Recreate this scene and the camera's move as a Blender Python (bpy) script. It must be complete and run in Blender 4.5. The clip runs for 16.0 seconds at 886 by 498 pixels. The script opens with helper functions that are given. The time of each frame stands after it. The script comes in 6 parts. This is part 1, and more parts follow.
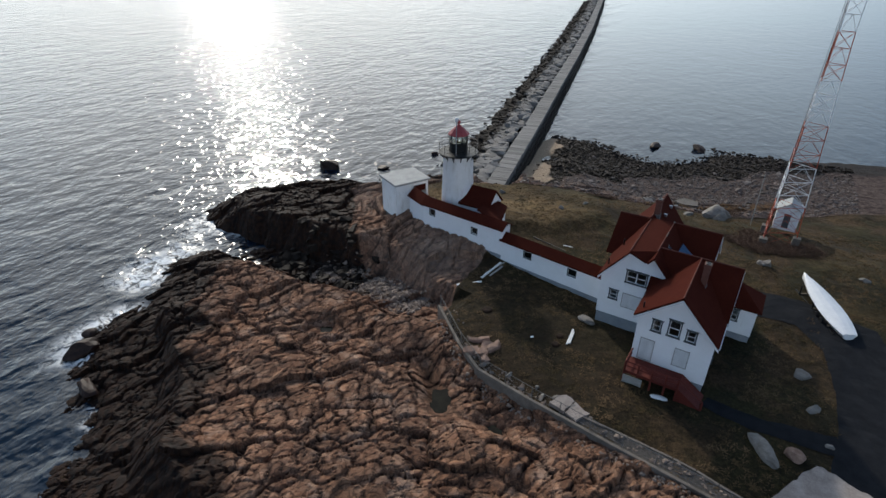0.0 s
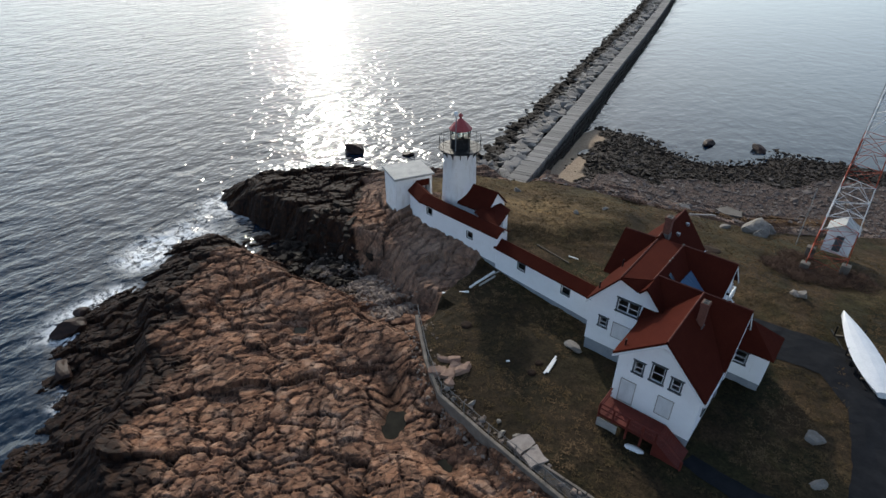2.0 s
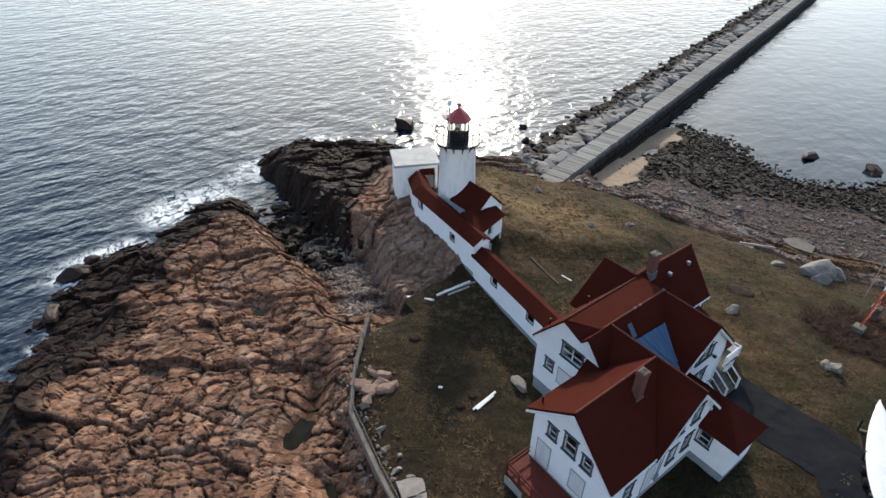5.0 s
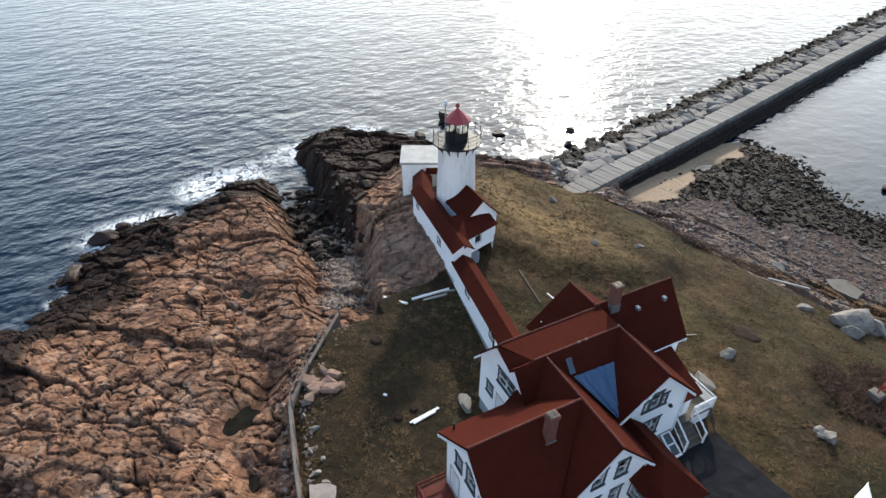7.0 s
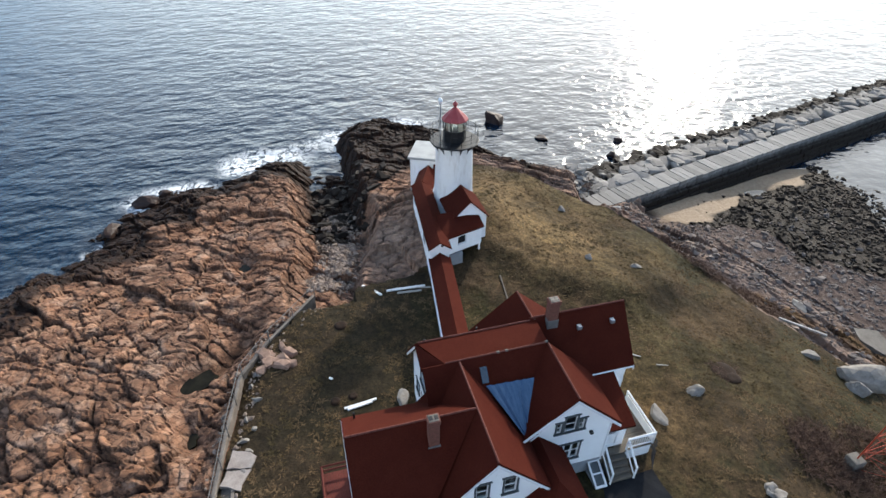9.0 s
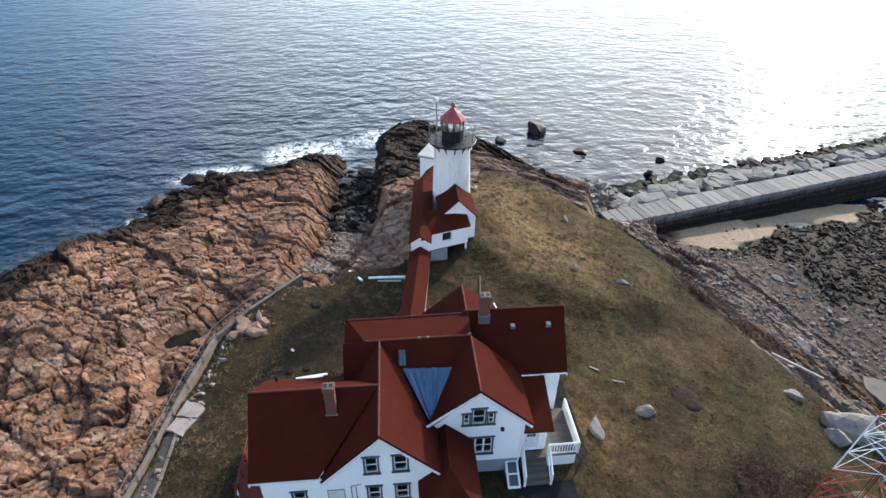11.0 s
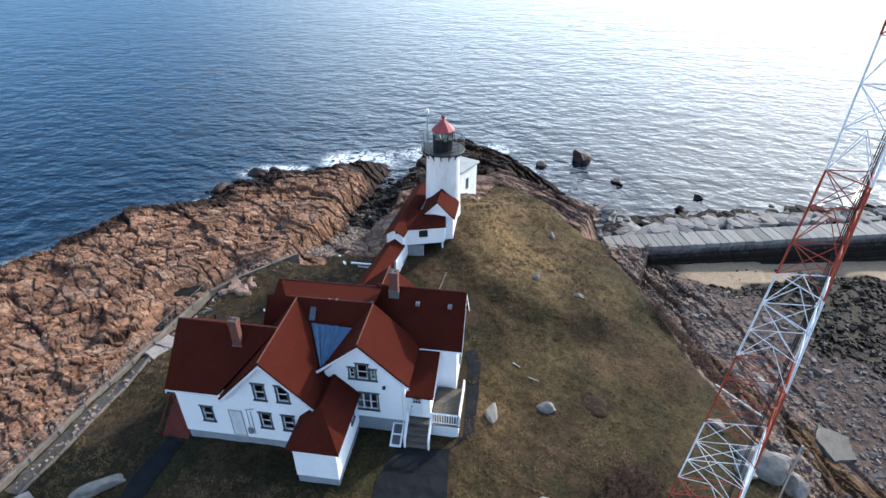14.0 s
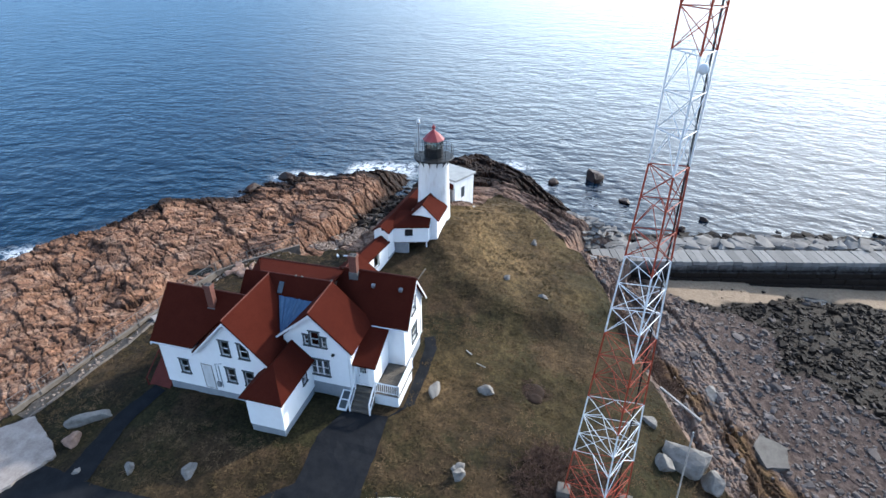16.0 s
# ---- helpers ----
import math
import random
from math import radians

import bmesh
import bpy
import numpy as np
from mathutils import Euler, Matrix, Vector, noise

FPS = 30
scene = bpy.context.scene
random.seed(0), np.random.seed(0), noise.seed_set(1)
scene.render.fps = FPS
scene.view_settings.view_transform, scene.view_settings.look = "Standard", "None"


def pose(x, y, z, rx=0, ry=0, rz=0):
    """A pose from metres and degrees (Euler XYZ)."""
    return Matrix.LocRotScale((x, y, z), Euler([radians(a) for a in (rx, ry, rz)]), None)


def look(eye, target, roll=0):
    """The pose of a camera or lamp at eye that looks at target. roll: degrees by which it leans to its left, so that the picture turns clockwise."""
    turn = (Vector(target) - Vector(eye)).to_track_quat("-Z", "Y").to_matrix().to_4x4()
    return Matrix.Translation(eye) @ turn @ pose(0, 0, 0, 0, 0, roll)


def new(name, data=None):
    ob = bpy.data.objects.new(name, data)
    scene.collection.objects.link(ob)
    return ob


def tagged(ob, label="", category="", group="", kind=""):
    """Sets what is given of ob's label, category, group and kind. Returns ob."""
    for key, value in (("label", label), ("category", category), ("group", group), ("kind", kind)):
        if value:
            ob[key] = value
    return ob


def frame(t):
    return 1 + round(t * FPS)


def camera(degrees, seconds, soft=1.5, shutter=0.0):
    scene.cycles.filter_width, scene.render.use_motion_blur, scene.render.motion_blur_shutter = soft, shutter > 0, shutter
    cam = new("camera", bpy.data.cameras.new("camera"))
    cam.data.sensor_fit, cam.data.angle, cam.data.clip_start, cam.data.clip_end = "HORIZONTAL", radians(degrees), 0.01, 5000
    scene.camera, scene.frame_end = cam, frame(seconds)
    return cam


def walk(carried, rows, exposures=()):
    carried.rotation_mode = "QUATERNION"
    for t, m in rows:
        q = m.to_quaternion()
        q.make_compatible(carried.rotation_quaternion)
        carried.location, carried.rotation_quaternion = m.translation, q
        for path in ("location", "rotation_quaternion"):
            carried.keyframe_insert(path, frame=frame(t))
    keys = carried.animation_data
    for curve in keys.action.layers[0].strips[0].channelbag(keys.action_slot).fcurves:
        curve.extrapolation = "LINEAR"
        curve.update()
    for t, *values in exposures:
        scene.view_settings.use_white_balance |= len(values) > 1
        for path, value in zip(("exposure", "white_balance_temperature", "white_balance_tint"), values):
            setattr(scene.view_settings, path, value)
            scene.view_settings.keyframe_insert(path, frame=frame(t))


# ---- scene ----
cam = camera(77.7, 16.0)
METRES, EYE, TILT, LEAN, TURN = 69.5, 28.63, -4.247, -2.093, 33.5
EXPOSURES = [(0.0, -0.4, 6230, 8), (4.0, 0.17, 6420, 8), (7.0, 0.58, 6450, 8), (12.0, 0.78, 6080, 8), (16.0, 0.78, 5760, 8)]
ROWS = [
    (0.0, 0.0, 0.0, 0.0, -0.89, -25.28, 1.89),
    (0.5, 0.0245, 0.0181, 0.0012, 0.95, -25.84, 1.79),
    (1.0, 0.0488, 0.0359, 0.0028, 2.84, -26.34, 1.66),
    (1.5, 0.0738, 0.0539, 0.0047, 4.68, -26.88, 1.55),
    (2.0, 0.0991, 0.072, 0.0055, 6.58, -27.38, 1.37),
    (2.5, 0.124, 0.0903, 0.0062, 8.64, -27.91, 1.16),
    (3.0, 0.149, 0.1085, 0.0068, 10.77, -28.41, 0.96),
    (3.5, 0.1744, 0.1268, 0.0074, 12.98, -28.86, 0.77),
    (4.0, 0.1994, 0.1453, 0.0073, 15.23, -29.32, 0.54),
    (6.5, 0.3226, 0.2372, 0.0114, 27.66, -31.07, -0.56),
    (7.0, 0.3474, 0.2552, 0.014, 30.27, -31.2, -0.74),
    (7.5, 0.3727, 0.2727, 0.0159, 32.94, -31.34, -0.97),
    (8.0, 0.398, 0.2907, 0.0168, 35.65, -31.48, -1.25),
    (8.5, 0.4237, 0.3085, 0.0171, 38.39, -31.59, -1.52),
    (9.0, 0.4496, 0.3261, 0.0162, 41.11, -31.58, -1.78),
    (11.5, 0.576, 0.4134, 0.0129, 53.74, -30.47, -2.68),
    (12.0, 0.6026, 0.4315, 0.0126, 56.04, -30.09, -2.79),
    (12.5, 0.6297, 0.4495, 0.0125, 58.33, -29.76, -2.93),
    (13.0, 0.6566, 0.4676, 0.013, 60.58, -29.27, -3.0),
    (13.5, 0.6833, 0.4856, 0.0147, 62.73, -28.77, -3.08),
    (14.0, 0.7103, 0.5037, 0.0163, 64.67, -28.29, -3.16),
    (14.5, 0.7366, 0.5219, 0.0178, 66.48, -27.81, -3.24),
    (15.0, 0.763, 0.5403, 0.0189, 68.19, -27.32, -3.34),
    (15.5, 0.7897, 0.5586, 0.0207, 69.78, -26.88, -3.42),
    (16.0, 0.8162, 0.5763, 0.0222, 71.48, -26.39, -3.58),
]
walk(cam, [(t, pose(0, 0, EYE, TILT, LEAN, TURN) @ pose(METRES * x, METRES * y, METRES * z, 90 + pitch, roll, yaw)) for t, x, y, z, yaw, pitch, roll in ROWS],
     exposures=EXPOSURES)

# ---- world, sun ----
SUN_AZ, SUN_EL = 50.0, 27.0          # degrees anticlockwise from +y, and above the horizon
world = bpy.data.worlds.new("sky")
scene.world = world
world.use_nodes = True
wn = world.node_tree.nodes
sky = wn.new("ShaderNodeTexSky")
sky.sky_type, sky.sun_disc = "NISHITA", False
sky.sun_elevation, sky.sun_rotation = radians(SUN_EL), radians(-SUN_AZ)
sky.air_density, sky.dust_density, sky.ozone_density = 1.0, 0.35, 1.6
wn["Background"].inputs["Strength"].default_value = 0.18
# thin broken cloud over the clear sky
co = wn.new("ShaderNodeTexCoord")
stretch = wn.new("ShaderNodeMapping")
stretch.inputs["Scale"].default_value = (1.0, 1.0, 3.0)
cloud = wn.new("ShaderNodeTexNoise")
cloud.inputs["Scale"].default_value, cloud.inputs["Detail"].default_value, cloud.inputs["Roughness"].default_value = 1.7, 6.0, 0.6
cover = wn.new("ShaderNodeMapRange")
cover.inputs["From Min"].default_value, cover.inputs["From Max"].default_value = 0.46, 0.72
cover.inputs["To Max"].default_value = 0.5
veil = wn.new("ShaderNodeMix")
veil.data_type = "RGBA"
veil.inputs[7].default_value = (5.2, 5.6, 6.2, 1)
links = world.node_tree.links
links.new(co.outputs["Generated"], stretch.inputs["Vector"])
links.new(stretch.outputs[0], cloud.inputs["Vector"])
links.new(cloud.outputs["Fac"], cover.inputs["Value"])
up = wn.new("ShaderNodeSeparateXYZ")
haze = wn.new("ShaderNodeMapRange")
haze.interpolation_type = "SMOOTHERSTEP"
haze.inputs["From Min"].default_value, haze.inputs["From Max"].default_value = 0.0, 0.95
haze.inputs["To Min"].default_value, haze.inputs["To Max"].default_value = 0.85, 0.0
both = wn.new("ShaderNodeMath")
both.operation = "MAXIMUM"
links.new(co.outputs["Generated"], up.inputs[0])
links.new(up.outputs["Z"], haze.inputs["Value"])
# haze is lit from the sun's side: pale there, thin and blue away from it
toward = wn.new("ShaderNodeVectorMath")
toward.operation = "DOT_PRODUCT"
toward.inputs[1].default_value = (-math.sin(radians(SUN_AZ)) * math.cos(radians(SUN_EL)), math.cos(radians(SUN_AZ)) * math.cos(radians(SUN_EL)), math.sin(radians(SUN_EL)))
glow = wn.new("ShaderNodeMapRange")
glow.interpolation_type = "SMOOTHERSTEP"
glow.inputs["From Min"].default_value, glow.inputs["From Max"].default_value = 0.2, 0.94
glow.inputs["To Min"].default_value, glow.inputs["To Max"].default_value = 0.0, 1.0
lit_haze = wn.new("ShaderNodeMath")
lit_haze.operation = "MULTIPLY"
tone = wn.new("ShaderNodeMix")
tone.data_type = "RGBA"
tone.inputs[6].default_value, tone.inputs[7].default_value = (0.8, 1.8, 3.3, 1), (9.9, 10.7, 11.1, 1)
links.new(co.outputs["Generated"], toward.inputs[0])
links.new(toward.outputs["Value"], glow.inputs["Value"])
links.new(haze.outputs[0], lit_haze.inputs[0])
lit_haze.inputs[1].default_value = 1.0
links.new(glow.outputs[0], tone.inputs[0])
# the bright aureole of the sun behind thin cloud
ring = wn.new("ShaderNodeMapRange")
ring.interpolation_type = "SMOOTHERSTEP"
ring.inputs["From Min"].default_value, ring.inputs["From Max"].default_value = 0.71, 1.0
aureole = wn.new("ShaderNodeMix")
aureole.data_type = "RGBA"
aureole.inputs[7].default_value = (13.4, 13.4, 13.3, 1)
links.new(toward.outputs["Value"], ring.inputs["Value"])
links.new(ring.outputs[0], aureole.inputs[0])
back = wn.new("ShaderNodeMapRange")
back.interpolation_type = "SMOOTHERSTEP"
back.inputs["From Min"].default_value, back.inputs["From Max"].default_value = 0.05, -0.75
rear = wn.new("ShaderNodeMix")
rear.data_type = "RGBA"
rear.inputs[7].default_value = (5.6, 6.4, 7.4, 1)
links.new(toward.outputs["Value"], back.inputs["Value"])
links.new(back.outputs[0], rear.inputs[0])
links.new(tone.outputs[2], rear.inputs[6])
links.new(rear.outputs[2], aureole.inputs[6])
links.new(aureole.outputs[2], veil.inputs[7])
wide = wn.new("ShaderNodeMath")
wide.operation = "MAXIMUM"
links.new(lit_haze.outputs[0], wide.inputs[0])
links.new(ring.outputs[0], wide.inputs[1])
links.new(wide.outputs[0], both.inputs[0])
links.new(cover.outputs[0], both.inputs[1])
links.new(both.outputs[0], veil.inputs[0])
links.new(sky.outputs[0], veil.inputs[6])
links.new(veil.outputs[2], wn["Background"].inputs["Color"])
SUN_DIR = Vector((-math.sin(radians(SUN_AZ)) * math.cos(radians(SUN_EL)), math.cos(radians(SUN_AZ)) * math.cos(radians(SUN_EL)), math.sin(radians(SUN_EL))))
sun_data = bpy.data.lights.new("sun", "SUN")
sun_data.energy, sun_data.angle, sun_data.color = 3.5, radians(2.0), (1.0, 0.90, 0.76)
sun = new("sun", sun_data)
sun.matrix_world = look(SUN_DIR * 300, (0, 0, 0))

# ---- materials ----


class Mat:
    """A small builder for node materials on Principled surfaces."""

    def __init__(self, name, rough=0.8, metal=0.0, spec=0.5):
        self.m = bpy.data.materials.new(name)
        self.m.use_nodes = True
        self.t = self.m.node_tree
        self.b = self.t.nodes["Principled BSDF"]
        self.b.inputs["Roughness"].default_value = rough
        self.b.inputs["Metallic"].default_value = metal
        self.b.inputs["Specular IOR Level"].default_value = spec
        self.co = self.t.nodes.new("ShaderNodeNewGeometry").outputs["Position"]

    def link(self, a, b):
        self.t.links.new(a, b)
        return self

    def local(self):
        self.co = self.t.nodes.new("ShaderNodeTexCoord").outputs["Object"]
        return self

    def noise(self, scale, detail=4.0, rough=0.6, stretch=None, dist=0.0):
        n = self.t.nodes.new("ShaderNodeTexNoise")
        n.inputs["Scale"].default_value, n.inputs["Detail"].default_value = scale, detail
        n.inputs["Roughness"].default_value, n.inputs["Distortion"].default_value = rough, dist
        self.link(self.mapped(stretch), n.inputs["Vector"])
        return n.outputs["Fac"]

    def cells(self, scale, stretch, wobble):
        """Angular chips: a value for each cell and the distance to its edge, on rotated and warped coordinates."""
        warp = self.t.nodes.new("ShaderNodeTexNoise")
        warp.inputs["Scale"].default_value, warp.inputs["Detail"].default_value = 0.8, 4.0
        self.link(self.co, warp.inputs["Vector"])
        off = self.t.nodes.new("ShaderNodeVectorMath")
        off.operation = "MULTIPLY_ADD"
        off.inputs[1].default_value = (wobble * 3,) * 3
        self.link(warp.outputs["Color"], off.inputs[0])
        self.link(self.mapped(stretch, 0.55), off.inputs[2])
        out = []
        for feature, key in (("F1", "Color"), ("DISTANCE_TO_EDGE", "Distance")):
            v = self.t.nodes.new("ShaderNodeTexVoronoi")
            v.feature = feature
            v.inputs["Scale"].default_value = scale
            self.link(off.outputs[0], v.inputs["Vector"])
            out.append(v.outputs[key])
        sep = self.t.nodes.new("ShaderNodeSeparateColor")
        self.link(out[0], sep.inputs[0])
        return sep.outputs[0], out[1]

    def mapped(self, stretch, turn=0.0):
        if not stretch:
            return self.co
        mp = self.t.nodes.new("ShaderNodeMapping")
        mp.inputs["Scale"].default_value = stretch
        mp.inputs["Rotation"].default_value = (0, 0, turn)
        self.link(self.co, mp.inputs["Vector"])
        return mp.outputs["Vector"]

    def ramp(self, fac, *stops):
        r = self.t.nodes.new("ShaderNodeValToRGB")
        e = r.color_ramp.elements
        while len(e) < len(stops):
            e.new(0.5)
        for el, (p, c) in zip(e, stops):
            el.position = p
            el.color = (*c, 1) if isinstance(c, tuple) else (c, c, c, 1)
        self.link(fac, r.inputs["Fac"])
        return r.outputs["Color"]

    def math(self, op, a, b=None, clamp=False):
        n = self.t.nodes.new("ShaderNodeMath")
        n.operation, n.use_clamp = op, clamp
        for v, i in ((a, 0), (b, 1)):
            if v is None:
                continue
            if isinstance(v, (int, float)):
                n.inputs[i].default_value = v
            else:
                self.link(v, n.inputs[i])
        return n.outputs[0]

    def mix(self, fac, a, b, blend="MIX"):
        n = self.t.nodes.new("ShaderNodeMix")
        n.data_type, n.blend_type = "RGBA", blend
        for v, k in ((fac, 0), (a, 6), (b, 7)):
            if isinstance(v, (int, float)):
                n.inputs[k].default_value = v if k == 0 else (v, v, v, 1)
            elif isinstance(v, tuple):
                n.inputs[k].default_value = (*v, 1)
            else:
                self.link(v, n.inputs[k])
        return n.outputs[2]

    def height(self):
        s = self.t.nodes.new("ShaderNodeSeparateXYZ")
        self.link(self.co, s.inputs[0])
        return s.outputs["Z"]

    def attr(self, name):
        n = self.t.nodes.new("ShaderNodeAttribute")
        n.attribute_name = name
        return n.outputs["Fac"]

    def random(self):
        return self.t.nodes.new("ShaderNodeObjectInfo").outputs["Random"]

    def island(self):
        return self.t.nodes.new("ShaderNodeNewGeometry").outputs["Random Per Island"]

    def bump(self, h, strength=0.4, dist=0.02, base=None):
        n = self.t.nodes.new("ShaderNodeBump")
        n.inputs["Strength"].default_value, n.inputs["Distance"].default_value = strength, dist
        self.link(h, n.inputs["Height"])
        if base is not None:
            self.link(base, n.inputs["Normal"])
        self.link(n.outputs[0], self.b.inputs["Normal"])
        return n.outputs[0]

    def color(self, c):
        if isinstance(c, tuple):
            self.b.inputs["Base Color"].default_value = (*c, 1)
        else:
            self.link(c, self.b.inputs["Base Color"])
        return self

    def rough(self, r):
        self.link(r, self.b.inputs["Roughness"])
        return self


def simple(name, dark, light, scale=3.0, rough=0.7, metal=0.0, bump=0.15, stretch=None, spec=0.25):
    m = Mat(name, rough, metal, spec)
    n = m.noise(scale, 5, 0.65, stretch)
    f = m.noise(scale * 9, 3, 0.6)
    c = m.ramp(n, (0.3, dark), (0.7, light))
    m.color(m.mix(0.25, c, m.ramp(f, (0.3, tuple(v * 0.75 for v in dark)), (0.7, light))))
    if bump:
        m.bump(f, bump, 0.01)
    return m.m


def clapboard():
    """White-painted horizontal boards, weathered."""
    m = Mat("white_clapboard", 0.6)
    z = m.height()
    saw = m.math("FRACT", m.math("MULTIPLY", z, 1 / 0.13))
    n = m.noise(1.1, 6, 0.7)
    s = m.noise(7, 5, 0.7, (1, 1, 0.15))
    c = m.mix(m.ramp(n, (0.35, 0.0), (0.75, 1.0)), (0.90, 0.905, 0.91), (0.84, 0.84, 0.84))
    c = m.mix(m.ramp(s, (0.62, 0.0), (0.80, 0.5)), c, (0.46, 0.42, 0.38))
    m.color(c)
    m.bump(saw, 0.5, 0.012)
    return m.m


def shingles():
    """Red asphalt shingles in courses."""
    m = Mat("red_shingle", 0.95, 0, 0.05)
    n = m.noise(0.8, 5, 0.7)
    f = m.noise(14, 3, 0.7)
    v = m.t.nodes.new("ShaderNodeTexBrick")
    v.inputs["Scale"].default_value = 1.0
    v.inputs["Brick Width"].default_value, v.inputs["Row Height"].default_value = 0.30, 0.14
    v.inputs["Mortar Size"].default_value = 0.008
    m.link(m.co, v.inputs["Vector"])
    c = m.ramp(n, (0.3, (0.0400, 0.0068, 0.0040)), (0.55, (0.0540, 0.0100, 0.0056)), (0.8, (0.0670, 0.0142, 0.0080)))
    c = m.mix(0.35, c, m.ramp(f, (0.3, (0.030, 0.0062, 0.0044)), (0.7, (0.0860, 0.0210, 0.0122))))
    m.color(c)
    m.bump(f, 0.5, 0.02)
    return m.m


def ground_material():
    """Granite, turf and beach on one sheet; weed-stained near the tide line, with painted shade on the head."""
    m = Mat("granite_and_turf", 0.85, 0, 0.15)
    z = m.height()
    big = m.noise(0.16, 5, 0.6)
    mid = m.noise(0.9, 6, 0.7)
    fine = m.noise(6, 6, 0.75)
    strata = m.noise(2.6, 5, 0.7, (1, 0.35, 1))
    rock = m.ramp(mid, (0.2, (0.107, 0.0548, 0.0321)), (0.42, (0.2006, 0.1124, 0.0682)), (0.58, (0.2608, 0.1605, 0.1016)), (0.85, (0.3143, 0.2274, 0.1605)))
    rock = m.mix(m.ramp(big, (0.42, 0.0), (0.62, 0.6)), rock, (0.2274, 0.1191, 0.0635))
    rock = m.mix(m.ramp(fine, (0.30, 0.4), (0.46, 0.0)), rock, (0.0669, 0.0435, 0.0321))
    chips, joint = m.cells(1.25, (1.0, 0.6, 1.0), 0.5)
    rock = m.mix(1.0, rock, m.ramp(chips, (0.1, (0.90, 0.86, 0.90)), (0.5, (1.22, 1.19, 1.23)), (0.9, (1.52, 1.47, 1.50))), "MULTIPLY")
    small, seam = m.cells(3.3, (1.0, 0.55, 1.0), 0.4)
    rock = m.mix(1.0, rock, m.ramp(small, (0.1, (0.62, 0.58, 0.57)), (0.5, (0.93, 0.91, 0.90)), (0.95, (1.22, 1.2, 1.18))), "MULTIPLY")
    rock = m.mix(m.ramp(m.noise(0.45, 6, 0.7), (0.52, 0.0), (0.66, 0.55)), rock, (0.40, 0.285, 0.215))
    rock = m.mix(m.ramp(m.noise(0.38, 6, 0.75, (1, 1, 1.6), 0.6), (0.53, 0.0), (0.64, 0.6)), rock, (0.105, 0.062, 0.042))
    # Chip edges and open joints go near-black: shade of the gaps, as colour.
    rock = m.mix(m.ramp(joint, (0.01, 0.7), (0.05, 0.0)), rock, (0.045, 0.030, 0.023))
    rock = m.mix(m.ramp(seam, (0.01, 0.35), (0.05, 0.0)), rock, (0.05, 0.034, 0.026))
    rock = m.mix(1.0, rock, (0.87, 0.845, 0.83), "MULTIPLY")
    rock = m.mix(m.math("MULTIPLY", m.attr("crack_shade"), 0.95), rock, (0.014, 0.009, 0.007))
    rock = m.mix(m.attr("grey"), rock, m.ramp(strata, (0.3, (0.150, 0.108, 0.084)), (0.7, (0.30, 0.226, 0.180))))
    # Mask raises the weed line; on the head that also imitates shade.
    wob = m.math("SUBTRACT", m.math("ADD", m.math("ADD", z, m.math("MULTIPLY", m.attr("beach"), 2.4)), m.math("MULTIPLY", m.noise(0.35, 4, 0.6), 3.4)), m.math("MULTIPLY", m.attr("stain_and_shade"), 2.4))
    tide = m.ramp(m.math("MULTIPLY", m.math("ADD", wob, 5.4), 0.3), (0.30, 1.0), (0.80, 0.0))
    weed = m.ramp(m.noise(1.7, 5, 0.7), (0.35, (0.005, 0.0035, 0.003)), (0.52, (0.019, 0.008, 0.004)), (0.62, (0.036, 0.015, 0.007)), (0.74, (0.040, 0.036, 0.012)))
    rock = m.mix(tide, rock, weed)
    # turf, winter-brown with green patches
    g1 = m.noise(0.26, 7, 0.72)
    g2 = m.noise(1.5, 7, 0.8)
    g3 = m.noise(22, 4, 0.8)
    turf = m.ramp(g1, (0.38, (0.0408, 0.0286, 0.0126)), (0.47, (0.0617, 0.0392, 0.0181)), (0.55, (0.1018, 0.0621, 0.0319)), (0.64, (0.0649, 0.0382, 0.0187)))
    turf = m.mix(m.ramp(m.noise(0.12, 5, 0.65), (0.47, 0.95), (0.55, 0.0)), turf, m.ramp(g2, (0.35, (0.0310, 0.0280, 0.0100)), (0.65, (0.0600, 0.0540, 0.0195))))
    turf = m.mix(m.math("MULTIPLY", m.attr("dry"), m.ramp(g2, (0.35, 0.45), (0.6, 0.9))), turf, (0.36, 0.228, 0.096))
    turf = m.mix(m.ramp(g2, (0.38, 0.45), (0.55, 0.0)), turf, (0.033, 0.0234, 0.0121))
    turf = m.mix(m.math("MULTIPLY", m.attr("brown"), 0.7), turf, m.ramp(g2, (0.35, (0.0319, 0.0224, 0.0126)), (0.65, (0.0605, 0.0408, 0.0231))))
    turf = m.mix(m.ramp(g3, (0.35, 0.5), (0.65, 0.0)), turf, (0.0275, 0.0204, 0.0099))
    lawn = m.math("ADD", m.attr("lawn"), m.math("MULTIPLY", m.math("SUBTRACT", m.noise(1.5, 4, 0.7), 0.5), 0.5))
    lawn = m.ramp(lawn, (0.45, 0.0), (0.55, 1.0))
    gravel = m.ramp(m.noise(1.4, 7, 0.8), (0.36, (0.0260, 0.0170, 0.0142)), (0.50, (0.0640, 0.0440, 0.0372)), (0.62, (0.1200, 0.0870, 0.0740)))
    rock = m.mix(m.attr("beach"), rock, m.mix(tide, gravel, m.mix(0.5, weed, (0.012, 0.011, 0.008))))
    sand = m.ramp(m.noise(3, 4, 0.6), (0.3, (0.225, 0.160, 0.105)), (0.7, (0.315, 0.236, 0.163)))
    earth = m.ramp(m.noise(1.1, 6, 0.75), (0.36, (0.030, 0.017, 0.010)), (0.52, (0.085, 0.046, 0.022)), (0.66, (0.150, 0.088, 0.038)))
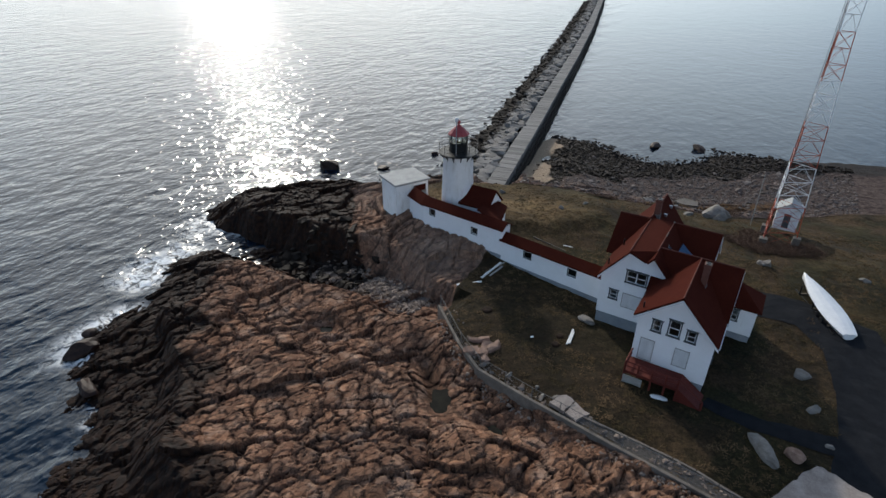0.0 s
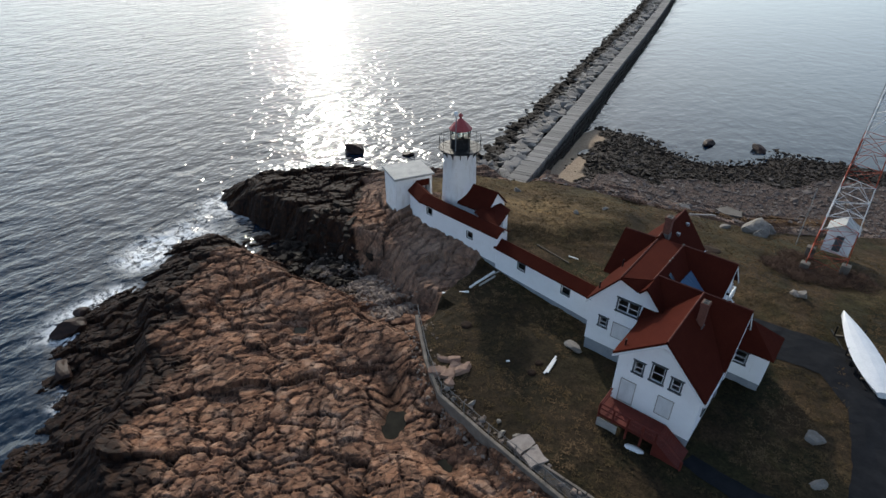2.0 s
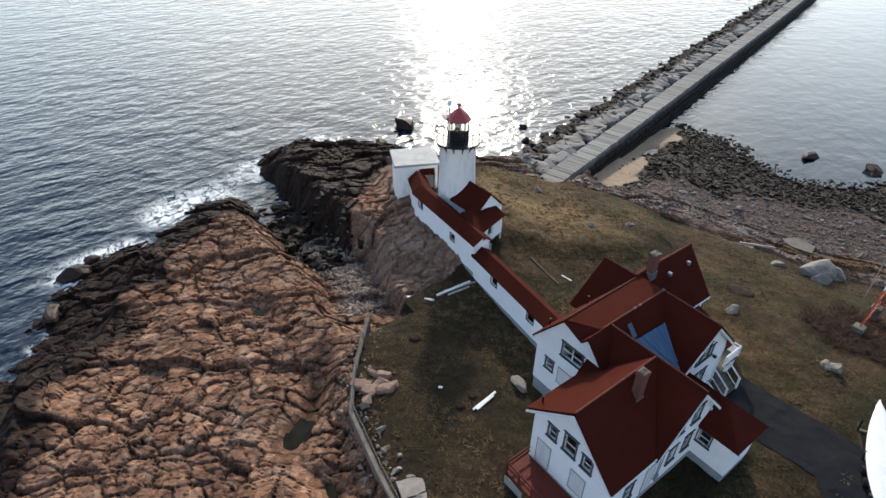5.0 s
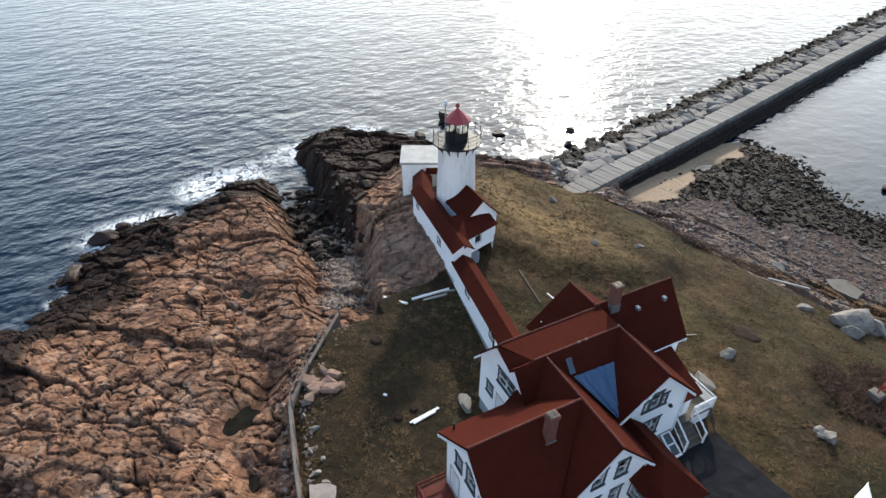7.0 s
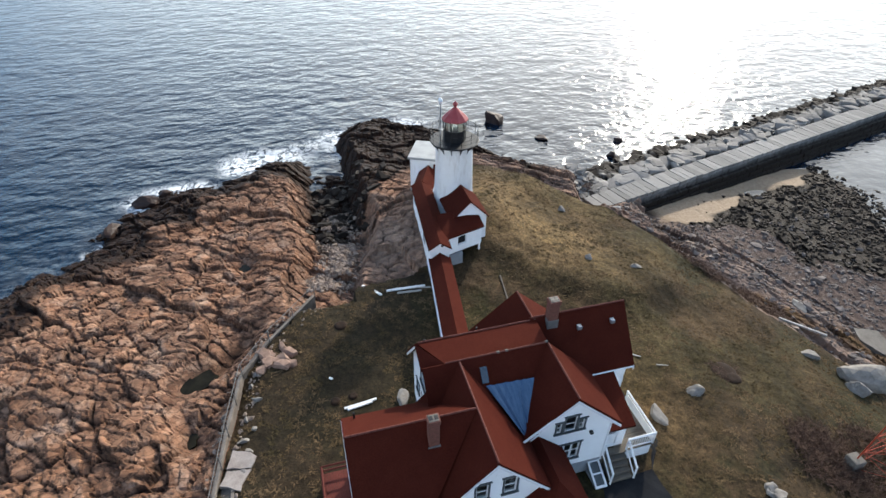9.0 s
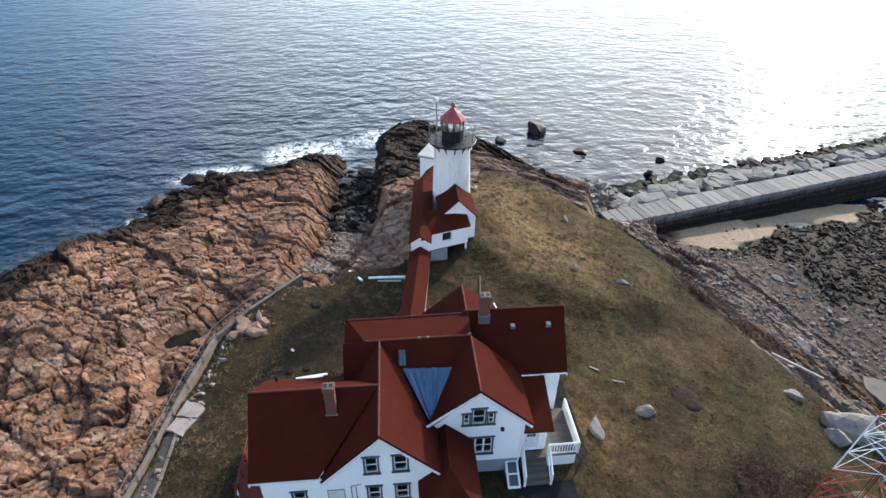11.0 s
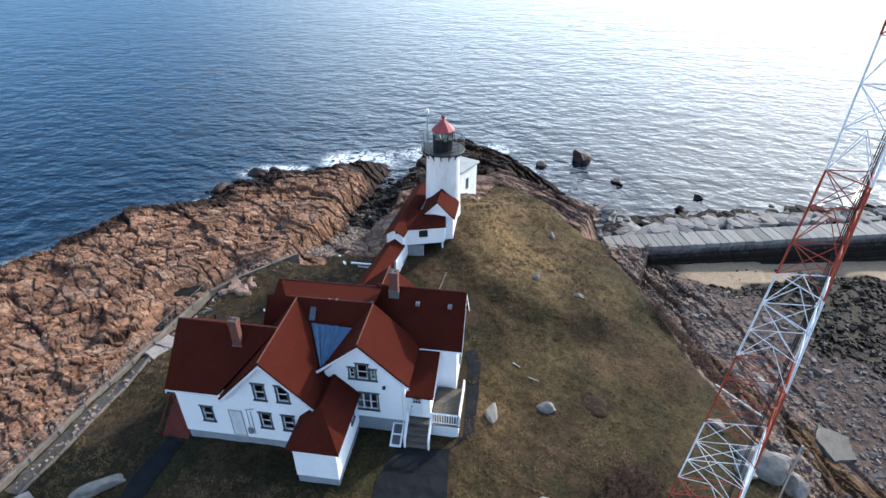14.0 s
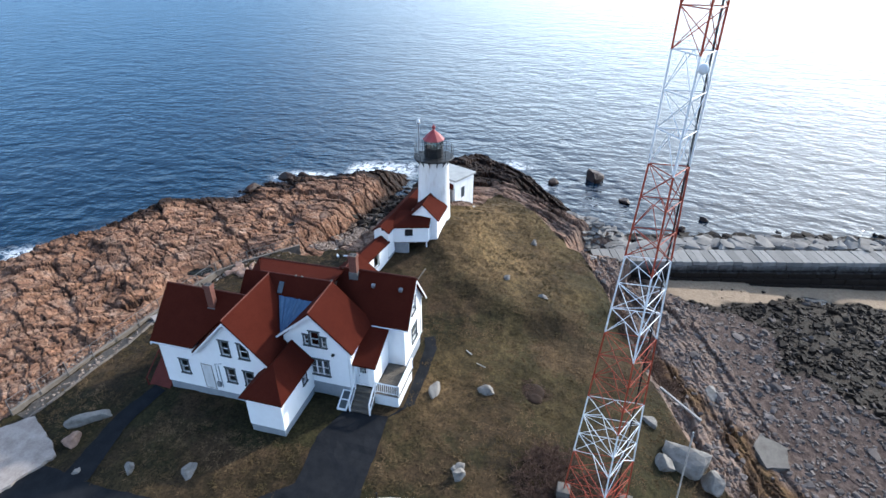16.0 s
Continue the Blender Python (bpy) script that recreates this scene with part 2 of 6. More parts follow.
    rock = m.mix(m.attr("soil"), rock, earth)
    c = m.mix(m.attr("sand"), rock, sand)
    c = m.mix(lawn, c, turf)
    turf = m.mix(1.0, turf, m.ramp(m.noise(0.13, 5, 0.65), (0.36, 0.38), (0.5, 0.62), (0.62, 0.76)), "MULTIPLY")
    c = m.mix(lawn, c, turf)
    grain = m.noise(4.5, 6, 0.8)
    c = m.mix(lawn, c, m.mix(1.0, c, m.ramp(grain, (0.36, 0.42), (0.5, 1.0), (0.64, 1.6)), "MULTIPLY"))
    m.color(c)
    m.rough(m.ramp(tide, (0.0, 0.95), (1.0, 0.75)))
    h = m.mix(0.5, m.mix(0.5, mid, fine), m.mix(0.5, chips, small))
    b1 = m.bump(h, 0.85, 0.17)
    m.bump(m.mix(lawn, g3, grain), 0.5, 0.06, b1)
    return m.m


def water_material():
    m = Mat("sea_water", 0.06, 0, 0.5)
    m.b.inputs["IOR"].default_value = 1.33
    w1 = m.noise(0.13, 2, 0.5, (1.0, 0.6, 1), 0.4)
    w2 = m.noise(0.5, 0.0, 0.5, (1.0, 0.65, 1), 0.5)
    w3 = m.noise(1.35, 1.0, 0.45, (1.0, 0.7, 1), 0.3)
    deep = m.ramp(m.noise(0.02, 3, 0.5), (0.35, (0.001, 0.007, 0.018)), (0.7, (0.001, 0.012, 0.027)))
    foam = m.attr("foam")
    fm = m.math("MULTIPLY", foam, m.ramp(m.noise(0.9, 7, 0.75, None, 0.8), (0.44, 0.0), (0.56, 1.0)))
    m.color(m.mix(fm, deep, (0.82, 0.84, 0.85)))
    m.rough(m.ramp(fm, (0.0, 0.10), (1.0, 0.75)))
    h = m.math("ADD", m.math("MULTIPLY", w1, 0.75), m.math("ADD", m.math("MULTIPLY", w2, 0.46), m.math("MULTIPLY", w3, 0.22)))
    h = m.math("MULTIPLY", h, m.math("SUBTRACT", 1.0, m.math("MULTIPLY", m.attr("calm"), 0.8)))
    h = m.math("MULTIPLY", h, m.math("ADD", 1.0, m.math("MULTIPLY", m.attr("shoal"), 0.55)))
    m.bump(h, 1.0, 0.60)
    return m.m


CLAP, SHINGLE = clapboard(), shingles()
GROUND, WATER = ground_material(), water_material()
PAINT = simple("white_trim_paint", (0.70, 0.71, 0.72), (0.82, 0.82, 0.82), 2.0, 0.55)
def masonry():
    """White paint on masonry with rain streaks and flaking patches."""
    m = Mat("white_painted_masonry", 0.75, 0, 0.25)
    c = m.ramp(m.noise(0.9, 5, 0.65), (0.3, (0.80, 0.80, 0.79)), (0.7, (0.89, 0.89, 0.885)))
    c = m.mix(m.ramp(m.noise(2.2, 6, 0.7, (1, 1, 0.22)), (0.52, 0.0), (0.74, 0.6)), c, (0.52, 0.48, 0.42))
    c = m.mix(m.ramp(m.noise(3.2, 6, 0.75), (0.64, 0.0), (0.70, 0.7)), c, (0.42, 0.36, 0.30))
    m.color(c)
    m.bump(m.noise(5, 5, 0.7), 0.4, 0.02)
    return m.m


MASONRY = masonry()
BOARD = simple("weathered_white_board", (0.56, 0.56, 0.555), (0.74, 0.74, 0.735), 2.5, 0.7, bump=0.3, stretch=(1, 1, 0.3))
FOUND = simple("grey_foundation_paint", (0.20, 0.22, 0.25), (0.30, 0.32, 0.34), 1.5, 0.8)
TRIM = simple("dark_window_trim", (0.055, 0.065, 0.070), (0.095, 0.105, 0.110), 3.0, 0.6)
GREYROOF = simple("grey_roofing_felt", (0.26, 0.265, 0.26), (0.40, 0.40, 0.385), 0.8, 0.7)
BLACK = simple("black_iron", (0.010, 0.010, 0.011), (0.022, 0.022, 0.023), 3, 0.45, 0.0)
REDPAINT = simple("red_lantern_paint", (0.26, 0.042, 0.045), (0.36, 0.075, 0.075), 2, 0.45)
MASTRED = simple("orange_red_mast_paint", (0.30, 0.045, 0.022), (0.40, 0.080, 0.040), 2, 0.5)
MASTWHITE = simple("white_mast_paint", (0.72, 0.73, 0.74), (0.84, 0.84, 0.84), 2, 0.45)
FENCEGREY = simple("dull_fence_steel", (0.10, 0.095, 0.09), (0.17, 0.16, 0.15), 4, 0.6)
GALV = simple("galvanised_steel", (0.25, 0.26, 0.28), (0.38, 0.39, 0.41), 4, 0.45, 0.6)
SKYLIGHT = simple("roof_light_glass", (0.030, 0.040, 0.052), (0.060, 0.075, 0.092), 1.5, 0.2, bump=0, spec=0.8)
BRICK = simple("old_chimney_brick", (0.11, 0.042, 0.030), (0.19, 0.082, 0.060), 6, 0.9, bump=0.4)
TARP = simple("blue_tarpaulin", (0.035, 0.080, 0.155), (0.09, 0.155, 0.25), 1.5, 0.5, bump=0.4, stretch=(1, 4, 1))
CONCRETE = simple("weathered_concrete", (0.09, 0.078, 0.066), (0.19, 0.168, 0.145), 1.0, 0.85, bump=0.3)
DECKWOOD = simple("weathered_deck_boards", (0.075, 0.062, 0.050), (0.15, 0.13, 0.105), 4, 0.85, stretch=(1, 0.2, 1))
GREYWOOD = simple("silvered_driftwood", (0.24, 0.22, 0.20), (0.42, 0.40, 0.37), 5, 0.85, stretch=(0.3, 1, 1))
BOULDER = simple("boulder_granite", (0.120, 0.107, 0.094), (0.28, 0.254, 0.224), 2.2, 0.85, bump=0.5)
ASPHALT = simple("old_asphalt", (0.008, 0.009, 0.011), (0.019, 0.020, 0.023), 1.2, 0.9, bump=0.4, spec=0.08)
PLANKWHITE = simple("white_plank_paint", (0.66, 0.66, 0.65), (0.80, 0.80, 0.79), 3, 0.6)
REDPORCH = simple("red_porch_paint", (0.075, 0.013, 0.009), (0.135, 0.025, 0.016), 1.2, 0.7)
SEARUST = simple("wet_weed_rock", (0.010, 0.006, 0.005), (0.050, 0.023, 0.015), 2.2, 0.6, bump=0.9)


def stone_material(name, darks, lights, rough=0.85, wet=0.0):
    m = Mat(name, rough, 0, 0.15)
    r = m.random()
    i = m.island()
    n = m.noise(1.6, 5, 0.7)
    f = m.noise(9, 4, 0.7)
    c = m.mix(n, darks, lights)
    c = m.mix(m.math("MULTIPLY", m.math("FRACT", m.math("ADD", r, i)), 0.6), c, tuple(v * 0.45 for v in darks))
    z = m.math("ADD", m.height(), m.math("MULTIPLY", n, 1.2))
    c = m.mix(m.ramp(m.math("MULTIPLY", m.math("ADD", z, 7.0 - wet), 0.3), (0.22, 1.0), (0.50, 0.0)), c, (0.017, 0.012, 0.009))
    m.color(c)
    m.bump(f, 0.5, 0.04)
    return m.m


# Wall granite: dark algae, plus the sunless face's shade put into its colour.
WALLSTONE = stone_material("wet_shaded_wall_granite", (0.11, 0.102, 0.096), (0.25, 0.24, 0.232), 0.8, 1.75)
CAPSTONE = stone_material("breakwater_granite", (0.21, 0.196, 0.18), (0.33, 0.308, 0.282))
RIPRAP = stone_material("riprap_granite", (0.155, 0.140, 0.126), (0.33, 0.305, 0.277), 0.85, 1.6)
COBBLE = stone_material("beach_cobble", (0.082, 0.064, 0.056), (0.27, 0.228, 0.205), 0.85, 0.1)


def glass_material():
    m = Mat("window_glass", 0.02)
    m.color((0.75, 0.8, 0.8))
    m.b.inputs["Transmission Weight"].default_value = 1.0
    m.b.inputs["IOR"].default_value = 1.45
    return m.m


GLASS = glass_material()

# ---- shape helpers ----


def link_bm(name, bm, mat, parent=None, label="", smooth=False):
    me = bpy.data.meshes.new(name)
    bm.to_mesh(me)
    bm.free()
    if mat:
        me.materials.append(mat)
    if smooth:
        me.polygons.foreach_set("use_smooth", [True] * len(me.polygons))
    ob = new(name, me)
    if parent:
        ob.parent = parent
    if label:
        ob["label"] = label
    return ob


def part(name, bm, mat, parent, label="", smooth=False):
    return link_bm(name, bm, mat, parent, label, smooth)


def thing(name, label, category, group="", kind="", at=(0, 0, 0)):
    ob = new(name)
    ob.location = at
    return tagged(ob, label, category, group, kind)


def box(bm, lo, hi, bevel=0.0, m=None):
    """An axis-aligned block from corner lo to corner hi, added to bm."""
    c = [(a + b) / 2 for a, b in zip(lo, hi)]
    s = [abs(b - a) for a, b in zip(lo, hi)]
    mat = Matrix.Translation(c) @ Matrix.Diagonal((*s, 1))
    r = bmesh.ops.create_cube(bm, size=1, matrix=(m @ mat) if m else mat)
    if bevel:
        es = list({e for v in r["verts"] for e in v.link_edges})
        bmesh.ops.bevel(bm, geom=es, offset=bevel, segments=1, affect="EDGES")
    return bm


def blockbm(lo, hi, bevel=0.0, m=None):
    return box(bmesh.new(), lo, hi, bevel, m)


def bar(bm, a, b, r, sides=6):
    """A round bar from a to b."""
    a, b = Vector(a), Vector(b)
    d = b - a
    m = Matrix.Translation((a + b) / 2) @ d.to_track_quat("Z", "Y").to_matrix().to_4x4()
    bmesh.ops.create_cone(bm, cap_ends=True, segments=sides, radius1=r, radius2=r, depth=d.length, matrix=m)
    return bm


def angle_bar(bm, a, b, w):
    """A square bar from a to b."""
    return bar(bm, a, b, w * 0.7071, 4)


def solid(bm, pts, thick):
    """A plate: the polygon pts, thickened by the vector thick."""
    vs = [bm.verts.new(p) for p in pts]
    f = bm.faces.new(vs)
    r = bmesh.ops.extrude_face_region(bm, geom=[f])
    nv = [g for g in r["geom"] if isinstance(g, bmesh.types.BMVert)]
    bmesh.ops.translate(bm, verts=nv, vec=thick)
    bmesh.ops.recalc_face_normals(bm, faces=bm.faces)
    return bm


def wall_bm(outline, holes, place, thick):
    """A wall with openings. outline and holes are loops in (u, z); place(u, z) gives the outer face, thick the vector inwards."""
    bm = bmesh.new()
    edges = []
    for loop in [outline] + [[(a, b), (c, b), (c, d), (a, d)] for a, b, c, d in holes]:
        vs = [bm.verts.new(place(u, z)) for u, z in loop]
        edges += [bm.edges.new((vs[i], vs[(i + 1) % len(vs)])) for i in range(len(vs))]
    bmesh.ops.triangle_fill(bm, edges=edges, use_beauty=True)
    r = bmesh.ops.extrude_face_region(bm, geom=bm.faces[:])
    nv = [g for g in r["geom"] if isinstance(g, bmesh.types.BMVert)]
    bmesh.ops.translate(bm, verts=nv, vec=thick)
    bmesh.ops.recalc_face_normals(bm, faces=bm.faces)
    return bm


def lathe(profile, segs, centre=(0, 0, 0)):
    """A solid of revolution about z from (radius, height) pairs, bottom to top."""
    bm = bmesh.new()
    rings = []
    for r, z in profile:
        rings.append([bm.verts.new((centre[0] + r * math.cos(2 * math.pi * k / segs), centre[1] + r * math.sin(2 * math.pi * k / segs), centre[2] + z)) for k in range(segs)])
    for a, b in zip(rings, rings[1:]):
        for k in range(segs):
            bm.faces.new((a[k], a[(k + 1) % segs], b[(k + 1) % segs], b[k]))
    bm.faces.new(rings[0][::-1])
    bm.faces.new(rings[-1])
    return bm


def rods(name, segs, mat, parent, label="", sides=3):
    """Many thin straight rods (a, b, radius) as one mesh."""
    cos, faces = [], []
    for a, b, r in segs:
        a, b = Vector(a), Vector(b)
        d = (b - a).normalized()
        u = d.orthogonal().normalized()
        w = d.cross(u)
        k = len(cos)
        for q in (a, b):
            cos += [tuple(q + (u * math.cos(6.2832 * i / sides) + w * math.sin(6.2832 * i / sides)) * r) for i in range(sides)]
        faces += [(k + i, k + (i + 1) % sides, k + sides + (i + 1) % sides, k + sides + i) for i in range(sides)]
    me = bpy.data.meshes.new(name)
    me.from_pydata(cos, [], faces)
    me.materials.append(mat)
    ob = new(name, me)
    ob.parent = parent
    if label:
        ob["label"] = label
    return ob


# ---- noise on arrays ----


def hashed(ix, iy, seed):
    h = (ix.astype(np.int64) * 374761393 + iy.astype(np.int64) * 668265263 + seed * 974711) & 0x7FFFFFFF
    h = ((h ^ (h >> 13)) * 1274126177) & 0x7FFFFFFF
    h = (h ^ (h >> 16)) & 0xFFFF
    return h / 65535.0


def vnoise(x, y, seed=0):
    ix, iy = np.floor(x), np.floor(y)
    fx, fy = x - ix, y - iy
    fx, fy = fx * fx * (3 - 2 * fx), fy * fy * (3 - 2 * fy)
    a, b = hashed(ix, iy, seed), hashed(ix + 1, iy, seed)
    c, d = hashed(ix, iy + 1, seed), hashed(ix + 1, iy + 1, seed)
    return (a + (b - a) * fx) * (1 - fy) + (c + (d - c) * fx) * fy - 0.5


def fbm(x, y, octaves=4, seed=0):
    out, amp = 0.0, 1.0
    for k in range(octaves):
        out = out + amp * vnoise(x * 2 ** k + 17.3 * k, y * 2 ** k - 9.1 * k, seed + k)
        amp *= 0.5
    return out


def blocks(x, y, seed=0, spread=2.6):
    """Jointed blocks: per-block offset and tilt, and the distance to the joint."""
    ix, iy = np.floor(x), np.floor(y)
    f1 = np.full(x.shape, 9.0)
    f2 = np.full(x.shape, 9.0)
    val, dx1, dy1, r1 = (np.zeros(x.shape) for _ in range(4))
    for i in (-1, 0, 1):
        for j in (-1, 0, 1):
            cx, cy = ix + i, iy + j
            px, py = cx + 0.1 + 0.8 * hashed(cx, cy, seed), cy + 0.1 + 0.8 * hashed(cx, cy, seed + 7)
            d = np.hypot(x - px, y - py)
            near = d < f1
            f2 = np.where(near, f1, np.minimum(f2, d))
            val = np.where(near, hashed(cx, cy, seed + 3), val)
            r1 = np.where(near, hashed(cx, cy, seed + 5), r1)
            dx1, dy1 = np.where(near, x - px, dx1), np.where(near, y - py, dy1)
            f1 = np.where(near, d, f1)
    dip = -1.57 + spread * (r1 - 0.5)
    tilt = dx1 * np.cos(dip) + dy1 * np.sin(dip)
    return val - 0.5, tilt, f2 - f1


def inside(poly, x, y):
    """Signed distance to a polygon, positive inside."""
    dist = np.full(x.shape, 1e9)
    ins = np.zeros(x.shape, bool)
    n = len(poly)
    for k in range(n):
        (x0, y0), (x1, y1) = poly[k], poly[(k + 1) % n]
        ex, ey = x1 - x0, y1 - y0
        t = np.clip(((x - x0) * ex + (y - y0) * ey) / (ex * ex + ey * ey), 0, 1)
        dist = np.minimum(dist, np.hypot(x - x0 - t * ex, y - y0 - t * ey))
        cross = ((y0 > y) != (y1 > y))
        xi = x0 + (y - y0) / (ey if ey else 1e-9) * ex
        ins ^= cross & (x < xi)
    return np.where(ins, dist, -dist)


def step01(a, b, v):
    t = np.clip((v - a) / (b - a), 0, 1)
    return t * t * (3 - 2 * t)


def bell(x, y, cx, cy, rx, ry):
    return np.exp(-((x - cx) / rx) ** 2 - ((y - cy) / ry) ** 2)


# ---- ground and sea ----
SEA = -7.0
COAST = [(700, -160), (60, -30), (10, -20), (-14, -7), (-26, -1.0), (-36, 4.0), (-43.5, 10.5), (-52.5, 16.8), (-58, 23.8), (-62.5, 31), (-62.5, 37.5), (-66, 40), (-70, 43.8),
         (-69.5, 50), (-65.5, 57), (-58, 62), (-50, 65.5), (-47, 69), (-46, 78), (-45.5, 92), (-41.5, 106.5), (-37, 108.5), (-32, 108.5), (-26, 105.6), (-19, 103.5), (-15.5, 107), (-11, 116), (-5, 118), (2.5, 119.8), (18, 126), (60, 150), (700, 420)]
LINE = [(-34.2, 67.4), (-44.3, 106.5), (-54.0, 143.0), (-62.9, 177.0), (-79.9, 239.0), (-118.0, 370.0), (-163.0, 520.0)]
HALF, DECK = 1.45, -3.8
LAWN = [(-23.2, 38.6), (-22.7, 35.4), (-18, 31.4), (-15.3, 29.7), (-10.5, 29), (-3.5, 28), (6, 26.5), (40, 20), (700, -60), (700, 300), (40, 110), (5, 84), (-3, 78), (-8, 75),
        (-14.5, 71.8), (-23, 68.8), (-29, 66), (-35, 61.5), (-41, 57.5), (-42, 54), (-34, 52), (-31, 47.5), (-23, 45.5)]


def along(line, x, y):
    """Distance to a polyline and the share of the way along it."""
    best, share = np.full(x.shape, 1e9), np.zeros(x.shape)
    n = len(line) - 1
    for k in range(n):
        (x0, y0), (x1, y1) = line[k], line[k + 1]
        ex, ey = x1 - x0, y1 - y0
        t = np.clip(((x - x0) * ex + (y - y0) * ey) / (ex * ex + ey * ey), 0, 1)
        d = np.hypot(x - x0 - t * ex, y - y0 - t * ey)
        share = np.where(d < best, (k + t) / n, share)
        best = np.minimum(best, d)
    return best, share


TRENCH = [(-11.6, 26.4), (-14.2, 25.4), (-16.4, 25.6), (-19.0, 28.2), (-23.0, 32.6)]
GULLY = [(-24.5, 36.2), (-33, 38.6), (-41, 38.6), (-50, 38.5), (-62, 38.5)]


def terrain(x, y):
    """Heights, and the masks for turf, sand, shade painted in open joints, and grey rock."""
    x, y = np.asarray(x, float), np.asarray(y, float)
    d = inside(COAST, x, y) + 1.5 * fbm(x / 6, y / 6, 4, 40)
    lawn_d = inside(LAWN, x, y)
    lawn = step01(-0.5, 0.5, lawn_d)
    p = -1.1 + 2.0 * bell(x, y, -31, 49.5, 7.5, 6.5) + 0.7 * bell(x, y, -22, 54, 8, 9)
    p = p - 0.12 * np.clip(y - 60, 0, 11) - 0.27 * np.clip(y - 71, 0, 40)
    # the southern rock, falling west, with a trough along the lawn's wall
    p = p - 0.10 * np.clip(-x - 24, 0, 60) * step01(44, 38, y) - 0.4 * step01(32, 27, y) - 0.9 * bell(x, y, -20, 28.5, 7, 2.2)
    p = np.where((x < -38) & (y > 38), np.minimum(p, -0.4 - 0.12 * np.clip(-x - 38, 0, 99)), p)
    slope = 0.62 - 0.53 * step01(66, 76, y + 0.35 * (x + 40) * (x < -40))
    shore = step01(68, 74, y + 0.3 * (x + 30)) * (x > -43)
    p = np.where(shore > 0, np.maximum(p, (SEA - 0.25 + 0.085 * d) * shore + p * (1 - shore)), p)
    rise = slope * d + (0.27 * d + 0.80 * np.clip(d - 7, 0, 99) - slope * d) * step01(42, 34, y)
    h = np.minimum(p, SEA - 0.3 + np.where(shore > 0.5, np.where(lawn > 0, 0.6, 0.12) * d, rise))
    h = np.where(d < 0, SEA - 0.3 + 0.4 * np.maximum(d, -14), h)
    gd, gs = along(GULLY, x, y)
    floor = np.interp(gs, [0, 0.25, 0.5, 0.75, 1], [-2.6, -4.2, -5.4, -6.0, -7.4])
    wall = np.where(y > 38.6, 2.2, 0.9)
    h = np.minimum(h, floor + wall * np.clip(gd - 2.2 + 0.8 * fbm(x / 3, y / 3, 3, 9), 0, 30))
    # level landing under the breakwater's end, and the tide pool against its wall
    ax = x - np.interp(y, [p[1] for p in LINE], [p[0] for p in LINE])
    land = step01(4.5, 2.0, np.abs(ax)) * step01(64.5, 67.0, y + 0.26 * ax) * step01(112, 104, y)
    h = np.minimum(h, h * (1 - land) + (DECK - 0.75) * land)
    h = np.where((y > 73) & (ax > 0), np.minimum(h, -5.9 + 0.06 * np.clip(ax - 4, 0, 9) - 0.03 * np.clip(y - 76, 0, 20) + 9 * step01(9, 16, ax)), h)
    h = h - 0.75 * bell(x, y, -35.6, 92.5, 1.3, 2.8)
    # the bank where the mound by the tower drops to the lower lawn
    bank, _ = along([(-24.5, 50.5), (-20.3, 53.9), (-17.0, 57.5), (-15.4, 61.5), (-16.8, 65.5), (-20, 68.5)], x, y)
    side = inside([(-24.5, 50.5), (-20.3, 53.9), (-17.0, 57.5), (-15.4, 61.5), (-16.8, 65.5), (-20, 68.5), (-34, 66), (-38, 56)], x, y)
    h = h + lawn * 0.62 * step01(-2.4, 0.6, side) * np.exp(-(np.clip(side, 0, 20) / 7.5) ** 2) + lawn * 0.35 * fbm(x / 4.5, y / 4.5, 3, 61) * step01(9, 3, bank)
    rock = (1 - lawn) * step01(-5, 1, d)
    beach = step01(74.5, 80, y - 0.25 * (x + 27)) * (1 - lawn)
    north = step01(47, 54, y)
    strike = np.where((y > 60) & (x > -32), 0.35, 0.92)
    c, s = np.cos(strike), np.sin(strike)
    u, v = (c * (x + 50) + s * (y - 55)) * (1 - 0.5 * north), (-s * (x + 50) + c * (y - 55)) * (1 + 0.9 * north)
    wu, wv = u + 1.6 * fbm(u / 9.0, v / 9.0, 2, 21) + 0.50 * fbm(x / 1.6, y / 1.6, 3, 22), v + 1.4 * fbm(u / 9.0, v / 9.0, 2, 31) + 0.45 * fbm(x / 1.6, y / 1.6, 3, 32)
    b0, t0, e0 = blocks(wu / 5.6, wv / 4.2, 33, 2.2)
    b1, t1, e1 = blocks(wu / 2.0 + 0.7 * b0, wv / 1.55 - 0.6 * b0, 3, 4.5)
    b2, t2, e2 = blocks(wu / 0.95 + 0.6 * b1, wv / 0.72 + 0.5 * b1, 13, 6.28)
    reach = np.interp(y, [74, 78, 84, 91, 96, 100, 106], [4.5, 6.6, 6.4, 5.2, 5.6, 6.4, 4.0])
    amp = rock * (1 - 0.92 * beach) * step01(24, 15, x) * (1 - 0.8 * land) * (1 - 0.85 * ((ax > 0) & (ax < reach + 1) & (y > 74)))
    # jointed blocks: tilted crowns at uneven heights, split by open joints that pinch out
    open_ = step01(-0.4, 0.35, fbm(x / 5, y / 5, 3, 52))
    j0, j1, j2 = np.exp(-e0 / 0.04) * (0.15 + 0.85 * step01(-0.15, 0.4, fbm(x / 4, y / 4, 3, 58))), np.exp(-e1 / 0.055) * (0.35 + 0.65 * open_), np.exp(-e2 / 0.08) * (0.3 + 0.7 * open_)
    rough = 1.2 * fbm(x / 10, y / 10, 3, 50) + 0.66 * b0 + 0.30 * t0 - 0.40 * j0 + 0.32 * b1 + 0.16 * t1 - 0.36 * j1 + 0.15 * b2 + 0.10 * t2 - 0.15 * j2
    ledge = wv / 2.5 + 0.4 * b0
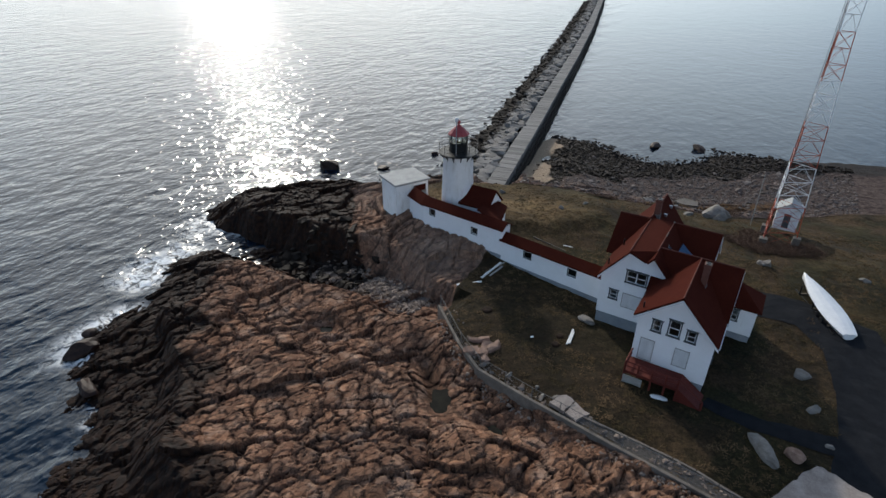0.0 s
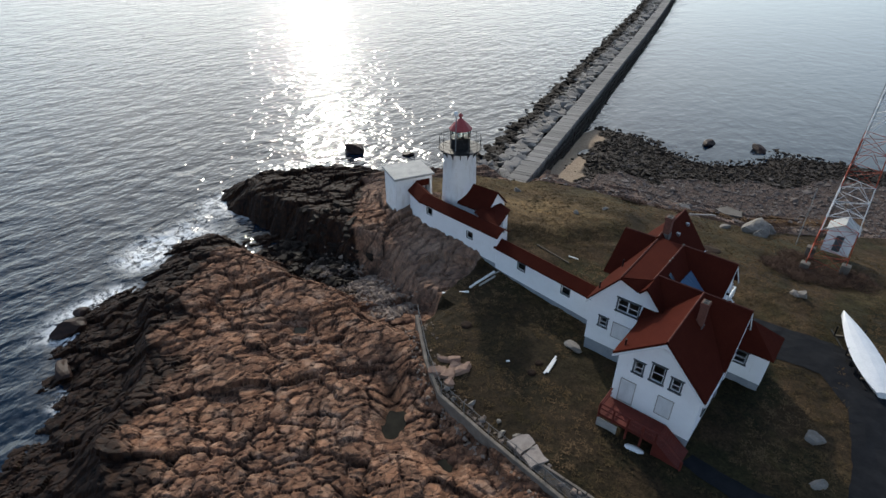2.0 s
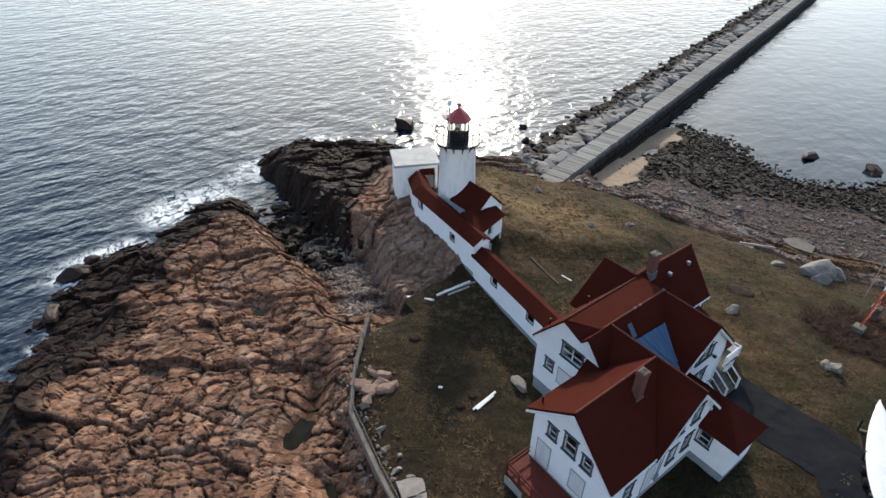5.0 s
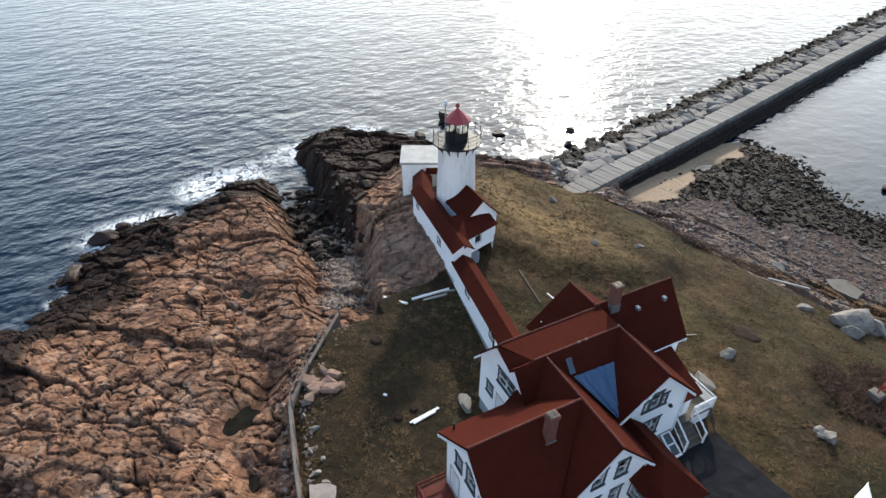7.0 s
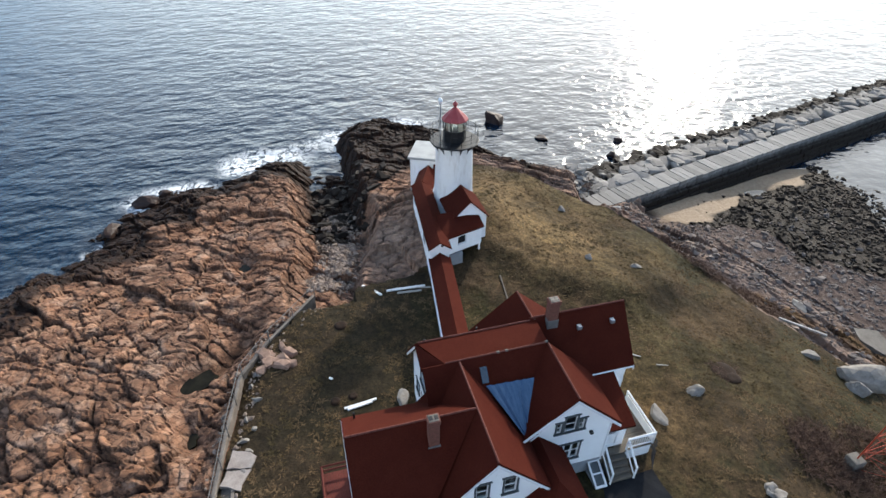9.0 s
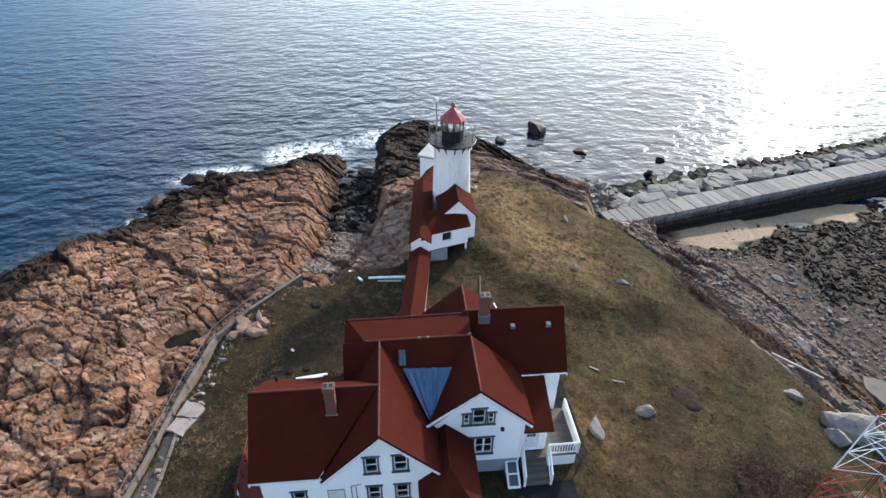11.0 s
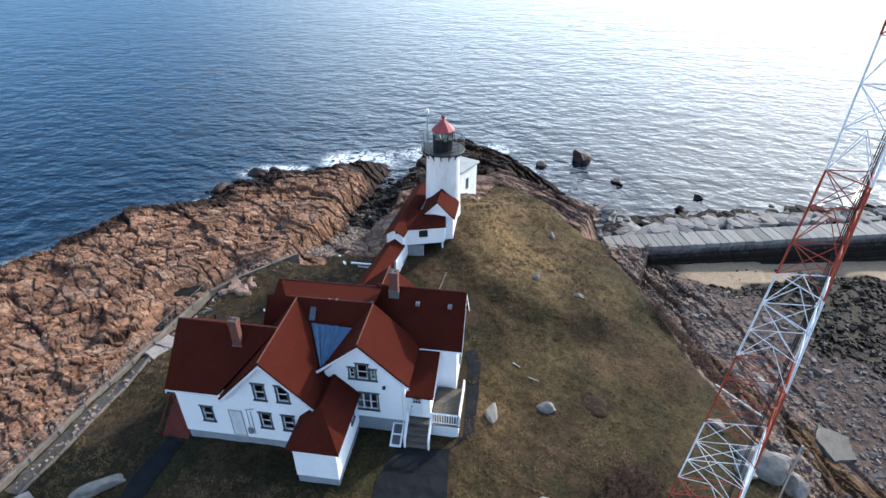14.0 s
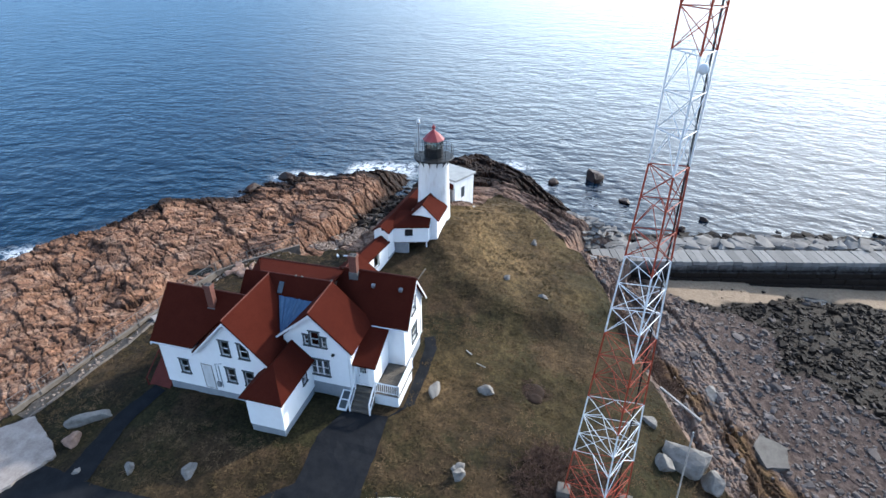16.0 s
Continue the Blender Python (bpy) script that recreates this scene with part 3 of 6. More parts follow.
    rough = rough + 0.12 * fbm(x / 0.8, y / 0.8, 2, 71) + 0.42 * north * (1 - beach) * (ledge - np.floor(ledge) - 0.5)
    td, ts = along(TRENCH, x, y)
    h = h - rock * (1.25 * np.exp(-(td / 0.95) ** 2) * (0.6 + 0.4 * np.cos(9 * ts)) + 0.8 * bell(x, y, -31.2, 29.2, 1.2, 0.9) + 0.5 * bell(x, y, -16.1, 25.4, 1.9, 1.7))
    h = h + amp * rough * (1 - 0.75 * np.exp(-(td / 1.1) ** 2)) * (1 - 0.8 * bell(x, y, -16.1, 25.4, 1.8, 1.5)) + (0.34 * fbm(x / 6, y / 6, 3, 60) * step01(2, 8, np.hypot((x + 4) / 1.2, y - 45) - 4) + 0.09 * fbm(x / 0.8, y / 0.8, 2, 80)) * lawn
    wear = step01(-0.35, 0.3, fbm(x / 3.5, y / 3.5, 3, 52))
    # Mask for the shade painted into the open joints.
    crack_shade = np.clip(amp * (0.5 + 0.5 * wear) * (1.0 * np.exp(-(e0 / 0.04) ** 2) * j0 + 0.95 * np.exp(-(e1 / 0.065) ** 2) + 0.8 * wear * np.exp(-(e2 / 0.10) ** 2)), 0, 1)
    grey = np.clip(bell(x, y, -28, 42.5, 6.5, 4.5) * 0.55 + 0.35 * step01(44, 50, y) + 0.4 * step01(66, 72, y), 0, 1)
    # Weed stain; the first term also paints shade on the head's rock face.
    stain_and_shade = np.clip(2.2 * step01(-35.5, -38.5, x + 1.07 * (y - 41.3) + 2.5 * fbm(x / 4, y / 4, 3, 44)) * step01(35.5, 37.5, y) * step01(60, 56, y) + 1.75 * step01(14.5, 9, d + 5 * fbm(x / 5, y / 5, 2, 88)) * (y < 64) + 1.9 * bell(x, y, -29.5, 10, 7.5, 5) + 1.0 * np.exp(-(along(TRENCH, x, y)[0] / 1.3) ** 2) + 1.4 * step01(78.8, 82, y - 0.8 * (x + 29.5) + 5 * fbm(x / 5, y / 5, 3, 99)) * (x > -46), 0, 2.2)
    off = x - np.interp(y, [p[1] for p in LINE], [p[0] for p in LINE])
    sand = step01(-0.35, 0.35, reach - off + 2.2 * fbm(x / 3, y / 3, 3, 77)) * step01(74.5, 77, y + 0.5 * fbm(x / 2, y / 2, 2, 7)) * step01(108, 105, y) * (off > -2) * (1 - lawn)
    sd, _ = along([(-21, 70.6), (-16.5, 73.0), (-12.8, 76.6), (-9, 79.2), (-4.1, 82.1), (4, 88)], x, y)
    soil = step01(1.9, 0.7, sd + 1.6 * fbm(x / 2, y / 2, 3, 83)) * (1 - lawn)
    return h, lawn, sand, crack_shade, grey, d, stain_and_shade, beach, soil


def height_at(x, y):
    return float(terrain(np.array([x]), np.array([y]))[0][0])


def spaced(lo, hi, step, far):
    core = list(np.arange(lo, hi + step / 2, step))
    grow, s, a, b = [], step, lo, hi
    left, right = [], []
    while a > -far or b < far:
        s *= 1.25
        a, b = a - s, b + s
        left.append(a)
        right.append(b)
    return np.array(left[::-1] + core + right)


def sheet(name, xs, ys, hfun, mat, attrs=(), smooth=True):
    gx, gy = np.meshgrid(xs, ys)
    z, layers = hfun(gx, gy)
    nx, ny = len(xs), len(ys)
    co = np.stack([gx, gy, z], -1).reshape(-1, 3)
    k = (np.arange(ny - 1)[:, None] * nx + np.arange(nx - 1)[None, :]).ravel()
    faces = np.stack([k, k + 1, k + nx + 1, k + nx], -1)
    me = bpy.data.meshes.new(name)
    me.vertices.add(len(co))
    me.vertices.foreach_set("co", co.ravel())
    me.loops.add(faces.size)
    me.loops.foreach_set("vertex_index", faces.ravel())
    me.polygons.add(len(faces))
    me.polygons.foreach_set("loop_start", np.arange(0, faces.size, 4))
    me.update(calc_edges=True)
    for key, val in zip(attrs, layers):
        a = me.attributes.new(key, "FLOAT", "POINT")
        a.data.foreach_set("value", val.ravel().astype(np.float32))
    me.polygons.foreach_set("use_smooth", [smooth] * len(faces))
    me.materials.append(mat)
    return new(name, me)


def ground_heights(x, y):
    h, lawn, sand, crack_shade, grey, d, stain_and_shade, beach, soil = terrain(x, y)
    return h, (soil, lawn, sand, crack_shade, grey, stain_and_shade, beach, np.clip(bell(x, y, -32, 55, 8, 6) + bell(x, y, -23, 60, 7, 6) * 0.8 + bell(x, y, -7, 56.5, 4, 2) * 0.6 + 0.5 * fbm(x / 5, y / 5, 3, 66), 0, 1), np.clip(step01(46, 40, y) * step01(-2, -8, x) + step01(4, 9, x) * step01(50, 44, y) + 0.8 * fbm(x / 8, y / 8, 3, 63), 0, 1))


ground = sheet("ground", spaced(-72, 14, 0.15, 2600), spaced(2, 112, 0.16, 2600), ground_heights, GROUND, ("soil", "lawn", "sand", "crack_shade", "grey", "stain_and_shade", "beach", "dry", "brown"), False)
tagged(ground, "jointed pink granite headland with winter-brown turf and beach", "ground", kind="structure")


def sea_heights(x, y):
    d = inside(COAST, x, y)
    foam = np.clip(np.exp(-(np.clip(-d - 0.3, 0, 99) / 2.2) ** 2), 0, 1) * (0.03 + 0.97 * step01(-0.02, 0.22, fbm(x / 9, y / 9, 2, 90))) * step01(64, 52, y) * step01(-12, -26, x) * (1 - bell(x, y, -58, 38.5, 9, 4.5))
    foam = np.clip(1.35 * foam, 0, 1)
    shoal = np.exp(-np.clip(-d, 0, 200) / 20) * (1 - bell(x, y, -75, 75, 22, 14))
    calm = step01(0, 6, x - np.interp(y, [p[1] for p in LINE], [p[0] for p in LINE])) * step01(60, 75, y)
    return np.full(x.shape, SEA), (foam, calm, shoal)


water = sheet("water", spaced(-84, 16, 1.0, 4200), spaced(-10, 130, 1.0, 4200), sea_heights, WATER, ("foam", "calm", "shoal"))
tagged(water, "rippled dark blue sea with surf along the rocks", "sea", kind="structure")

# ---- keeper's house ----
house = thing("house", "white clapboard keeper's house with steep red shingle roofs and cross gables", "house")


def slope(pts, thick=0.15, mat=SHINGLE, name="roof"):
    """One roof slope: a slab with the outline pts on its upper face."""
    bm = bmesh.new()
    pts = [Vector(p) for p in pts]
    n = (pts[1] - pts[0]).cross(pts[2] - pts[0]).normalized()
    n = n if n.z > 0 else -n
    solid(bm, pts, -n * thick)
    return part(name, bm, mat, house)


def gable_roof(ridge_a, ridge_b, eave_l, eave_r):
    """Two slopes from a level ridge down to eaves at (horizontal offset, height) on each side."""
    a, b = Vector(ridge_a), Vector(ridge_b)
    for hv, z in (eave_l, eave_r):
        h = Vector((hv[0], hv[1], 0))
        a2, b2 = a + h, b + h
        a2.z = b2.z = z
        slope([a, b, b2, a2])


def facing_x(x):
    return lambda u, z: (x, u, z)


def facing_y(y):
    return lambda u, z: (u, y, z)


def add_wall(outline, holes, place, thick, name="wall"):
    return part(name, wall_bm(outline, holes, place, thick), CLAP, house)


def window(parent, axis, plane, side, a, b, z0, z1, lights=2, cols=1, trim=0.09):
    """A sash window in an opening a..b by z0..z1 of a wall whose outer face lies at plane; side is the outward sign."""
    def blk(bm, u0, u1, w0, w1, d0, d1, bev=0.0):
        lo, hi = ((plane + side * d0, u0, w0), (plane + side * d1, u1, w1)) if axis == "x" else ((u0, plane + side * d0, w0), (u1, plane + side * d1, w1))
        return box(bm, [min(p, q) for p, q in zip(lo, hi)], [max(p, q) for p, q in zip(lo, hi)], bev)
    bm = bmesh.new()
    for u0, u1, w0, w1 in ((a - trim, a, z0 - trim, z1 + trim), (b, b + trim, z0 - trim, z1 + trim), (a, b, z1, z1 + trim)):
        blk(bm, u0, u1, w0, w1, -0.05, 0.045)
    blk(bm, a - trim - 0.07, b + trim + 0.07, z1 + trim, z1 + trim + 0.06, -0.05, 0.075)
    win = part("window", bm, TRIM, parent, "white sash window with dark grey casing")
    bm = bmesh.new()
    blk(bm, a - trim - 0.05, b + trim + 0.05, z0 - trim, z0, -0.05, 0.10)
    part("sill", bm, TRIM, win)
    bm = bmesh.new()
    s = 0.055
    mid = (z0 + z1) / 2
    rails = [(a, a + s, z0, z1), (b - s, b, z0, z1), (a + s, b - s, z0, z0 + s), (a + s, b - s, z1 - s, z1), (a + s, b - s, mid - s / 2, mid + s / 2)]
    for k in range(1, cols):
        u = a + (b - a) * k / cols
        rails += [(u - 0.05, u + 0.05, z0 + s, z1 - s)]
    for u0, u1, w0, w1 in rails:
        blk(bm, u0, u1, w0, w1, -0.09, -0.03)
    part("sash", bm, PAINT, win, "white painted sash")
    for k in range(cols):
        u0, u1 = a + (b - a) * k / cols + 0.03, a + (b - a) * (k + 1) / cols - 0.03
        for w0, w1, dd in ((z0 + 0.03, mid, -0.075), (mid, z1 - 0.03, -0.055)):
            bm = bmesh.new()
            blk(bm, u0, u1, w0, w1, dd, dd + 0.006)
            part("pane", bm, GLASS, win).visible_shadow = False
    return win


def board(axis, plane, side, a, b, z0, z1, mat=BOARD, name="boarded_opening", label="white boarded-up opening", proud=0.03):
    bm = bmesh.new()
    lo, hi = ((plane, a, z0), (plane + side * proud, b, z1)) if axis == "x" else ((a, plane, z0), (b, plane + side * proud, z1))
    box(bm, [min(p, q) for p, q in zip(lo, hi)], [max(p, q) for p, q in zip(lo, hi)], 0.01)
    panel = part(name, bm, mat, house, label)
    w = 0.05
    for u0, v0, u1, v1 in ((a - w, z0 - w, b + w, z0), (a - w, z1, b + w, z1 + w), (a - w, z0, a, z1), (b, z0, b + w, z1)):
        lo, hi = ((plane, u0, v0), (plane + side * (proud + 0.012), u1, v1)) if axis == "x" else ((u0, plane, v0), (u1, plane + side * (proud + 0.012), v1))
        part("batten", box(bmesh.new(), [min(p, q) for p, q in zip(lo, hi)], [max(p, q) for p, q in zip(lo, hi)]), GREYWOOD, panel, "grey weathered batten")
    return panel


T = 0.2
# east front of the south wing and its cross gable
EF = [(41.80, 3.26, 42.43, 4.50), (43.26, 3.28, 43.93, 4.52), (41.82, 0.76, 42.46, 2.00), (43.30, 0.76, 43.95, 2.00), (37.92, 0.78, 38.56, 1.98)]
add_wall([(36.4, -0.4), (45.45, -0.4), (45.45, 3.42), (42.65, 6.42), (39.75, 3.5), (36.4, 3.5)], EF, facing_x(0.0), (-T, 0, 0))
for a, z0, b, z1 in EF:
    window(house, "x", 0.0, 1, a, b, z0, z1)
board("x", 0.0, 1, 39.75, 40.55, -0.25, 1.95, label="white painted closed door panel")
# south gable
SG = [(-4.38, 3.02, -3.82, 3.94), (-3.24, 3.05, -2.48, 4.36), (-1.94, 3.02, -1.36, 3.92)]
add_wall([(-5.5, -0.4), (-0.0 - T, -0.4), (-0.0 - T, 3.72), (-2.75, 6.45), (-5.5, 4.25)], SG, facing_y(36.4), (0, T, 0))
for a, z0, b, z1 in SG:
    window(house, "y", 36.4, -1, a, b, z0, z1)
board("y", 36.4, -1, -4.98, -4.0, 0.14, 2.05, label="white boarded-up door with flaking paint")
board("y", 36.4, -1, -2.46, -1.5, 0.58, 2.1)
# west wall of the south wing
add_wall([(36.4 + T, -0.4), (40.95, -0.4), (40.95, 4.2), (36.4 + T, 4.2)], [], facing_x(-5.5), (T, 0, 0))
# main block, south wall
MS = [(-7.78, 3.70, -6.20, 4.75), (-8.90, 1.70, -8.30, 2.50)]
add_wall([(-9.85, 0.0), (-4.6, 0.0), (-4.6, 5.2), (-5.85, 6.55), (-6.44, 5.95), (-7.8, 6.5), (-9.85, 4.05)], MS, facing_y(40.95), (0, T, 0))
window(house, "y", 40.95, -1, *[MS[0][k] for k in (0, 2, 1, 3)], cols=2)
window(house, "y", 40.95, -1, *[MS[1][k] for k in (0, 2, 1, 3)])
board("y", 40.95, -1, -7.8, -6.3, 1.2, 2.5)
# main block west wall, north wing walls
add_wall([(40.95 + T, 0.0), (53.5, 0.0), (53.5, 3.85), (51.0, 3.8), (47.9, 6.1), (44.8, 3.8), (40.95 + T, 3.85)], [], facing_x(-9.85), (T, 0, 0))
NG = [(-8.5, 3.6, -7.6, 4.7), (-8.7, 0.9, -7.5, 2.2)]
add_wall([(-10.2, 0.0), (-5.75, 0.0), (-5.75, 3.85), (-7.98, 6.6), (-10.2, 3.85)], NG, facing_y(53.5), (0, -T, 0))
for a, z0, b, z1 in NG:
    window(house, "y", 53.5, 1, a, b, z0, z1)
add_wall([(50.0, 0.0), (53.5 - T, 0.0), (53.5 - T, 3.9), (50.0, 3.9)], [], facing_x(-5.75), (-T, 0, 0))
# second cross gable
G2 = [(47.60, 3.55, 48.28, 4.78), (47.10, 3.55, 47.42, 4.40), (48.46, 3.55, 48.78, 4.40), (47.36, 0.88, 48.80, 2.28)]
add_wall([(45.45, 0.15), (50.6, 0.15), (50.6, 3.85), (47.87, 6.42), (45.45, 4.12)], G2, facing_x(-2.3), (-T, 0, 0))
for a, z0, b, z1 in G2:
    window(house, "x", -2.3, 1, a, b, z0, z1, cols=3 if b - a > 1 else 1, trim=0.08)
add_wall([(-5.75, 0.15), (-2.3 - T, 0.15), (-2.3 - T, 3.9), (-5.75, 3.9)], [], facing_y(50.6), (0, -T, 0))
add_wall([(-2.3, -0.4), (0.0 - T, -0.4), (0.0 - T, 3.4), (-2.3, 3.4)], [], facing_y(45.45), (0, -T, 0))
# foundations
for lo, hi in (((-5.46, 36.45, -2.2), (-0.05, 45.4, -0.4)), ((-9.8, 41.0, -2.2), (-5.46, 53.45, 0.0)), ((-5.46, 45.4, -2.2), (-2.35, 50.55, 0.15))):
    part("foundation", blockbm(lo, hi, 0.02), FOUND, house, "grey painted foundation")
# roofs
slope([(-2.75, 36.0, 6.72), (-2.75, 42.65, 6.72), (-5.85, 42.65, 4.15), (-5.85, 36.0, 4.15)])
slope([(-2.75, 36.0, 6.72), (-2.75, 42.65, 6.72), (0.3, 39.45, 3.52), (0.3, 36.0, 3.52)])
gable_roof((0.38, 42.65, 6.68), (-5.95, 42.65, 6.70), ((0, 3.15), 3.28), ((0, -3.15), 3.30))
gable_roof((-1.95, 47.87, 6.68), (-6.0, 47.87, 6.74), ((0, 3.1), 3.66), ((0, -2.75), 4.0))
gable_roof((-7.98, 47.6, 6.86), (-7.98, 53.85, 6.86), ((-2.5, 0), 3.64), ((2.48, 0), 3.64))
gable_roof((-10.75, 47.9, 6.58), (-7.9, 47.9, 6.62), ((0, -3.1), 3.85), ((0, 3.1), 3.85))
slope([(-7.85, 40.6, 6.68), (-7.95, 48.0, 6.68), (-10.2, 48.0, 3.82), (-10.1, 40.6, 3.82)])
slope([(-5.9, 40.6, 6.72), (-6.0, 47.9, 6.76), (-2.9, 47.9, 3.2), (-2.8, 40.6, 3.2)])
slope([(-7.85, 40.75, 6.66), (-5.97, 41.85, 6.70), (-6.0, 47.9, 6.72), (-7.95, 48.0, 6.68)])
slope([(-7.85, 40.6, 6.64), (-6.44, 40.6, 6.08), (-5.97, 41.85, 6.69)])
slope([(-6.44, 40.6, 6.08), (-5.9, 40.6, 6.70), (-5.97, 41.85, 6.69)])
bm = bmesh.new()
rows = []
for i in range(9):
    u = i / 8
    lo, hi = Vector((-4.85, 43.9, 5.55)).lerp(Vector((-2.32, 45.2, 4.16)), u), Vector((-4.75, 46.95, 5.52)).lerp(Vector((-2.36, 45.6, 4.20)), u)
    rows.append([bm.verts.new(lo.lerp(hi, j / 14) + Vector((0, 0, 0.035 * math.sin(2.6 * j) + 0.02 * math.sin(1.7 * j + 3 * u)))) for j in range(15)])
for p, q in zip(rows, rows[1:]):
    for j in range(14):
        bm.faces.new((p[j], p[j + 1], q[j + 1], q[j]))
r = bmesh.ops.extrude_face_region(bm, geom=bm.faces[:])
bmesh.ops.translate(bm, verts=[g for g in r["geom"] if isinstance(g, bmesh.types.BMVert)], vec=(0, 0, -0.02))
bmesh.ops.recalc_face_normals(bm, faces=bm.faces)
part("tarpaulin", bm, TARP, house, "rumpled blue tarpaulin over the roof valley")


def chimney(x, y, z0, z1, w):
    bm = bmesh.new()
    box(bm, (x - w / 2, y - w * 0.6, z0), (x + w / 2, y + w * 0.6, z1 - 0.25), 0.01)
    box(bm, (x - w / 2 - 0.04, y - w * 0.6 - 0.04, z1 - 0.25), (x + w / 2 + 0.04, y + w * 0.6 + 0.04, z1), 0.01)
    c = part("chimney", bm, BRICK, house, "old red brick chimney")
    part("cap", blockbm((x - w / 2 + 0.02, y - w * 0.55, z1 - 0.01), (x + w / 2 - 0.02, y + w * 0.55, z1 + 0.03)), CONCRETE, c, "pale mortar cap")
    part("flashing", blockbm((x - w / 2 - 0.05, y - w * 0.6 - 0.05, z0), (x + w / 2 + 0.05, y + w * 0.6 + 0.05, z0 + 0.78), 0.01), FENCEGREY, c, "grey lead flashing")
    for s in (-1, 1):
        part("flue", blockbm((x - w * 0.25, y + s * w * 0.3 - 0.09, z1 - 0.02), (x + w * 0.25, y + s * w * 0.3 + 0.09, z1 + 0.05)), BLACK, c)


chimney(-2.05, 40.2, 5.0, 7.65, 0.44)
chimney(-7.75, 48.9, 6.0, 8.2, 0.5)

# front annexe with a hipped roof
AX0, AX1, AY0, AY1 = 0.0, 2.2, 44.75, 47.4
AN = [(0.05, 0.75, 0.85, 1.75)]
add_wall([(AX0, -0.45), (AX1, -0.45), (AX1, 2.25), (AX0, 2.25)], AN, facing_y(AY0), (0, T, 0), "annexe_wall")
window(house, "y", AY0, -1, 0.05, 0.85, 0.75, 1.75)
add_wall([(AY0 + T, -0.45), (AY1 - T, -0.45), (AY1 - T, 2.25), (AY0 + T, 2.25)], [], facing_x(AX1), (-T, 0, 0), "annexe_wall")
AW = [(-1.35, 1.0, -0.85, 2.0)]
add_wall([(-2.3, -0.45), (AX1, -0.45), (AX1, 2.25), (-2.3, 2.25)], AW, facing_y(AY1), (0, -T, 0), "annexe_wall")
window(house, "y", AY1, 1, -1.35, -0.85, 1.0, 2.0)
part("foundation", blockbm((-2.2, AY0 + 0.04, -2.0), (AX1 - 0.04, AY1 - 0.04, -0.45), 0.02), FOUND, house, "grey painted foundation")
bm = bmesh.new()
solid(bm, [(2.5, 44.45, 2.2), (0.35, 46.08, 3.75), (-2.3, 46.08, 3.75), (-2.3, 44.45, 2.2)], (0, 0.05, -0.14))
part("annexe_roof", bm, SHINGLE, house)
bm = bmesh.new()
solid(bm, [(2.5, 47.7, 2.2), (0.35, 46.08, 3.75), (-2.3, 46.08, 3.75), (-2.3, 47.7, 2.2)], (0, -0.05, -0.14))
part("annexe_roof", bm, SHINGLE, house)
bm = bmesh.new()
solid(bm, [(2.5, 44.45, 2.2), (2.5, 47.7, 2.2), (0.35, 46.08, 3.75)], (-0.05, 0, -0.14))
part("annexe_roof", bm, SHINGLE, house)
# entry vestibule, its door and shed roof
DV = [(50.85, 0.3, 51.65, 2.25)]
add_wall([(50.6, 0.15), (52.15, 0.15), (52.15, 2.4), (50.6, 2.4)], DV, facing_x(-2.75), (-T, 0, 0), "entry_wall")
add_wall([(-5.75, 0.15), (-2.75 - T, 0.15), (-2.75 - T, 2.5), (-5.75, 3.4)], [], facing_y(52.15), (0, -T, 0), "entry_wall")
door = part("door", blockbm((-2.86, 50.87, 0.3), (-2.82, 51.63, 1.2), 0.005), PAINT, house, "white panelled entrance door with small panes")
bm = bmesh.new()
for u0, u1, w0, w1 in ((50.87, 51.0, 1.2, 2.23), (51.5, 51.63, 1.2, 2.23), (51.0, 51.5, 2.1, 2.23), (51.0, 51.5, 1.2, 1.3), (51.15, 51.18, 1.3, 2.1), (51.32, 51.35, 1.3, 2.1), (51.0, 51.5, 1.55, 1.58), (51.0, 51.5, 1.82, 1.85)):
    box(bm, (-2.86, u0, w0), (-2.82, u1, w1))
part("door_frame", bm, PAINT, door)
part("pane", blockbm((-2.845, 51.0, 1.3), (-2.838, 51.5, 2.1)), GLASS, door)
part("handle", bar(bmesh.new(), (-2.80, 50.95, 1.05), (-2.74, 50.95, 1.05), 0.03, 8), BLACK, door)
bm = bmesh.new()
solid(bm, [(-2.4, 50.35, 2.35), (-2.4, 52.4, 2.35), (-5.8, 52.4, 3.75), (-5.8, 50.35, 3.75)], (0, 0, -0.13))
part("entry_roof", bm, SHINGLE, house)
# white rake and eave boards along the gables
def rake(a, b, w=0.2, d=0.05, nrm=(1, 0, 0)):
    bm = bmesh.new()
    n = Vector(nrm) * d
    a, b = Vector(a), Vector(b)
    solid(bm, [a, b, b - Vector((0, 0, w)), a - Vector((0, 0, w))], n)
    return part("rake_board", bm, PAINT, house, "white painted rake board")


for peak, half, ez, x, n in (((42.65, 6.50), 3.12, 3.14, 0.36, 1), ((47.87, 6.50), 3.05, 3.52, -1.97, 1)):
    for sgn in (1, -1):
        rake((x, peak[0], peak[1]), (x, peak[0] + sgn * half * (1 if sgn > 0 or n else 1), ez if sgn > 0 else ez + (0.0 if x > 0 else 0.42)), nrm=(0.05, 0, 0), d=1)
rake((-2.75, 36.02, 6.52), (-5.83, 36.02, 3.98), nrm=(0, -0.05, 0), d=1)
rake((-2.75, 36.02, 6.52), (0.28, 36.02, 3.34), nrm=(0, -0.05, 0), d=1)
rake((-7.85, 40.62, 6.48), (-10.08, 40.62, 3.66), nrm=(0, -0.05, 0), d=1)
rake((-7.98, 53.83, 6.66), (-5.52, 53.83, 3.48), nrm=(0, 0.05, 0), d=1)
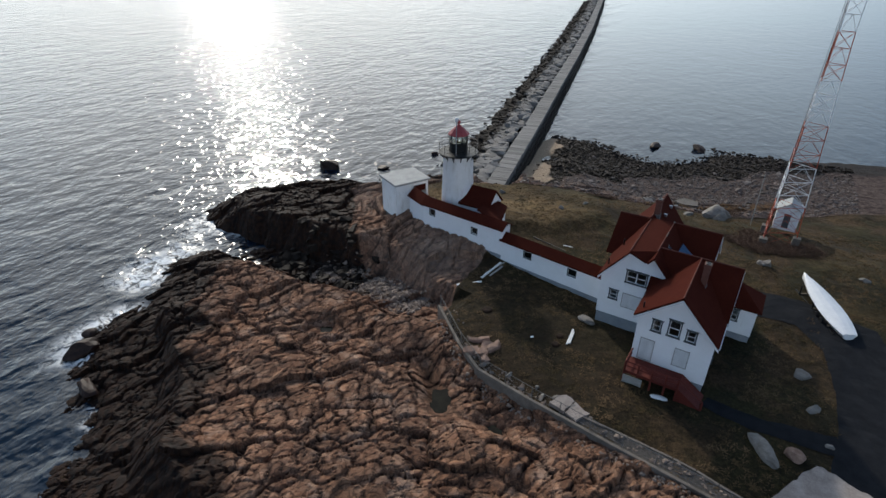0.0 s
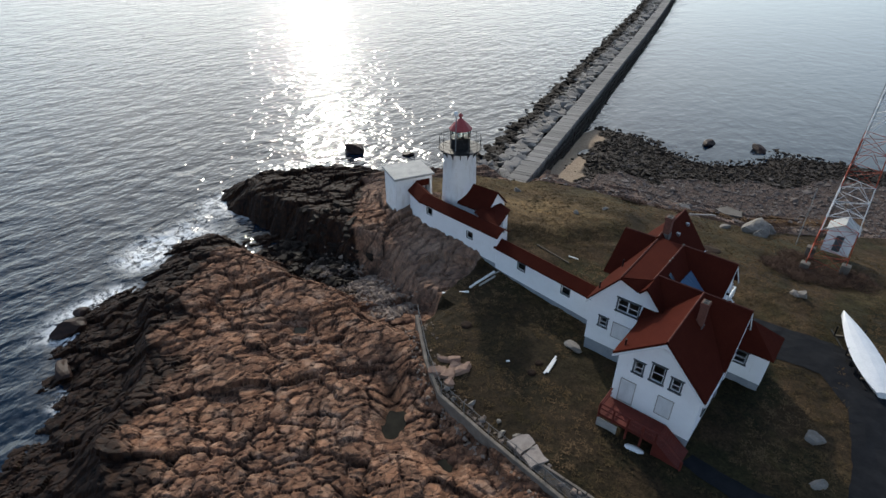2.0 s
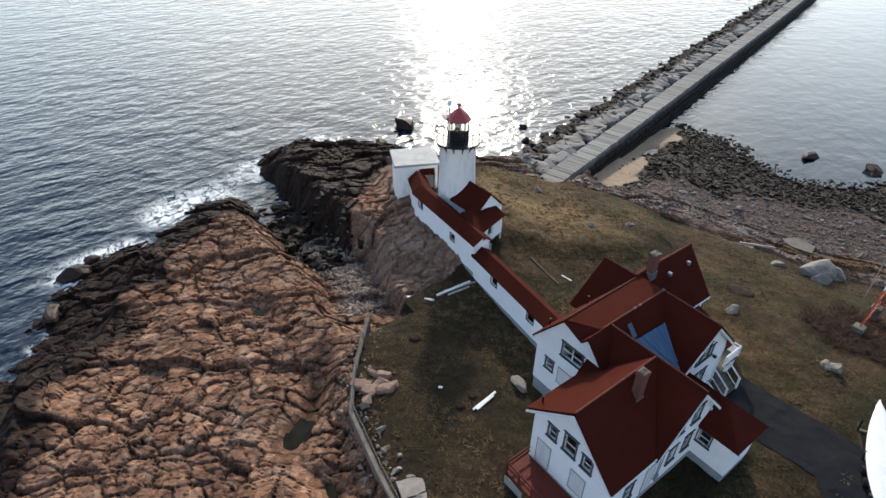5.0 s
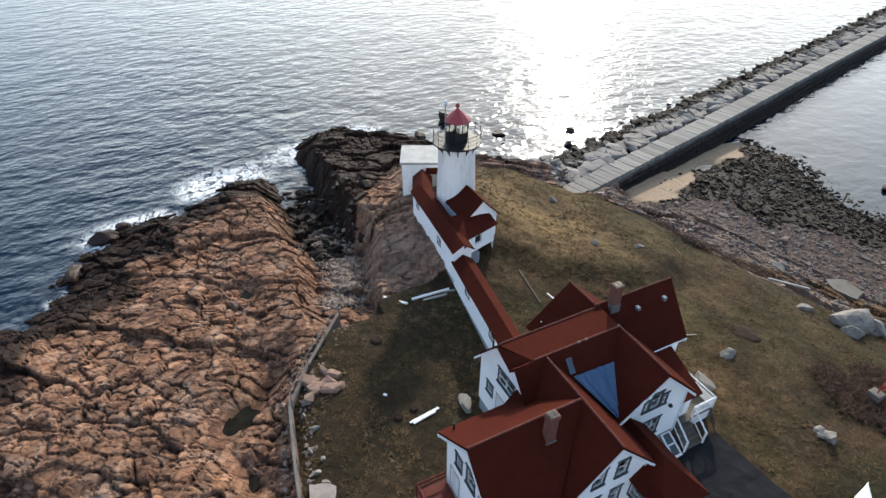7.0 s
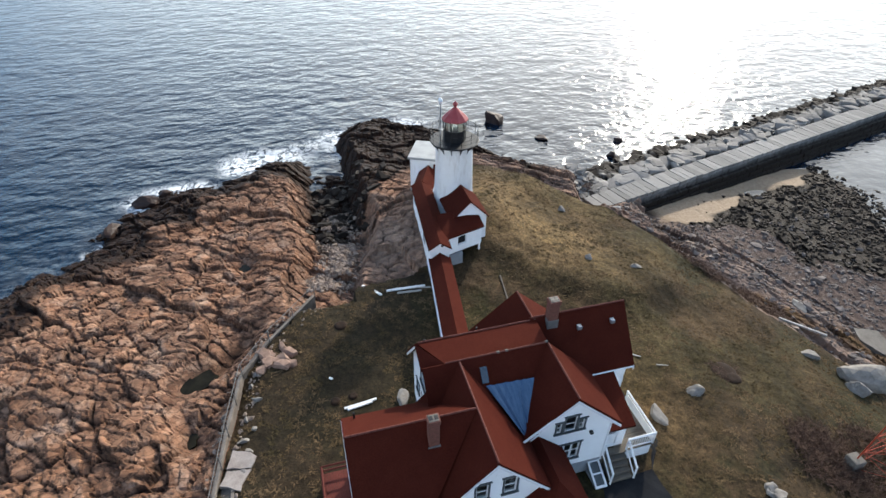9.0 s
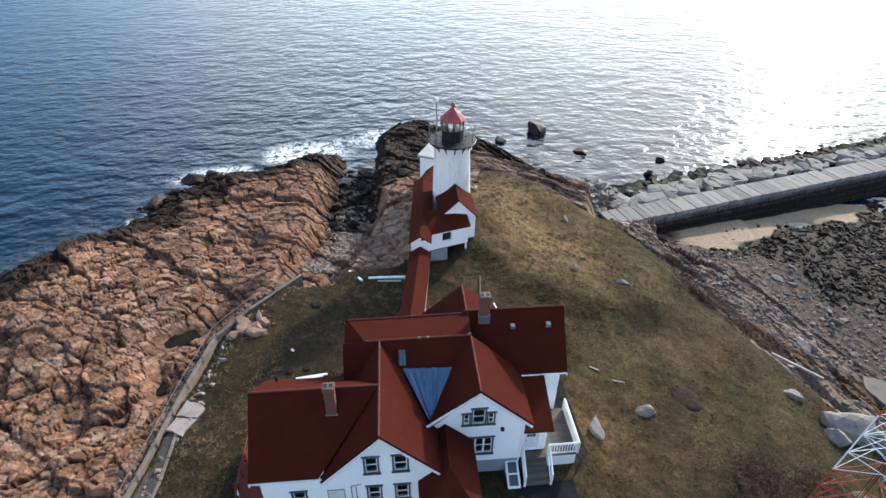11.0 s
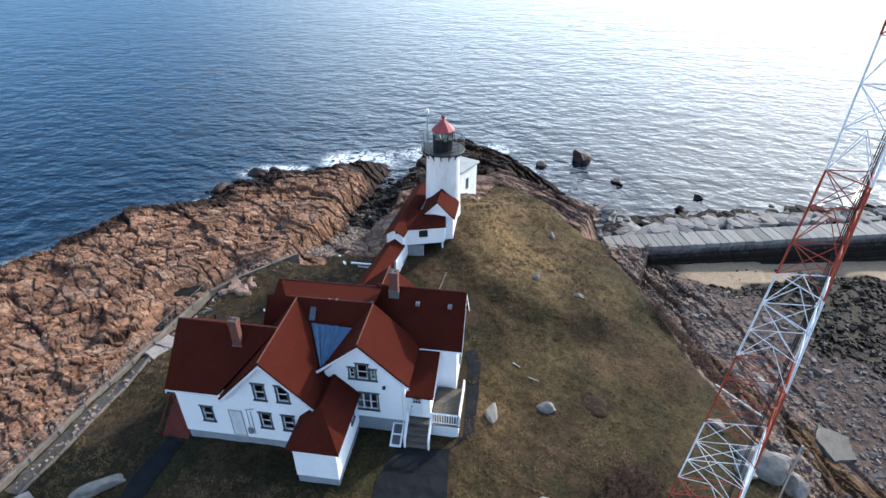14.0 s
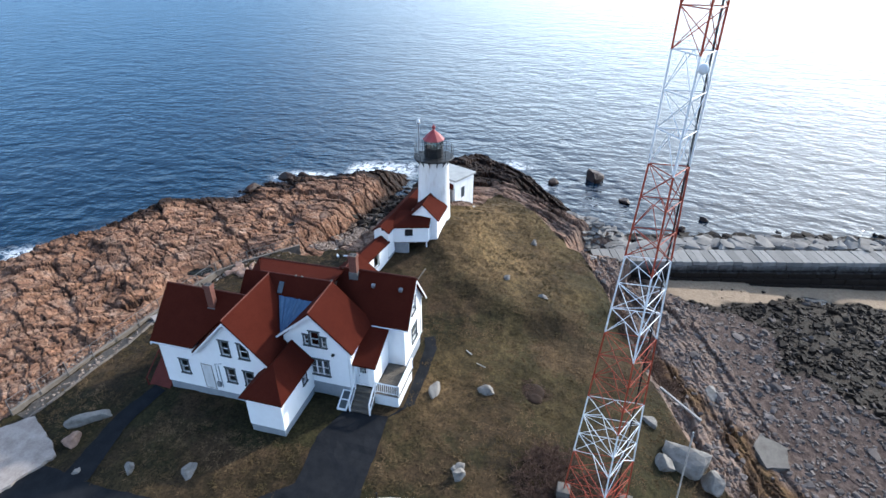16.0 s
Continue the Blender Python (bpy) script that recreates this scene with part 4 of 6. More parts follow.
rake((-7.98, 53.83, 6.66), (-10.46, 53.83, 3.48), nrm=(0, 0.05, 0), d=1)
for a, b in (((0.30, 36.05, 3.42), (0.30, 39.6, 3.42)), ((-5.5, 51.0, 3.6), (-5.5, 53.8, 3.6))):
    part("gutter", bar(bmesh.new(), a, b, 0.055, 8), PAINT, house, "white eaves gutter")
part("downpipe", bar(bmesh.new(), (0.06, 45.3, 3.2), (0.06, 45.3, -0.6), 0.04, 8), PAINT, house)
part("downpipe", bar(bmesh.new(), (-2.24, 50.45, 3.5), (-2.24, 50.45, 0.0), 0.04, 8), PAINT, house)
for y, z in ((50.6, 6.05), (52.8, 6.05)):
    part("roof_vent", blockbm((-7.42, y - 0.14, z - 0.15), (-7.12, y + 0.14, z + 0.12), 0.03), GALV, house, "grey metal roof vent")
for x, y, z in ((-9.6, 41.6, 4.5), (-9.3, 44.8, 5.0), (-5.35, 36.7, 4.5)):
    part("vent_pipe", bar(bmesh.new(), (x, y, z - 0.3), (x, y, z + 0.55), 0.06, 8), BLACK, house, "black vent pipe")
part("roof_light", blockbm((-0.45, -0.2, 0), (0.45, 0.2, 0.05), 0.01, Matrix.Translation((-5.25, 43.9, 6.0)) @ Euler((0, radians(48.6), 0)).to_matrix().to_4x4()), SKYLIGHT, house, "small glazed roof light")
for x, y, z in ((-6.0, 47.8, 6.82), (-5.97, 44.9, 6.78), (-5.97, 45.4, 6.78), (-7.95, 47.9, 6.74)):
    part("ridge_cap", blockbm((x - 0.07, y - 0.08, z - 0.05), (x + 0.07, y + 0.08, z + 0.06), 0.02), CONCRETE, house)
for a, b in (((0.03, 40.95, 0.5), (0.03, 40.95, 2.2)), ((0.03, 41.2, 0.0), (0.03, 41.2, 2.1)), ((0.03, 40.95, 2.2), (0.03, 41.5, 2.35))):
    part("conduit", bar(bmesh.new(), a, b, 0.025, 6), GALV, house)
part("meter_box", blockbm((0.0, 40.8, 0.1), (0.16, 41.1, 0.55), 0.02), GALV, house, "grey meter box")
part("wall_lamp", blockbm((-2.3, 49.2, 3.0), (-2.08, 49.4, 3.15), 0.02), BLACK, house)
RIDGE = simple("worn_ridge_shingle", (0.085, 0.026, 0.018), (0.16, 0.060, 0.045), 5, 0.9, bump=0.4)
for a, b in (((-2.75, 36.02, 6.73), (-2.75, 42.6, 6.73)), ((0.36, 42.65, 6.70), (-5.9, 42.65, 6.72)), ((-1.97, 47.87, 6.70), (-5.95, 47.87, 6.76)), ((-7.98, 47.7, 6.87), (-7.98, 53.83, 6.87)), ((-10.72, 47.9, 6.60), (-8.0, 47.9, 6.64)), ((-7.86, 40.8, 6.69), (-7.94, 47.8, 6.71)), ((-5.97, 41.9, 6.73), (-6.0, 47.8, 6.77))):
    a, b = Vector(a), Vector(b)
    n = max(2, int((b - a).length / 0.32))
    for k in range(n):
        part("ridge_shingle", bar(bmesh.new(), a.lerp(b, k / n), a.lerp(b, (k + 0.93) / n), 0.055, 5), RIDGE, house)
# porch deck and steps on the north-east
porch = thing("porch", "weathered wooden entrance porch with white railings and steps", "porch")
for k in range(20):
    part("deck_board", blockbm((-5.7 + 0.17 * k, 52.2, 0.02), (-5.7 + 0.17 * k + 0.155, 54.15, 0.06)), DECKWOOD, porch)
for k in range(9):
    part("deck_board", blockbm((-2.72 + 0.17 * k * 0.3, 50.62, 0.02), (-2.72 + 0.17 * k * 0.3 + 0.048, 52.2, 0.06)), DECKWOOD, porch)
part("porch_base", blockbm((-5.6, 52.2, -1.6), (-2.42, 54.05, 0.0)), PAINT, porch, "white painted porch skirt")
part("porch_base", blockbm((-2.7, 50.65, -1.6), (-2.35, 52.2, 0.0)), DECKWOOD, porch)
for k in range(4):
    part("step", blockbm((-2.36 + 0.3 * k, 50.8, -1.5), (-2.06 + 0.3 * k, 52.2, -0.18 - 0.22 * k), 0.01), DECKWOOD, porch)


def railing(parent, a, b, h=0.95, n=0, fill=True):
    a, b = Vector(a), Vector(b)
    up = Vector((0, 0, h))
    rl = part("rail", angle_bar(bmesh.new(), a + up, b + up, 0.1), PAINT, parent)
    part("rail", angle_bar(bmesh.new(), a + up * 0.15, b + up * 0.15, 0.06), PAINT, parent)
    for q in (a, b):
        part("post", angle_bar(bmesh.new(), q - Vector((0, 0, 0.05)), q + up * 1.05, 0.11), PAINT, parent)
    if fill:
        k = max(3, int((b - a).length / 0.16))
        for i in range(1, k):
            q = a.lerp(b, i / k)
            part("baluster", angle_bar(bmesh.new(), q + up * 0.15, q + up, 0.04), PAINT, parent)
    return rl


railing(porch, (-5.6, 54.08, 0.06), (-2.4, 54.08, 0.06), fill=False)
part("skirt_panel", blockbm((-5.6, 54.06, 0.1), (-2.4, 54.09, 0.8)), PAINT, porch)
railing(porch, (-2.4, 52.3, 0.06), (-2.4, 54.08, 0.06))
railing(porch, (-2.4, 52.28, 0.0), (-1.15, 52.28, -0.95), fill=False)
railing(porch, (-2.4, 50.72, 0.0), (-1.15, 50.72, -0.95), fill=False)
hatch = thing("cellar_hatch", "white framed cellar hatch with dark glazed lid leaning by the steps", "hatch")
hm = Matrix.Translation((-1.75, 50.1, -0.62)) @ Euler((0, radians(28), 0)).to_matrix().to_4x4()
for lo, hi in (((-0.8, -0.38, 0), (-0.66, 0.38, 0.1)), ((0.66, -0.38, 0), (0.8, 0.38, 0.1)), ((-0.66, -0.38, 0), (0.66, -0.27, 0.1)), ((-0.66, 0.27, 0), (0.66, 0.38, 0.1)), ((-0.05, -0.27, 0), (0.05, 0.27, 0.1))):
    part("frame", blockbm(lo, hi, 0.01, hm), PAINT, hatch)
part("lid_glass", blockbm((-0.66, -0.27, 0.02), (0.66, 0.27, 0.04), 0, hm), TRIM, hatch)
part("hatch_base", blockbm((-2.3, 49.74, -1.5), (-1.1, 50.46, -0.9)), FOUND, hatch)
# red painted deck on the south end
deck = thing("red_deck", "red painted wooden deck with steps along the south gable", "deck")
for k in range(12):
    part("deck_board", blockbm((-5.45, 34.45 + 0.155 * k, 0.02), (-1.5, 34.45 + 0.155 * k + 0.145, 0.07)), REDPORCH, deck)
for k in range(11):
    x0, x1 = -1.5 + 0.165 * k, -1.5 + 0.165 * (k + 1) - 0.008
    part("ramp_board", solid(bmesh.new(), [(x0, 34.5, 0.06 - 0.117 * k), (x1, 34.5, 0.06 - 0.117 * (k + 0.95)), (x1, 36.32, 0.06 - 0.117 * (k + 0.95)), (x0, 36.32, 0.06 - 0.117 * k)], (0, 0, -0.05)), REDPORCH, deck)
part("ramp_skirt", solid(bmesh.new(), [(-1.5, 34.5, 0.0), (0.33, 34.5, -1.25), (0.33, 34.5, -1.7), (-1.5, 34.5, -1.7)], (0, 0.05, 0)), REDPORCH, deck)
part("ramp_skirt", solid(bmesh.new(), [(-1.5, 36.3, 0.0), (0.33, 36.3, -1.25), (0.33, 36.3, -1.7), (-1.5, 36.3, -1.7)], (0, 0.05, 0)), REDPORCH, deck)
for x in (-5.4, -4.4, -3.4, -2.4, -1.55):
    part("post", angle_bar(bmesh.new(), (x, 34.52, -1.6), (x, 34.52, 0.85), 0.11), REDPORCH, deck)
for z in (0.85, 0.45):
    part("rail", angle_bar(bmesh.new(), (-5.45, 34.52, z), (-1.5, 34.52, z), 0.09), REDPORCH, deck)
    part("rail", angle_bar(bmesh.new(), (-5.4, 34.52, z), (-5.4, 36.3, z), 0.09), REDPORCH, deck)
part("rail", angle_bar(bmesh.new(), (-1.5, 34.52, 0.85), (0.28, 34.52, -0.4), 0.09), REDPORCH, deck)
part("post", angle_bar(bmesh.new(), (0.28, 34.52, -1.7), (0.28, 34.52, -0.35), 0.11), REDPORCH, deck)
part("beam", blockbm((-5.4, 34.48, -0.2), (-1.5, 34.58, 0.0)), REDPORCH, deck)
part("skirt", blockbm((-5.42, 34.42, -1.1), (-4.0, 34.47, -0.35)), GREYWOOD, deck, "bare wooden skirt board")
junk = thing("dinghy", "small white upturned dinghy under the deck", "boat")
part("hull", lathe([(0.5, 0.0), (0.42, 0.2), (0.12, 0.36)], 14), PLANKWHITE, junk, "", True).matrix_local = Matrix.Translation((-2.6, 34.15, -1.25)) @ Euler((0, 0, 0.2)).to_matrix().to_4x4() @ Matrix.Diagonal((1.6, 0.7, 0.9, 1))

# ---- lighthouse ----
TX, TY = -29.2, 49.17
light = thing("lighthouse", "white conical brick lighthouse tower with black gallery and red lantern roof", "lighthouse")
part("tower", lathe([(1.9, -0.8), (1.88, 0.7), (1.62, 8.0), (1.70, 8.1), (1.70, 8.3)], 48, (TX, TY, 0)), MASONRY, light, "white painted tower shaft", True)
part("gallery_deck", lathe([(1.9, 8.40), (2.15, 8.42), (2.18, 8.5), (2.12, 8.54)], 40, (TX, TY, 0)), BLACK, light, "black iron gallery deck")
part("watch_wall", lathe([(1.0, 8.5), (1.0, 9.5), (1.06, 9.55), (1.06, 9.6)], 10, (TX, TY, 0)), BLACK, light, "black lantern parapet")
part("lantern_roof", lathe([(1.17, 10.42), (1.15, 10.5), (0.66, 11.0), (0.16, 11.42), (0.12, 11.5)], 10, (TX, TY, 0)), REDPAINT, light, "red conical lantern roof")
part("ventilator", lathe([(0.10, 11.48), (0.11, 11.56), (0.2, 11.64), (0.22, 11.74), (0.16, 11.86), (0.03, 11.93), (0.02, 12.05)], 12, (TX, TY, 0)), REDPAINT, light, "red ventilator ball", True)
part("lens", lathe([(0.22, 9.3), (0.30, 9.7), (0.34, 10.0), (0.28, 10.3), (0.1, 10.4)], 14, (TX, TY, 0)), GLASS, light, "glass beacon lens")
for k in range(10):
    a0, a1 = 2 * math.pi * k / 10, 2 * math.pi * (k + 1) / 10
    p0 = Vector((TX + 0.98 * math.cos(a0), TY + 0.98 * math.sin(a0), 9.58))
    p1 = Vector((TX + 0.98 * math.cos(a1), TY + 0.98 * math.sin(a1), 9.58))
    part("mullion", angle_bar(bmesh.new(), p0, p0 + Vector((0, 0, 0.9)), 0.06), BLACK, light)
    bm = bmesh.new()
    solid(bm, [p0, p1, p1 + Vector((0, 0, 0.86)), p0 + Vector((0, 0, 0.86))], (0.004, 0.004, 0))
    part("lantern_pane", bm, GLASS, light).visible_shadow = False
for k in range(14):
    a = 2 * math.pi * k / 14
    ca, sa = math.cos(a), math.sin(a)
    bm = bmesh.new()
    solid(bm, [(TX + 1.66 * ca, TY + 1.66 * sa, 8.42), (TX + 2.12 * ca, TY + 2.12 * sa, 8.42), (TX + 2.1 * ca, TY + 2.1 * sa, 8.32), (TX + 1.75 * ca, TY + 1.75 * sa, 8.0), (TX + 1.66 * ca, TY + 1.66 * sa, 7.75)], (-0.09 * sa, 0.09 * ca, 0))
    part("bracket", bm, BLACK, light)
    part("railing_post", bar(bmesh.new(), (TX + 2.1 * ca, TY + 2.1 * sa, 8.5), (TX + 2.1 * ca, TY + 2.1 * sa, 9.75), 0.022, 6), BLACK, light)
for z, r in ((9.55, 0.022), (9.2, 0.014), (8.85, 0.014)):
    bm = bmesh.new()
    for k in range(28):
        a0, a1 = 2 * math.pi * k / 28, 2 * math.pi * (k + 1) / 28
        bar(bm, (TX + 2.1 * math.cos(a0), TY + 2.1 * math.sin(a0), z), (TX + 2.1 * math.cos(a1), TY + 2.1 * math.sin(a1), z), r, 5)
    part("handrail", bm, BLACK, light)
aerial = part("aerial_pole", bar(bmesh.new(), (-28.6, 47.7, 8.4), (-28.6, 47.7, 12.2), 0.05, 8), GALV, light, "grey aerial pole on the gallery")
part("aerial_head", lathe([(0.05, 0), (0.17, 0.08), (0.19, 0.42), (0.08, 0.52)], 12, (-28.6, 47.7, 12.1)), PAINT, aerial, "white aerial head", True)

# ---- covered way and outbuildings ----


def local_frame(a, b):
    d = math.atan2(b[1] - a[1], b[0] - a[0])
    return Matrix.Translation((a[0], a[1], 0)) @ Euler((0, 0, d)).to_matrix().to_4x4(), math.hypot(b[0] - a[0], b[1] - a[1])


def shift(bm, m):
    bmesh.ops.transform(bm, matrix=m, verts=bm.verts)
    return bm


def gabled(name, label, category, a, b, half, floor, eave, ridge, wins=(), over=0.18, end_hole=False):
    """A gabled building along the line a to b; wins lists openings (side, u0, z0, u1, z1) on the long walls."""
    m, ln = local_frame(a, b)
    t = thing(name, label, category)
    for sgn in (-1, 1):
        holes = [(u0, z0, u1, z1) for s, u0, z0, u1, z1 in wins if s == sgn]
        part("wall", shift(wall_bm([(0, floor), (ln, floor), (ln, eave), (0, eave)], holes, lambda u, z: (u, sgn * half, z), (0, -sgn * 0.18, 0)), m), CLAP, t)
        part("plinth", shift(blockbm((0.02, sgn * half - 0.1 * sgn - 0.09, floor - 2.5), (ln - 0.02, sgn * half - 0.1 * sgn + 0.09, floor)), m), FOUND, t, "grey foundation")
        for u0, z0, u1, z1 in holes:
            w = part("window", shift(blockbm((u0 - 0.06, sgn * half - 0.03, z0 - 0.06), (u1 + 0.06, sgn * half + 0.03, z0)), m), TRIM, t, "small dark framed window")
            bm = bmesh.new()
            for lo, hi in (((u0 - 0.06, z0), (u0, z1)), ((u1, z0), (u1 + 0.06, z1)), ((u0 - 0.06, z1), (u1 + 0.06, z1 + 0.06))):
                box(bm, (lo[0], sgn * half - 0.03, lo[1]), (hi[0], sgn * half + 0.03, hi[1]))
            part("window_frame", shift(bm, m), TRIM, w)
            part("pane", shift(blockbm((u0, sgn * half - sgn * 0.1 - 0.004, z0), (u1, sgn * half - sgn * 0.1 + 0.004, z1)), m), GLASS, w)
            # Added black sheet behind the pane stands in for the unlit inside.
            part("blind", shift(blockbm((u0 - 0.05, sgn * half - sgn * 0.21 - 0.01, z0 - 0.05), (u1 + 0.05, sgn * half - sgn * 0.21 + 0.01, z1 + 0.05)), m), BLACK, w, "added black backing for the unlit inside")
        bm = bmesh.new()
        e = half + over
        drop = (ridge - eave) * over / half
        solid(bm, [(-over, 0, ridge + 0.12), (ln + over, 0, ridge + 0.12), (ln + over, sgn * e, eave - drop + 0.12), (-over, sgn * e, eave - drop + 0.12)], (0, 0, -0.12))
        part("roof", shift(bm, m), SHINGLE, t)
    for x0, x1 in ((0.0, 0.18), (ln - 0.18, ln)):
        bm = bmesh.new()
        solid(bm, [(x0, -half + 0.18, floor), (x0, half - 0.18, floor), (x0, half - 0.18, eave + 0.1), (x0, 0, ridge), (x0, -half + 0.18, eave + 0.1)], (x1 - x0, 0, 0))
        part("end_wall", shift(bm, m), CLAP, t)
    return t


PA, PB, PC = (-31.6, 46.65), (-21.3, 45.75), (-9.9, 44.2)
hi_way = gabled("covered_way", "white clapboard covered way with red roof beside the lighthouse", "covered way", PA, PB, 0.78, 0.0, 2.9, 3.42,
                [(-1, 0.95, 1.85, 1.65, 2.55), (-1, 6.6, 1.35, 7.3, 2.05)])
lo_way = gabled("covered_way", "long low white covered way with red roof joining house and lighthouse", "covered way", PB, PC, 0.74, -0.55, 1.78, 2.32,
                [(-1, 2.75, 0.75, 3.6, 1.45), (-1, 7.7, 0.7, 8.55, 1.4), (1, 2.0, 0.2, 2.9, 1.5)])
part("vent_hole", bar(bmesh.new(), (-21.34, 45.95, 3.1), (-21.27, 45.95, 3.1), 0.12, 12), BLACK, hi_way)
link = gabled("link_passage", "short white passage with red roof turning to the fog signal house", "covered way", (-34.2, 48.0), (-31.5, 46.8), 0.8, 0.0, 2.75, 3.45)
vest = gabled("tower_porch", "white gabled porch with red roof at the tower foot", "porch", (-28.0, 49.3), (-24.55, 49.3), 1.55, 0.1, 3.3, 4.85)
gal = thing("raised_gallery", "white raised passage on posts with red shed roof", "covered way")
bm = wall_bm([(0, 1.1), (4.1, 1.1), (4.1, 2.85), (0, 2.85)], [(1.65, 1.75, 2.5, 2.6)], lambda u, z: (-22.35 - 0.3 * u, 46.2 + 0.955 * u, z), (-0.18, -0.05, 0))
part("wall", bm, CLAP, gal)
# Opaque black pane: the darkness of the unlit inside is its colour.
part("window_pane", blockbm((0.05, 1.65, 1.75), (0.06, 2.5, 2.6), 0, Matrix.Translation((-22.6, 46.15, 0)) @ Euler((0, 0, 0.302)).to_matrix().to_4x4()), BLACK, gal, "opaque black pane for the dark unlit window")
bm = bmesh.new()
solid(bm, [(-23.6, 50.1, 1.1), (-25.2, 50.1, 1.1), (-25.2, 50.1, 3.3), (-23.6, 50.1, 2.85)], (0, -0.18, 0))
part("wall", bm, CLAP, gal)
bm = bmesh.new()
solid(bm, [(-22.15, 46.0, 2.92), (-23.45, 50.3, 2.92), (-25.3, 50.0, 3.75), (-25.2, 46.5, 3.6)], (0, 0, -0.12))
part("roof", bm, SHINGLE, gal)
part("floor_panel", shift(blockbm((-2.3, 0, 1.02), (0.0, 4.0, 1.1)), Matrix.Translation((-22.4, 46.2, 0)) @ Euler((0, 0, 0.302)).to_matrix().to_4x4()), DECKWOOD, gal)
part("post", angle_bar(bmesh.new(), (-23.55, 49.95, -0.6), (-23.55, 49.95, 1.1), 0.13), PAINT, gal, "white painted post")
part("skirt", blockbm((-23.0, 46.4, -0.6), (-22.7, 48.2, 1.0)), FOUND, gal, "grey lower wall")

fog = thing("fog_signal_house", "white rendered flat-roofed fog signal house on the rocks", "building")
fm, fl = local_frame((-35.85, 46.35), (-33.85, 50.55))
# local x runs north-east, y runs inland to the north-west
FH = [(2.7, 0.4, 3.5, 2.4)]
part("wall", shift(wall_bm([(0.15, -0.5), (4.45, -0.5), (4.45, 3.7), (0.15, 3.7)], [(2.5, 0.5, 4.2, 3.3)], lambda u, z: (u, 0.15, z), (0, 0.2, 0)), fm), MASONRY, fog)
part("wall", shift(wall_bm([(0.15, -0.5), (4.45, -0.5), (4.45, 3.7), (0.15, 3.7)], [], lambda u, z: (u, 3.75, z), (0, -0.2, 0)), fm), MASONRY, fog)
part("wall", shift(wall_bm([(0.35, -0.5), (3.55, -0.5), (3.55, 3.7), (0.35, 3.7)], [], lambda u, z: (0.15, u, z), (0.2, 0, 0)), fm), MASONRY, fog)
part("wall", shift(wall_bm([(0.35, -0.5), (3.55, -0.5), (3.55, 3.7), (0.35, 3.7)], [(1.3, 1.2, 2.0, 2.6)], lambda u, z: (4.45, u, z), (-0.2, 0, 0)), fm), MASONRY, fog)
part("inner_wall", shift(blockbm((2.3, 1.6, -0.5), (4.25, 1.75, 3.68)), fm), MASONRY, fog)
part("plinth", shift(blockbm((0.1, 0.1, -3.0), (4.5, 3.8, -0.5), 0.03), fm), CONCRETE, fog)
part("roof", shift(blockbm((-0.05, -0.08, 3.7), (4.68, 3.98, 3.95), 0.03), fm), GREYROOF, fog, "pale grey flat roof slab")
part("shutter", shift(blockbm((2.55, 0.2, 2.5), (4.15, 0.26, 3.3)), fm), SHINGLE, fog, "red beam over the opening")
part("window_pane", shift(blockbm((4.33, 1.3, 1.2), (4.36, 2.0, 2.6)), fm), TRIM, fog)
part("landing", shift(blockbm((4.5, 0.6, -0.9), (5.9, 2.4, 0.2), 0.02), fm), GREYWOOD, fog, "weathered timber landing")

# ---- radio mast ----
mast = thing("radio_mast", "tall triangular lattice radio mast in red and white bands", "radio mast")
MCX, MCY = 2.35, 68.25


def mast_leg(k, z):
    side = max(1.6, 2.95 - 0.1 * (z - 7.1))
    r = side / math.sqrt(3)
    a = radians((0, 120, 240)[k] + 2)
    return Vector((MCX + r * math.cos(a), MCY + r * math.sin(a), z))


BAND0, BAND = -1.9, 4.58
z, bay = BAND0, 0
while z < 38:
    step = BAND / 3
    col = MASTRED if int((z - BAND0 + 0.01) / BAND) % 2 == 0 else MASTWHITE
    for k in range(3):
        a, b, c, d = mast_leg(k, z), mast_leg((k + 1) % 3, z), mast_leg(k, z + step), mast_leg((k + 1) % 3, z + step)
        part("leg", bar(bmesh.new(), a, c, 0.043, 6), col, mast)
        part("strut", angle_bar(bmesh.new(), c, d, 0.035), col, mast)
        mid = (c + d) / 2
        for p, q in (((a, mid), (b, mid)) if bay % 2 else ((a, d), (b, c)))[:]:
            part("brace", angle_bar(bmesh.new(), p, q, 0.029), col, mast)
    z += step
    bay += 1
for dx in (-0.1, 0.12, 0.3):
    p0, p1 = mast_leg(1, -1.4), mast_leg(1, 38)
    part("feeder_cable", bar(bmesh.new(), p0 * 0.7 + Vector((MCX, MCY, -1.4)) * 0.3 + Vector((dx * 0.6 - 0.1, -0.15, 0)), p1 * 0.7 + Vector((MCX, MCY, 38)) * 0.3 + Vector((dx * 0.6 - 0.1, -0.15, 0)), 0.02, 6), BLACK, mast, "black feeder cable")
for zz, dx in ((25.2, 0.5),):
    part("dish", lathe([(0.2, 0), (0.19, 0.08), (0.08, 0.12)], 14), PAINT, mast, "white dish aerial", True).matrix_local = Matrix.Translation(mast_leg(0, zz) + Vector((0.2, dx * 0.3, 0))) @ Euler((0, radians(90), 0)).to_matrix().to_4x4()
for k in range(3):
    q = mast_leg(k, -1.4)
    part("footing", blockbm((q.x - 0.4, q.y - 0.4, -2.6), (q.x + 0.4, q.y + 0.4, -0.95), 0.04), CONCRETE, mast, "concrete footing")
hut = thing("equipment_hut", "small pale grey equipment hut with gabled roof under the mast", "hut")
